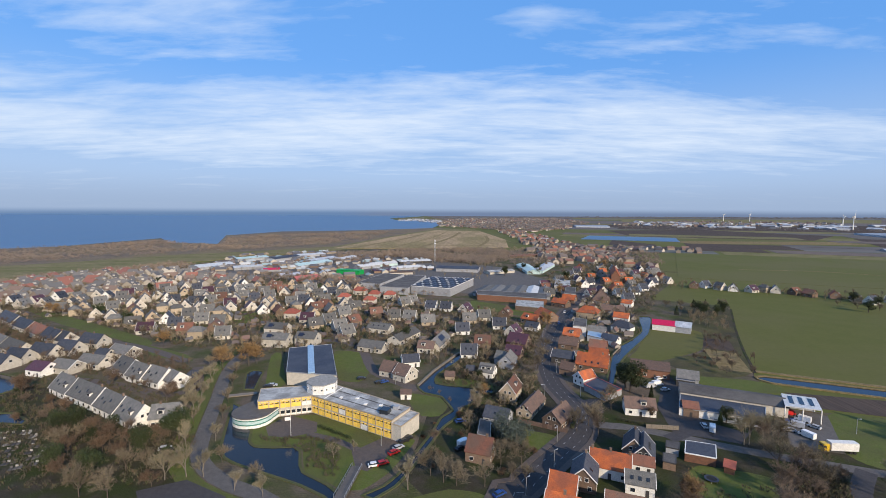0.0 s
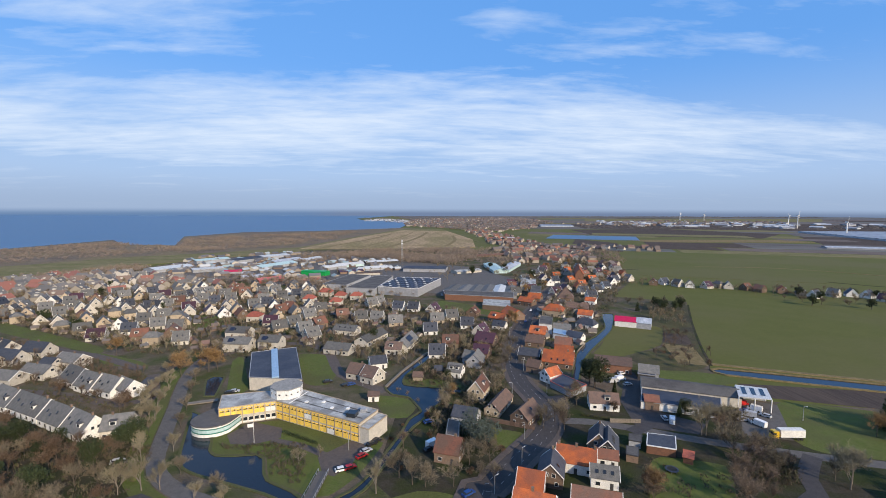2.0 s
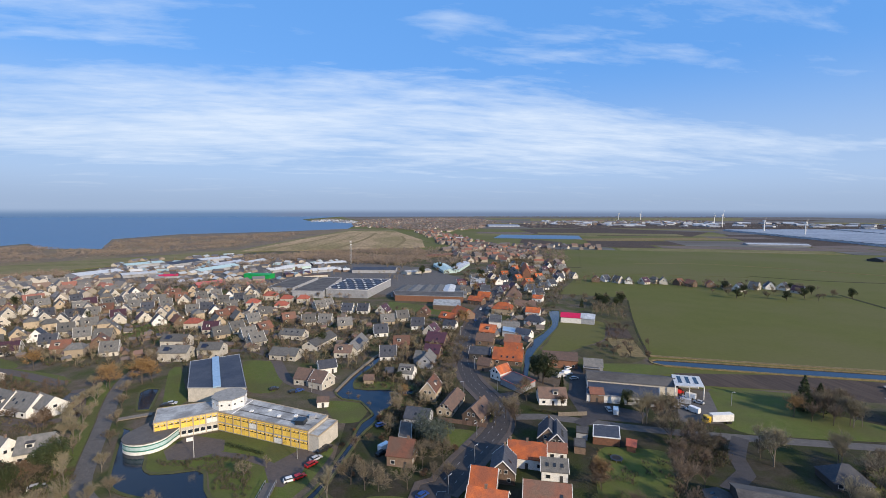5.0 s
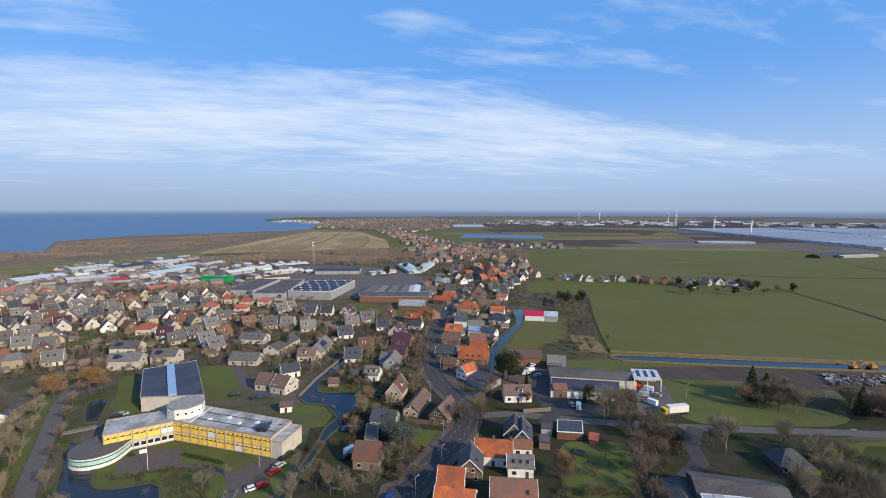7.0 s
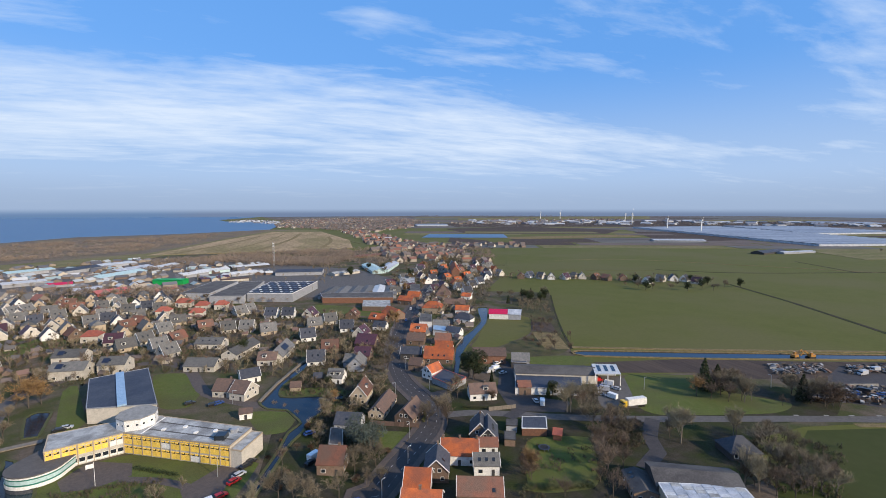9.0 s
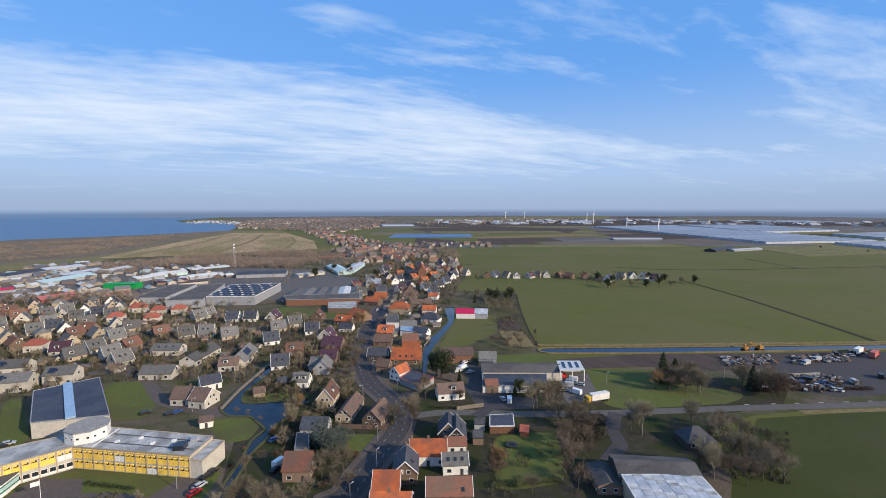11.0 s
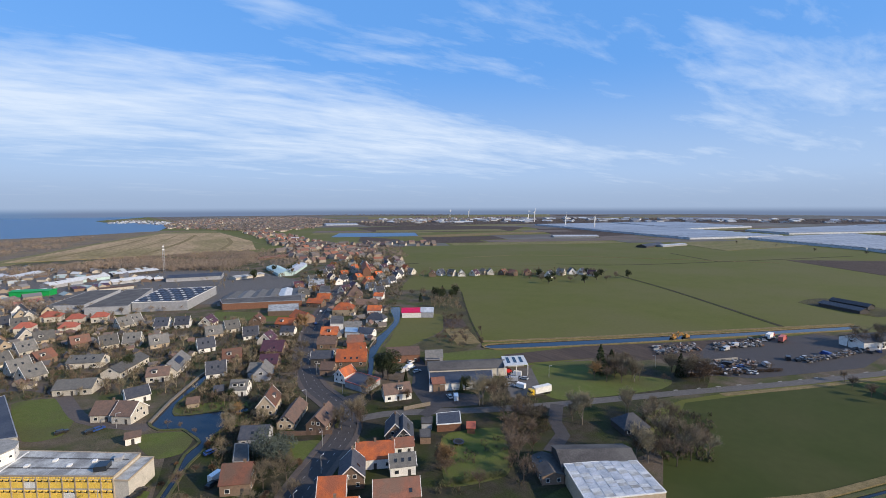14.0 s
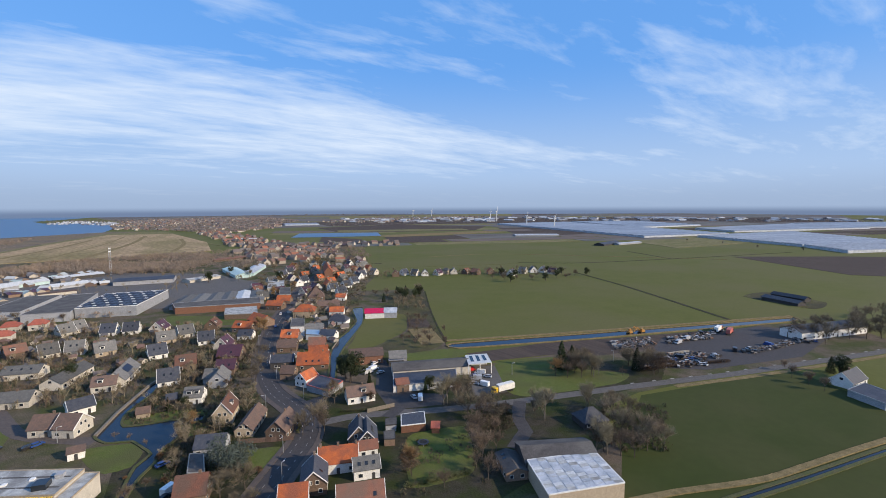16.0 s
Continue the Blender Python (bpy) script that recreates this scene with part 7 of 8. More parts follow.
wood([(-147.8, 167.5), (-95.8, 163.6), (-81.7, 135.3), (-90.2, 129.5), (-122.1, 135)], 6.5, ("brown0", "red0", "yew", "bare1", "bush2", "bush0"), 0.5, 0.9)
wood([(-212.5, 211.8), (-167, 187.3), (-138.6, 159.1), (-154.5, 165.3), (-169.3, 167.3)], 9, ("brown1", "yew", "red1", "bush0", "bush2"), 0.5, 0.9)
wood([(-119.6, 206), (-111.8, 206.1), (-95, 168), (-90.2, 151.7), (-97.6, 159.4)], 7, ("pale0", "pale1", "red0", "bush1"), 0.6, 0.9)
wood([(-163.9, 219.7), (-121.1, 199.5), (-118.1, 192.3), (-161.3, 212.4)], 8, ("red0", "red1", "brown1"), 0.5, 0.9)
wood([(-316.2, 377.7), (-204.5, 308.3), (-193.1, 288), (-296.1, 347.9)], 11, ("bare0", "bare1", "red0", "yew"), 0.5, 0.85)
wood([(107, 134.6), (118.2, 132.8), (102.7, 110.3), (88.6, 106.3), (87.4, 112.6)], 9, ("red0", "red1", "bare0"), 0.6, 0.95)
wood([(151, 257.7), (166.5, 236.5), (164.2, 222.1), (146.8, 224.9), (140.1, 245.9)], 9, ("red0", "red1", "bare2", "bush1"), 0.5, 0.8)
wood([(194.2, 394.7), (245.9, 391.8), (223.4, 356), (188.5, 360.6)], 10, ("yew", "bare0", "bare2", "fir"), 0.5, 0.8)
wood([(267.7, 111.4), (227.7, 124.4), (196.9, 130.3), (199.3, 135.1), (235.9, 128.9)], 7, ("red0", "red1", "bush1"), 0.35, 0.6)
wood([(277.2, 88.5), (266, 65.1), (255.9, 64.6), (265.6, 87.1)], 7, ("bush1", "red0", "bush0"), 0.5, 0.9)
wood([(339.9, 111.6), (475, 87.2), (394.1, 72.2), (355.4, 92.8)], 11, ("bare0", "bare3", "red1"), 1.0, 1.35)
wood([(182.9, 157.6), (201, 154.7), (189.7, 140.6), (175.6, 145.5)], 6, ("bare0", "bare2", "red0", "brown1"), 0.9, 1.15, 300)
wood([(220.4, 144.3), (222.8, 127), (216.8, 121.4), (209.3, 129.9)], 6, ("bare0", "red1", "bare3", "brown0"), 0.85, 1.15, 300)
wood([(352.5, 412.7), (351.6, 373), (414.6, 345.8), (463.9, 352), (445.2, 428.1)], 13, ("bare0", "yew", "red0", "bare2"), 0.5, 0.8)
wood([(1105.3, 601.9), (1043.2, 290.5), (975.1, 279.5), (1053.2, 573.6)], 60, BARE, 0.7, 0.9, 300)
gardens = [(-426.5, 411.2), (-402.5, 549.9), (-233.7, 512), (-83.5, 462.3), (8, 384.2), (52.1, 354.3), (68.4, 305.5), (35.6, 238.3), (15.7, 214.4), (-13.6, 246.7), (-55.3, 266.4), (-111.5, 255.1), (-169.5, 276.1), (-291.7, 348), (-343.2, 329.4)]
wood(gardens, 27, ("bare0", "bare1", "red0", "red1", "bare2", "pale1", "yew", "brown0", "bush0", "bush1"), 0.35, 0.7, 2600)
wood([(7.8, 219.7), (15, 249.6), (44.6, 282.3), (74.1, 332.2), (43.8, 200), (30.2, 195.3), (22, 207.8)], 13, ("bare1", "red0", "bush0", "bush1", "pale0", "brown1", "cypress"), 0.35, 0.65, 900)
wood([(121.5, 510), (270.8, 749.7), (267, 559.1), (179.4, 415.4), (152.3, 478.5), (101.7, 386.3)], 20, BARE + ("red0", "gold"), 0.5, 0.9, 700)
wood([(-290.7, 510.4), (-211.5, 555.4), (-105.9, 515.4), (-37.1, 463.4), (-34.7, 433.3), (-110.4, 478.3), (-195.5, 513), (-280.2, 491.7)], 12, ("red0", "bare1", "bare0"), 0.5, 0.8, 900)
wood([(56.1, 587.7), (183.8, 680.2), (128.6, 451.7), (98.8, 409.6), (115.3, 521.3)], 20, BARE + ("gold", "yew"), 0.6, 1.0, 500)
wood([(-8.3, 177.7), (1.6, 176.5), (2.8, 152.3), (-2.5, 141.5), (-9.3, 153.2)], 8, ("red0", "bare1", "bush1", "bush0"), 0.35, 0.55, 500)
wood([(6.3, 189.5), (17.7, 191), (14.2, 167.5), (6, 162.2)], 7, ("bush0", "bush1", "bare1"), 0.5, 0.8, 400)
wood([(24.3, 159.7), (34.8, 152), (22.6, 138.7), (17.1, 137.5)], 6, ("bush0", "bush1", "bare2"), 0.5, 0.9, 400)

# ---- far woods and hedges, beyond counting ----


def thicket(name, poly, count, h, material, label, w=3.0):
    """Many twiggy clumps over an outline, thinning out in glades and along its rim."""
    verts, faces = [], []
    xs, ys = [p[0] for p in poly], [p[1] for p in poly]
    done = 0
    while done < count:
        x, y = rng.uniform(min(xs), max(xs)), rng.uniform(min(ys), max(ys))
        g = noise.noise(Vector((x * 0.011, y * 0.011, 3.0))) + 0.5 * noise.noise(Vector((x * 0.035, y * 0.035, 7.0)))
        if not inside(x, y, poly) or rng.random() > 0.75 + g * 1.3:
            continue
        done += 1
        x, y = x + rng.gauss(0, w), y + rng.gauss(0, w)
        hh = h * rng.uniform(0.45, 1.1) * (0.85 + 0.5 * g)
        o = len(verts)
        verts.extend((Vector((x - 0.25, y, 0)), Vector((x + 0.25, y, 0)), Vector((x, y, hh * 0.6))))
        faces.append((o, o + 1, o + 2))
        for _ in range(24):
            d = Vector((rng.gauss(0, 1), rng.gauss(0, 1), rng.gauss(0.35, 0.8))).normalized()
            p = Vector((x, y, hh * 0.52)) + Vector((d.x * w * 0.5, d.y * w * 0.5, d.z * hh * 0.28)) * rng.uniform(0.3, 1.0)
            twig(verts, faces, p, (d + Vector((0, 0, 0.35))).normalized(), rng.uniform(0.22, 0.42) * min(hh, w * 1.6), 0.07 * w * rng.uniform(0.6, 1.3), rng)
    me = mesh_of(name, verts, faces, material)
    tagged(new(name, me), label, "woodland", "", "stuff")


# woodland browns, lightened in the colour itself to take in the haze
M["far_wood"] = mat("hazy_winter_wood", (0.215, 0.18, 0.155), (0.165, 0.14, 0.124), 0.05, 0.95, big=(0.24, 0.19, 0.15), big_scale=0.015, spec=0.1)
thicket("woodland", [(-309.3, 543.5), (-218.6, 574.4), (-94.5, 523.8), (-37.3, 466.6), (9.5, 461.3), (9, 437.2), (-47.1, 447.6), (-112.8, 488.7), (-201.6, 529.2), (-290.7, 510.4)], 420, 8, M["far_wood"], "bare trees screening the business park", 4)
thicket("woodland", [(-168.6, 695.8), (-201.1, 876.2), (-27.1, 907.7), (124.2, 939.9), (111.6, 769.7), (64.4, 676.1), (-21.4, 715.9), (-81.7, 779.8)], 2600, 9, M["far_wood"], "brown winter woodland behind the business park", 4.5)
thicket("woodland", [(-771.8, 788.6), (-861.2, 880.8), (-727.9, 1094.6), (-723.1, 1152.5), (-487.3, 992.5), (-603.1, 1296.3), (-348.3, 1522.2), (-192.5, 1646.4), (-205.1, 1144), (-357.3, 942.8), (-532.3, 798.6), (-651.6, 664.6)], 3800, 6.0, M["far_wood"], "brown winter scrub along the shore", 5)
thicket("woodland", [(-1051.4, 776.8), (-850.3, 869.5), (-639.1, 651.8), (-734.3, 540.3)], 1500, 6.0, M["far_wood"], "brown winter scrub along the shore", 5)
thicket("woodland", [(-496.8, 505), (-475.5, 571.7), (-382.6, 674.1), (-349.5, 636.4), (-442.1, 531), (-456.1, 463)], 500, 8, M["far_wood"], "bare hedge wood along the estate", 4)
thicket("woodland", [(115.6, 966), (244.6, 908.2), (402, 880.5), (339.5, 685.6), (290.4, 759.6), (166.7, 679.6), (98.3, 677.2)], 900, 8, M["far_wood"], "bare trees among the village houses", 4)
# the belts' brown is greyed and lightened to paint in distance haze
M["belt"] = mat("hazed_tree_belt", (0.175, 0.158, 0.15), (0.14, 0.13, 0.128), 0.02, 0.95, spec=0.1)
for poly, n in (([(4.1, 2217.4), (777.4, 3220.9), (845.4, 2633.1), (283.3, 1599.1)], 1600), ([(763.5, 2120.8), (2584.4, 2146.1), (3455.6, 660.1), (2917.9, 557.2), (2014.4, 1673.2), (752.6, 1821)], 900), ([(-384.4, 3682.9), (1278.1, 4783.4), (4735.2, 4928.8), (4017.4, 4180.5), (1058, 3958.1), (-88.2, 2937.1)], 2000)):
    thicket("far_woodland", poly, n, 10, M["belt"], "distant tree belts, haze put into their greyed brown", 14)
M["garden_mix"] = island_mat("garden_shrub_mix", ((0.055, 0.062, 0.022), (0.072, 0.056, 0.037), (0.085, 0.06, 0.04), (0.038, 0.048, 0.018), (0.065, 0.052, 0.04), (0.098, 0.08, 0.05)))


def shrubbery(name, poly, count, label, size=1.0, avoid=()):
    """Low leafy clumps, each a faceted, uneven mound."""
    verts, faces = [], []
    xs, ys = [p[0] for p in poly], [p[1] for p in poly]
    done = 0
    while done < count:
        x, y = rng.uniform(min(xs), max(xs)), rng.uniform(min(ys), max(ys))
        if not inside(x, y, poly) or blocked(x, y):
            continue
        done += 1
        r, h = rng.uniform(0.6, 1.6) * size, rng.uniform(0.7, 2.4) * size
        for _ in range(20):
            p = Vector((x + rng.gauss(0, r * 0.45), y + rng.gauss(0, r * 0.45), 0.05))
            d = Vector((rng.gauss(0, 0.5), rng.gauss(0, 0.5), 1)).normalized()
            p.z = h * rng.uniform(0.0, 0.6)
            twig(verts, faces, p, d, rng.uniform(0.5, 1.2) * size, rng.uniform(0.07, 0.17) * size, rng)
    me = mesh_of(name, verts, faces, M["garden_mix"])
    tagged(new(name, me), label, "shrubs", "", "stuff")


shrubbery("garden_shrubs", gardens, 7000, "mixed winter shrubs of the estate gardens", 1.3)
shrubbery("garden_shrubs", [(-2.2, 223.3), (15.7, 259), (78.1, 349.9), (41.2, 188.4), (24.9, 163.7), (8, 150.5), (5.8, 179.6)], 1500, "mixed winter shrubs of the canal gardens", 1.0)
shrubbery("garden_shrubs", [(-201.1, 227), (-116, 199.6), (-88.3, 155.5), (-83.5, 132.3), (-132.3, 129.2), (-205.9, 205)], 1100, "dense undergrowth behind the terraces", 1.0)
shrubbery("garden_shrubs", [(79.6, 144.3), (104.4, 131.3), (91.8, 105.2), (80.7, 106.4), (62.2, 113)], 60, "garden shrubs round the large lawn", 1.0)
shrubbery("garden_shrubs", [(119.4, 146.8), (132.2, 142.2), (119.6, 125.9), (105.6, 126.9)], 300, "wild shrubs beside the lane", 1.0)
shrubbery("garden_shrubs", [(-68.6, 161.7), (-38.3, 162), (-32.3, 135.6), (-43.4, 140.1), (-48.9, 152.1)], 160, "low shrubs of the school garden", 0.8)
shrubbery("garden_shrubs", [(162, 118.1), (185.2, 101.3), (150.4, 82.3), (134.5, 93.7)], 220, "undergrowth below the trees", 1.1)
shrubbery("garden_shrubs", [(121.5, 510), (270.8, 749.7), (274.2, 556.5), (116.2, 270), (81.5, 282.4), (101.7, 386.3)], 1500, "mixed winter shrubs of the village gardens", 1.2)
shrubbery("garden_shrubs", [(-343.6, 347), (-247.1, 293.7), (-133.6, 236.2), (-119.6, 206), (-243.4, 243.8)], 1200, "garden shrubs between the terraces", 1.1)



def light_tree(seed, h, spread, twigs):
    """A small leafless tree in few faces: trunk, limbs and twigs in one list."""
    r2 = random.Random(seed)
    verts, faces, ends = [], [], []

    def grow(p, d, length, r, depth):
        q = p + d * length
        tube(verts, faces, p, q, r, r * 0.6, 3)
        ends.append((p, q, depth))
        if depth < 2:
            for _ in range(4):
                nd = (d + Vector((r2.gauss(0, 1), r2.gauss(0, 1), r2.gauss(0, 0.5))) * spread + Vector((0, 0, 0.3))).normalized()
                grow(p.lerp(q, r2.uniform(0.5, 1.0)), nd, length * r2.uniform(0.7, 0.95), r * 0.5, depth + 1)
    grow(Vector((0, 0, -0.2)), Vector((0, 0, 1)), h * 0.36, h * 0.016, 0)
    tips = [e for e in ends if e[2] > 0]
    for _ in range(twigs):
        p, q, _d = r2.choice(tips)
        d = ((q - p).normalized() + Vector((r2.gauss(0, 0.6), r2.gauss(0, 0.6), r2.gauss(0.15, 0.5)))).normalized()
        twig(verts, faces, p.lerp(q, r2.uniform(0.2, 1.0)), d, h * r2.uniform(0.10, 0.24), h * 0.0048, r2)
    return np.array([tuple(v) for v in verts]), faces


LIGHT = [light_tree(300 + k, 9, (0.42, 0.55, 0.62, 0.5)[k], 210) for k in range(4)]


def tree_stand(name, poly, count, s0, s1, material, label, clear=6.5):
    """Garden trees between the houses, beyond counting, in one mesh."""
    verts, faces = [], []
    xs, ys = [p[0] for p in poly], [p[1] for p in poly]
    done = tries = total = 0
    while done < count and tries < count * 30:
        tries += 1
        x, y = rng.uniform(min(xs), max(xs)), rng.uniform(min(ys), max(ys))
        if not inside(x, y, poly) or blocked(x, y) or any(abs(x - a) < clear and abs(y - b) < clear for a, b in SPOTS):
            continue
        done += 1
        base, quads = LIGHT[rng.randrange(4)]
        a, k = rng.uniform(0, 6.283), rng.uniform(s0, s1)
        turn = np.array(((math.cos(a), math.sin(a), 0), (-math.sin(a), math.cos(a), 0), (0, 0, rng.uniform(0.85, 1.15)))) * k
        verts.append(base @ turn + np.array((x, y, 0)))
        faces.extend(tuple(i + total for i in f) for f in quads)
        total += len(base)
    me = bpy.data.meshes.new(name)
    me.from_pydata(np.concatenate(verts).tolist(), [], faces)
    me.materials.append(material)
    tagged(new(name, me), label, "trees", "", "stuff")


SPOTS.extend((x, y) for x, y, _a in FAR_SPOTS)
for k, (m, n) in enumerate((("twig", 380), ("red_twig", 260), ("grey_twig", 160))):
    tree_stand("garden_trees", gardens, n, 0.45, 1.0, M[m], "leafless trees between the estate houses")
tree_stand("garden_trees", [(-2.2, 223.3), (15.7, 259), (78.1, 349.9), (41.2, 188.4), (24.9, 163.7), (8, 150.5), (5.8, 179.6)], 90, 0.4, 0.85, M["twig"], "leafless trees in the canal gardens", 5.5)
tree_stand("garden_trees", [(121.5, 510), (270.8, 749.7), (320, 700), (274.2, 556.5), (150, 330), (81.5, 282.4), (101.7, 386.3)], 230, 0.6, 1.2, M["twig"], "leafless trees between the village houses", 6.0)
tree_stand("garden_trees", [(-343.6, 347), (-247.1, 293.7), (-133.6, 236.2), (-119.6, 206), (-201, 227), (-243.4, 243.8)], 130, 0.5, 1.0, M["red_twig"], "leafless trees between the terraces", 6.0)
tree_stand("garden_trees", [(-352, 622), (-345, 800), (-201, 876), (-22, 747), (93, 640), (88, 397), (26, 449), (-86, 479), (-191, 538)], 150, 0.6, 1.1, M["twig"], "leafless trees between the halls of the business park", 12)
tree_stand("garden_trees", [(197, 500), (250, 530), (330, 485), (455, 420), (470, 380), (400, 390), (300, 450), (230, 490)], 90, 0.6, 1.1, M["twig"], "leafless trees along the polder hamlet", 6)
tree_stand("hedgerow_trees", [(150, 258), (172, 240), (186, 290), (176, 300)], 26, 0.5, 0.9, M["red_twig"], "bare scrub round the vegetable plots", 4)
tree_stand("hedgerow_trees", [(178, 322), (200, 308), (222, 352), (200, 366)], 40, 0.6, 1.0, M["twig"], "bare trees behind the crimson barn", 4)

# more tall bare trees round the lane, the gardens and the large shed
for kind, x, y, s in (
        ("pale0", 109.5, 158.1, 1.2), ("red0", 115.8, 156.2, 1.1), ("bare1", 122, 158.3, 1.1), ("red1", 110.8, 136.3, 1.2), ("red0", 103.3, 131.4, 1.1), ("red1", 97.9, 118.5, 1.1), ("bare0", 111.3, 143.9, 1.0),
        ("bare2", 123.4, 141.8, 0.9), ("red1", 122.6, 134.6, 0.7), ("pale1", 136.7, 125.6, 1.2), ("pale0", 136.3, 131.5, 0.9), ("pale0", 156.9, 119.7, 1.05),
        ("pale0", 130.1, 96.3, 1.15), ("pale1", 132, 93.2, 1.05), ("red0", 135.3, 90.2, 1.0), ("red1", 138, 86.8, 1.05), ("bare3", 145.5, 86.6, 1.0), ("red1", 151, 98.3, 0.9), ("bare2", 155.4, 107, 1.0),
        ("red0", 58.5, 163.7, 1.05), ("bare1", 57.5, 172.1, 0.9), ("brown1", 74.2, 195.8, 0.8), ("pale1", 188.7, 140.5, 1.1), ("red1", 194.5, 155.3, 1.2), ("bare0", 221.4, 125.9, 1.2), ("brown0", 222.8, 123.7, 1.1), ("red0", 227.2, 132.4, 1.15), ("brown0", 71.4, 123.1, 0.85)):
    tree(kind, x, y, s)

# ---- vehicles ----


def paint_mat(name, c, rough=0.3):
    return mat(name, c, tuple(x * 0.9 for x in c), 0.5, rough, spec=0.5)


PAINT = {"white": paint_mat("car_white", (0.75, 0.75, 0.75)), "red": paint_mat("car_red", (0.45, 0.02, 0.02)), "blue": paint_mat("car_blue", (0.02, 0.06, 0.22)),
         "black": paint_mat("car_black", (0.02, 0.02, 0.022)), "silver": paint_mat("car_silver", (0.42, 0.43, 0.45)), "yellow": paint_mat("truck_yellow", (0.65, 0.42, 0.03)), "orange": paint_mat("digger_orange", (0.38, 0.19, 0.05))}
CARS = {}


def wheel_mesh(bm, r, w):
    bmesh.ops.create_cone(bm, cap_ends=True, segments=12, radius1=r, radius2=r, depth=w, matrix=pose(0, 0, 0, 90, 0, 0))


def car(colour, x, y, ang, van=False):
    key = (colour, van)
    if key in CARS:
        return copy_thing(CARS[key], pose(x, y, 0.14, 0, 0, ang))
    top = tagged(new("van" if van else "car"), "%s parked %s with dark windows" % (colour, "delivery van" if van else "small car"), "van" if van else "car", "parked vehicles")
    L, W, H = (5.4, 2.0, 2.4) if van else (4.3, 1.75, 1.45)
    prof = [(-L / 2, 0.35), (L / 2, 0.35), (L / 2, 0.75), (L / 2 - 0.9, 0.95), (-L / 2 + 0.1, 1.0)] if not van else [(-L / 2, 0.35), (L / 2, 0.35), (L / 2, 1.0), (L / 2 - 0.7, 1.2), (L / 2 - 1.3, H), (-L / 2, H)]
    bm = bmesh.new()
    a = [bm.verts.new((px, -W / 2, z)) for px, z in prof]
    b = [bm.verts.new((px, W / 2, z)) for px, z in prof]
    bm.faces.new(a)
    bm.faces.new(b[::-1])
    for i in range(len(prof)):
        j = (i + 1) % len(prof)
        bm.faces.new((a[j], a[i], b[i], b[j]))
    part("body", bm, PAINT[colour], top)
    bm = bmesh.new()
    if van:
        box(bm, L / 2 - 1.25, -W / 2 - 0.02, 1.25, L / 2 - 0.75, W / 2 + 0.02, 1.9)
    else:
        vs = box(bm, -L / 2 + 0.25, -W / 2 + 0.08, 0.95, L / 2 - 1.1, W / 2 - 0.08, H - 0.1)
        for w in vs:
            if w.co.z > 1.2:
                w.co.x *= 0.78
                w.co.y *= 0.86
    part("glazing", bm, M["glass"], top)
    if not van:
        bm = bmesh.new()
        box(bm, -L / 2 + 0.75, -W / 2 + 0.2, H - 0.1, L / 2 - 1.55, W / 2 - 0.2, H)
        part("roof", bm, PAINT[colour], top)
    for sx in (-1, 1):
        for sy in (-1, 1):
            piece("wheel", ("wheel", 0.32), lambda bm: wheel_mesh(bm, 0.32, 0.22), M["rubber"], top, pose(sx * L * 0.31, sy * W * 0.46, 0.32))
    CARS[key] = top
    top.matrix_basis = pose(x, y, 0.14, 0, 0, ang)
    return top


def lorry(x, y, ang, cab, load, label, long=13.0):
    top = tagged(new("lorry"), label, "lorry")
    bm = bmesh.new()
    box(bm, -long / 2, -1.25, 1.1, long / 2, 1.25, 3.9)
    part("trailer_box", bm, M[load], top)
    bm = bmesh.new()
    vs = box(bm, long / 2 + 0.6, -1.2, 0.6, long / 2 + 2.8, 1.2, 3.3)
    for w in vs:
        if w.co.x > long / 2 + 2 and w.co.z > 2:
            w.co.x -= 0.4
    c = part("cab", bm, PAINT[cab], top)
    bm = bmesh.new()
    box(bm, long / 2 + 1.6, -1.23, 2.0, long / 2 + 2.62, 1.23, 2.8)
    part("windscreen", bm, M["glass"], c)
    bm = bmesh.new()
    box(bm, -long / 2 + 0.2, -0.5, 0.7, long / 2 + 2.4, 0.5, 1.1)
    part("chassis", bm, M["dark_wall"], top)
    for px in (-long / 2 + 1.2, -long / 2 + 2.5, long / 2 + 1.6):
        for sy in (-1, 1):
            piece("wheel", ("big_wheel", 0.5), lambda bm: wheel_mesh(bm, 0.5, 0.35), M["rubber"], top, pose(px, sy * 1.05, 0.5))
    top.matrix_basis = pose(x, y, 0.1, 0, 0, ang)


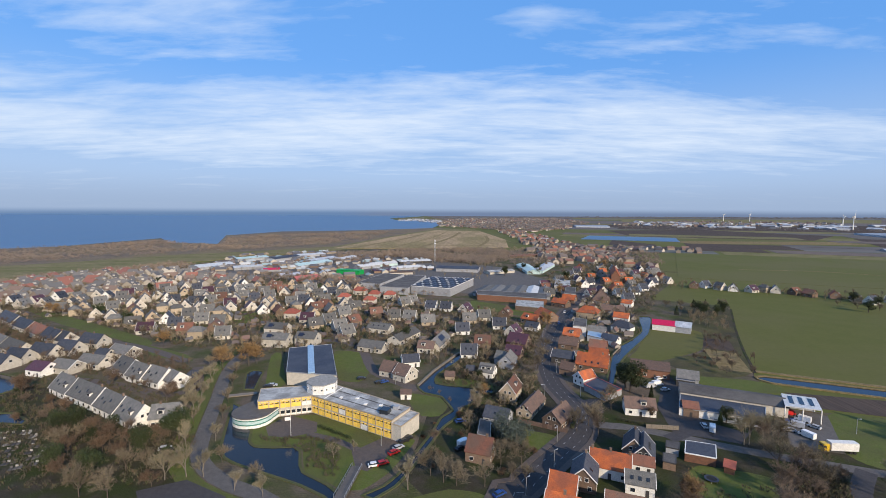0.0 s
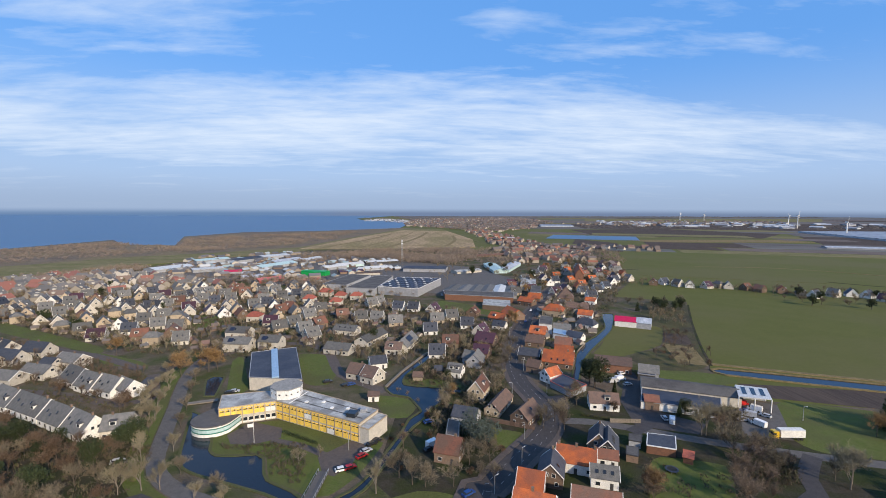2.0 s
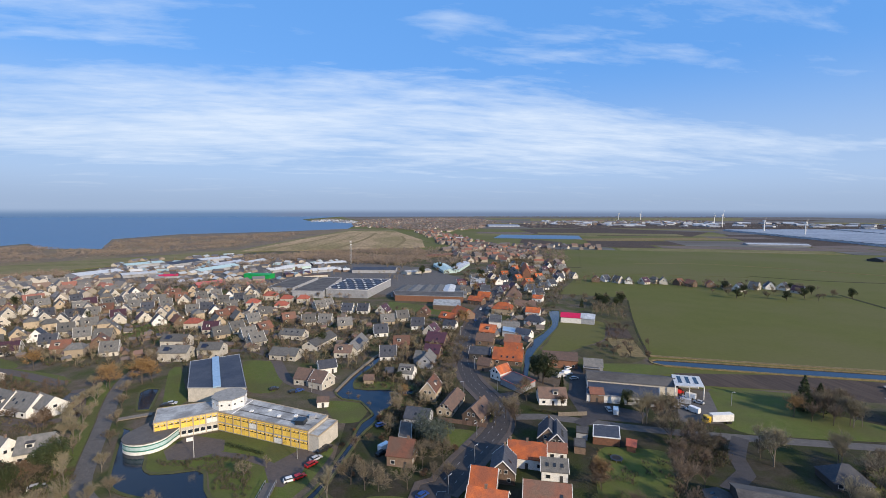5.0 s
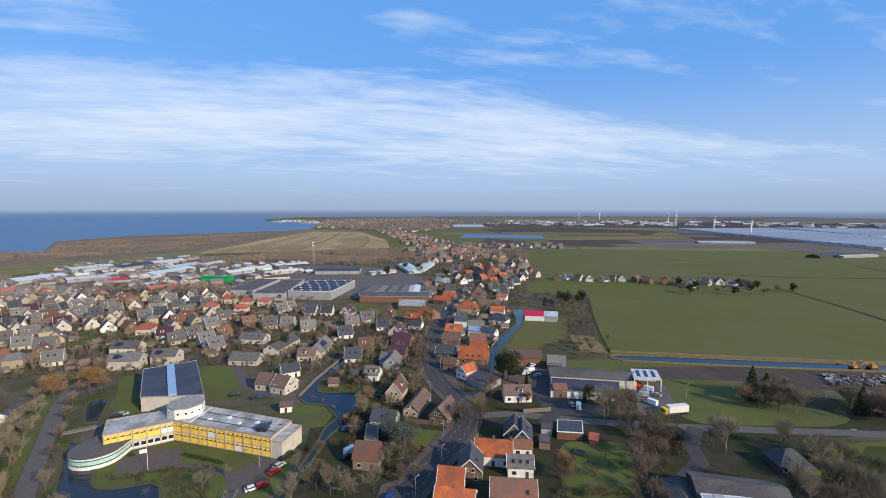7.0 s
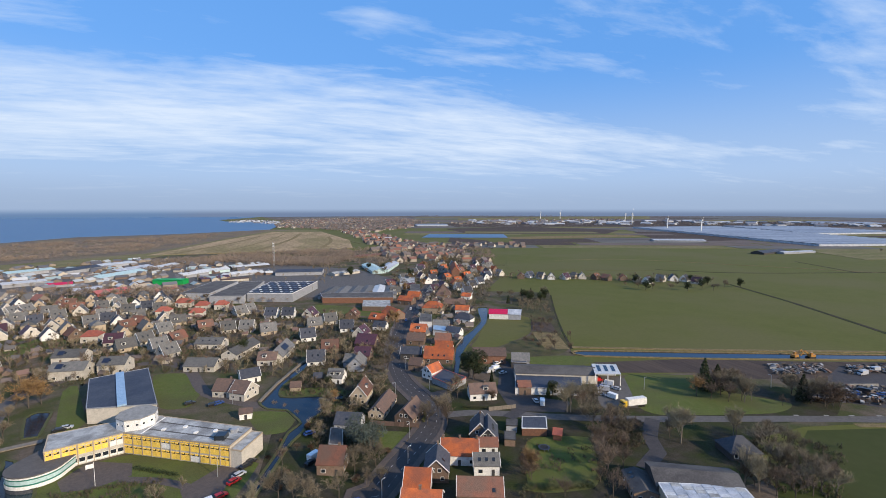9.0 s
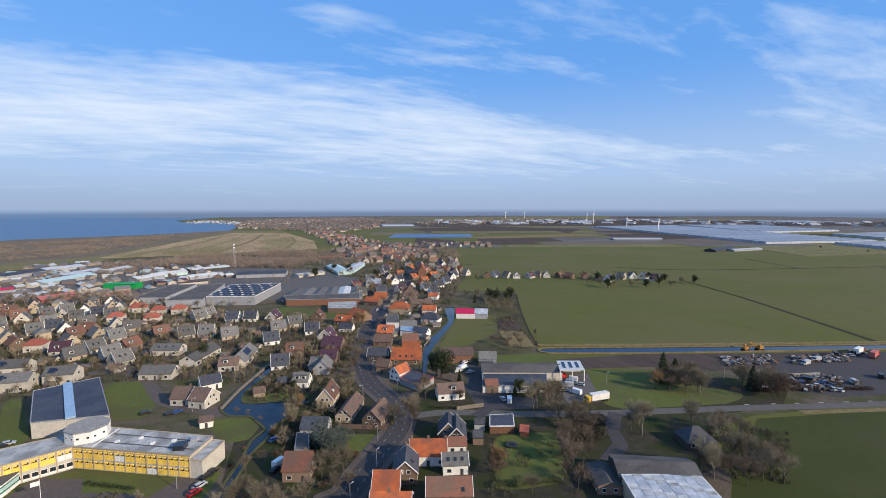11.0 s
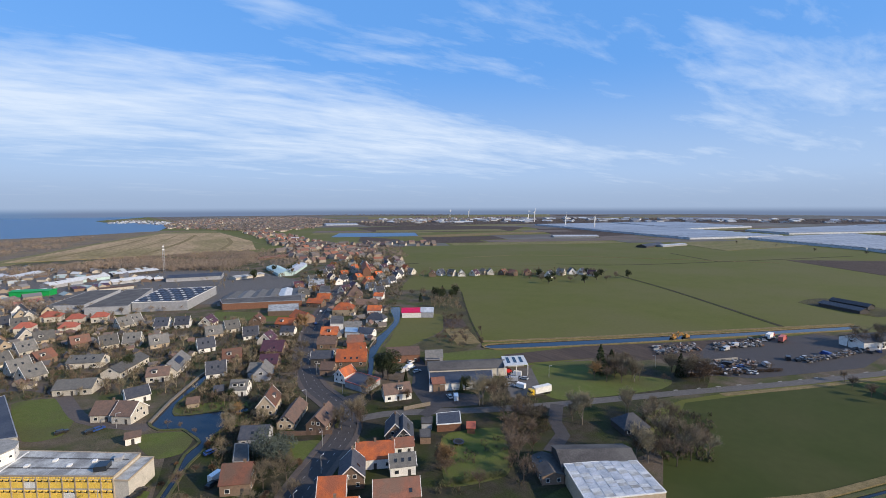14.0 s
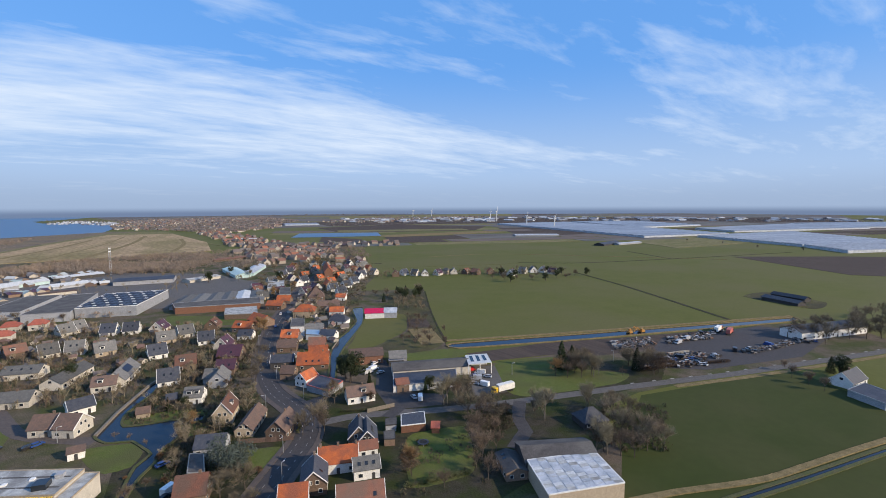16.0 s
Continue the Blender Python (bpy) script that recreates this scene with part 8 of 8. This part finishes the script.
for colour, x, y, ang, van in (("white", -22.3, 143.2, 20, False), ("red", -19.8, 144.2, 30, False), ("red", -16.7, 150.9, 40, False), ("silver", -15.5, 154.2, 40, False), ("black", -13.9, 158.9, 40, False), ("black", -12.6, 161, 40, False),
                               ("blue", 17.1, 128.1, 35, False), ("white", 100.2, 367.7, 70, False), ("blue", 86.2, 331.6, 80, False), ("silver", 138.1, 439.9, 60, False), 
                               ("black", -30.5, 214.6, 20, False), ("blue", -28.4, 215.3, 30, False), ("black", -82.5, 209.1, 10, False), ("silver", -80.9, 210.5, 10, False), ("black", -96, 151.7, 30, False), ("silver", -97.3, 152.8, 25, False),
                               ("white", 104.1, 168.5, 60, True), ("silver", 102.6, 171.5, 80, False), ("silver", 99.4, 210.7, 10, True), ("white", 104, 213.5, 15, True), ("silver", 104.7, 207.1, 10, False), ("white", 108.4, 221.2, 20, False),
                               ("white", 136.8, 163.8, 110, True), ("silver", 138.9, 171.8, 140, True), ("white", 145.3, 176.7, 130, True), ("blue", 140.1, 175.6, 150, False), ("silver", 145.3, 170.9, 120, False), ("silver", 133.6, 168.2, 160, False), ("red", 143.5, 182, 10, True),
                               ("white", 7.9, 156.9, 40, True), ("black", 6.4, 153.8, 40, False), ("blue", 7.2, 174.5, 20, False), ("black", -40.2, 219.6, 20, False)):
    car(colour, x, y, ang, van)
lorry(140.7, 153.1, 175, "yellow", "white", "white box lorry with yellow cab", 9.0)
lorry(324.7, 142.1, 10, "red", "white", "white lorry with red cab in the scrapyard", 8.0)
lorry(325, 135.2, 12, "red", "pink_roof", "red lorry parked in the scrapyard", 8.0)
rng = random.Random(31)
for i in range(36):
    row = i % 3
    f = rng.random()
    p = [Vector((237.8, 133)).lerp(Vector((262.7, 115)), f), Vector((278.7, 148.5)).lerp(Vector((343.2, 142.8)), f), Vector((277.9, 115.6)).lerp(Vector((357.2, 99)), f)][row]
    car(rng.choice(("black", "silver", "black", "black", "black", "silver", "blue")), p.x + rng.uniform(-6, 6), p.y + rng.uniform(-5, 5), rng.uniform(0, 180), rng.random() < 0.25)


def digger(x, y, ang):
    top = tagged(new("digger"), "yellow tracked digger beside the canal", "digger")
    for nm, mt, b in (("track", M["rubber"], (-2, -1.5, 0, 2, -0.8, 0.9)), ("track", M["rubber"], (-2, 0.8, 0, 2, 1.5, 0.9)), ("body", PAINT["orange"], (-2, -1.3, 1.0, 1.2, 1.3, 2.2)), ("cab", PAINT["orange"], (-0.2, 0.2, 2.2, 1.2, 1.3, 3.4))):
        bm = bmesh.new()
        box(bm, *b)
        part(nm, bm, mt, top)
    bm = bmesh.new()
    box(bm, 0, -0.3, -0.3, 4.5, 0.3, 0.3, pose(1.0, 0, 2.0, 0, -35, 0))
    box(bm, 0, -0.25, -0.25, 3.6, 0.25, 0.25, pose(4.6, 0, 4.5, 0, 50, 0))
    part("arm", bm, PAINT["orange"], top)
    top.matrix_basis = pose(x, y, 0.1, 0, 0, ang)


digger(272.3, 173.6, 0)
digger(280.8, 170.7, 170)

# scrap heaps: uneven pieces beyond counting
verts, faces = [], []
for _ in range(900):
    k = rng.randrange(4)
    f, g2 = rng.random(), rng.random()
    a, b, c, d = (((213.5, 134.6), (248.6, 114.4), (272.8, 125.5), (246.5, 144.6)), ((235.2, 159.2), (264.6, 151.6), (273.1, 160.2), (247.3, 171.4)), ((290.4, 109), (346.9, 99), (354.5, 104.1), (299.7, 112.5)), ((270.2, 147.5), (305.1, 136.9), (315.8, 145.3), (284.3, 155.2)))[k]
    p = Vector(a).lerp(Vector(b), f).lerp(Vector(d).lerp(Vector(c), f), g2)
    o = len(verts)
    m = pose(p.x, p.y, rng.uniform(0.2, 1.2), rng.uniform(-20, 20), rng.uniform(-20, 20), rng.uniform(0, 180))
    sx, sy, sz = rng.uniform(0.3, 1.6), rng.uniform(0.2, 0.7), rng.uniform(0.1, 0.6)
    verts.extend(m @ Vector((x * sx, y * sy, z * sz)) for x in (-1, 1) for y in (-1, 1) for z in (-1, 1))
    faces.extend(tuple(o + i for i in q) for q in ((0, 1, 3, 2), (4, 6, 7, 5), (0, 4, 5, 1), (2, 3, 7, 6), (0, 2, 6, 4), (1, 5, 7, 3)))
M["scrap"] = island_mat("scrap_mix", ((0.10, 0.08, 0.07), (0.14, 0.105, 0.08), (0.05, 0.05, 0.055), (0.22, 0.21, 0.21), (0.16, 0.09, 0.06), (0.07, 0.065, 0.06), (0.10, 0.085, 0.075), (0.28, 0.28, 0.28)))
tagged(new("scrap_heap", mesh_of("scrap_heap", verts, faces, M["scrap"])), "rows of rusty scrap and old parts in the yard", "scrap", "", "stuff")

# ---- small things ----
# footbridge to the school island
bridge = tagged(new("footbridge"), "narrow timber-decked bridge with white railings", "bridge")
B1, B2 = Vector((-29.9, 125.1)), Vector((-27.8, 141.9))
bm = bmesh.new()
ribbon_bm(bm, [B1, B2], 0, 3.4, 0.7, 1.0)
part("deck", bm, M["path"], bridge)
for f in (0.03, 0.5, 0.97):
    q = B1.lerp(B2, f)
    bm = bmesh.new()
    box(bm, q.x - 1.3, q.y - 0.4, -0.5, q.x + 1.3, q.y + 0.4, 0.72)
    part("pier", bm, M["concrete"], bridge)
for s in (-1, 1):
    bm = bmesh.new()
    ribbon_bm(bm, [B1, B2], s * 1.65, 0.1, 1.9, 2.0)
    part("railing", bm, M["metal"], bridge)
    for i in range(9):
        q = B1.lerp(B2, i / 8)
        d = (B2 - B1).normalized()
        q += Vector((-d.y, d.x)) * s * 1.65
        bm = bmesh.new()
        box(bm, q.x - 0.06, q.y - 0.06, 0.9, q.x + 0.06, q.y + 0.06, 1.95)
        part("post", bm, M["metal"], bridge)
ribbon("path", spline([tuple(B2), (-24.5, 148), (-37.6, 159.1), (-50.7, 164.9)], 4), 0, 3.0, 0, 0.13, M["paving"], "brick footpath across the school garden", "path")
ribbon("footbridge_deck", [Vector((-96, 197.9)), Vector((-84.7, 201.2))], 0, 2.6, 0.3, 0.7, M["planking"], "low timber bridge over the moat", "bridge", "structure")


def lamp_post(x, y, h=6.0, ang=0):
    key = ("lamp", h)
    if key in CARS:
        return copy_thing(CARS[key], pose(x, y, 0, 0, 0, ang))
    top = tagged(new("street_lamp"), "slim grey street lamp with curved arm", "street lamp", "street lamps")
    bm = bmesh.new()
    bmesh.ops.create_cone(bm, cap_ends=True, segments=8, radius1=0.13, radius2=0.09, depth=h, matrix=pose(0, 0, h / 2))
    part("pole", bm, M["metal"], top)
    bm = bmesh.new()
    box(bm, 0, -0.07, h - 0.1, 1.4, 0.07, h + 0.05)
    part("arm", bm, M["metal"], top)
    bm = bmesh.new()
    box(bm, 1.0, -0.14, h - 0.12, 1.6, 0.14, h)
    part("lamp_head", bm, M["white"], top)
    CARS[key] = top
    top.matrix_basis = pose(x, y, 0, 0, 0, ang)
    return top


for x, y, a in ((36.9, 143, 40), (42, 159.4, 220), (59.1, 229.4, 0), (24.9, 127.8, 40), (46.3, 199.2, 180), (157.8, 166.5, 0), (-22.7, 213.9, 0), (-37.6, 177, 0), (-21.8, 156.1, 90), (66.3, 294.8, 0), (62.8, 200.2, 200), (216.6, 148.4, 90), (-78.7, 277.4, 0)):
    lamp_post(x, y, 6.0, a)
flag = tagged(new("flagpole"), "white flagpole with a small pale flag", "flagpole")
bm = bmesh.new()
bmesh.ops.create_cone(bm, cap_ends=True, segments=8, radius1=0.09, radius2=0.05, depth=8, matrix=pose(0, 0, 4))
part("pole", bm, M["white"], flag)
bm = bmesh.new()
for i in range(6):
    box(bm, -2.0 + i * 0.33, 0.08 * math.sin(i * 1.3) - 0.02, 6.2, -2.0 + (i + 1) * 0.33, 0.08 * math.sin(i * 1.3) + 0.02, 7.5)
part("flag", bm, M["white"], flag)
flag.matrix_basis = pose(-56.5, 163.1, 0, 0, 0, 20)

tramp = tagged(new("trampoline"), "round garden trampoline with blue edge", "trampoline")
bm = bmesh.new()
bmesh.ops.create_cone(bm, cap_ends=True, segments=24, radius1=1.8, radius2=1.8, depth=0.08, matrix=pose(0, 0, 0.8))
part("mat", bm, M["rubber"], tramp)
bm = bmesh.new()
for i in range(24):
    a = radians(15 * i)
    box(bm, -0.3, -0.26, 0, 0.3, 0.26, 0.12, pose(1.75 * math.cos(a), 1.75 * math.sin(a), 0.8, 0, 0, 15 * i))
part("edge_pad", bm, M["hall_roof"], tramp)
for i in range(6):
    a = radians(60 * i)
    bm = bmesh.new()
    box(bm, 1.75 * math.cos(a) - 0.05, 1.75 * math.sin(a) - 0.05, 0, 1.75 * math.cos(a) + 0.05, 1.75 * math.sin(a) + 0.05, 0.8)
    part("leg", bm, M["metal"], tramp)
tramp.matrix_basis = pose(84.6, 135.9, 0.08)

# churchyard stones
STONE = {}
for i in range(7):
    for j in range(13):
        if rng.random() < 0.4:
            continue
        p = Vector((-169.3, 163)).lerp(Vector((-154.5, 165.3)), j / 12).lerp(Vector((-144.3, 137.8)).lerp(Vector((-132.1, 147.1)), j / 12), i / 6)
        top = tagged(new("gravestone"), "small upright stone slab in the churchyard", "gravestone", "gravestones")
        piece("slab", ("slab",), lambda bm: box(bm, -0.4, -0.08, 0, 0.4, 0.08, 0.9), M[("flat_roof", "concrete")[(i + j) % 2]], top, Matrix())
        piece("bed", ("bed",), lambda bm: box(bm, -0.5, -2.0, 0, 0.5, -0.1, 0.3), M[rng.choice(("flat_roof", "dark_wall", "flat_roof", "dark_wall", "concrete"))], top, Matrix())
        top.matrix_basis = pose(p.x + rng.uniform(-0.4, 0.4), p.y + rng.uniform(-0.3, 0.3), 0.06, 0, 0, 20 + rng.uniform(-5, 5))


def hedge(line, w, h, material, label):
    """A clipped hedge of many small leafy tufts round a solid core."""
    verts, faces = [], []
    pts = spline(line, 0.5)
    for q in pts:
        for _ in range(int(14 * w * h) + 4):
            leaf(verts, faces, Vector((q.x + rng.uniform(-w, w) / 2, q.y + rng.uniform(-w, w) / 2, rng.uniform(0.1, h))), rng.uniform(0.14, 0.3), rng)
    tagged(new("hedge", mesh_of("hedge", verts, faces, material)), label, "hedge", "", "stuff")


def fence(line, h, material, label):
    top = tagged(new("fence"), label, "fence")
    pts = [Vector(p) for p in line]
    for a, b in zip(pts, pts[1:]):
        n = max(1, int((b - a).length / 1.9))
        for i in range(n):
            p, q = a.lerp(b, i / n), a.lerp(b, (i + 0.96) / n)
            bm = bmesh.new()
            ribbon_bm(bm, [p, q], 0, 0.08, 0.1, h)
            part("board", bm, M[material], top)


fence([(30.1, 174.9), (47.6, 165.8)], 1.9, "brown_tile", "brown timber garden fence")
fence([(79.3, 170.2), (91.4, 168.8)], 1.8, "planking", "pale timber fence along the lane")
fence([(246.9, 138.1), (266, 131.8)], 1.6, "concrete", "pale concrete fence posts in a row")
fence([(110.3, 274.9), (98.9, 258.1)], 1.2, "planking", "low timber edge beside the canal")
hedge([(51.5, 184.7), (53, 175.7), (50.2, 169.8)], 1.2, 1.4, M["shrub"], "low green hedge along the pavement")
hedge([(70.5, 176.8), (81.4, 171.8)], 1.4, 1.2, M["shrub"], "low olive hedge before the house")
hedge([(29.6, 153.8), (31.3, 165.9)], 2.2, 2.6, M["shrub"], "tall yellowish-green garden hedge")
hedge([(66.7, 117.6), (87.1, 112.1)], 2.0, 1.8, M["shrub"], "clipped green hedge closing the garden")
hedge([(-47.7, 169.8), (-33.9, 160.8)], 1.2, 1.4, M["evergreen"], "row of dark clipped bushes before the school")
hedge([(215.1, 132.5), (266.7, 111)], 1.8, 1.6, M["brown_leaf"], "brown thorn hedge along the lane")
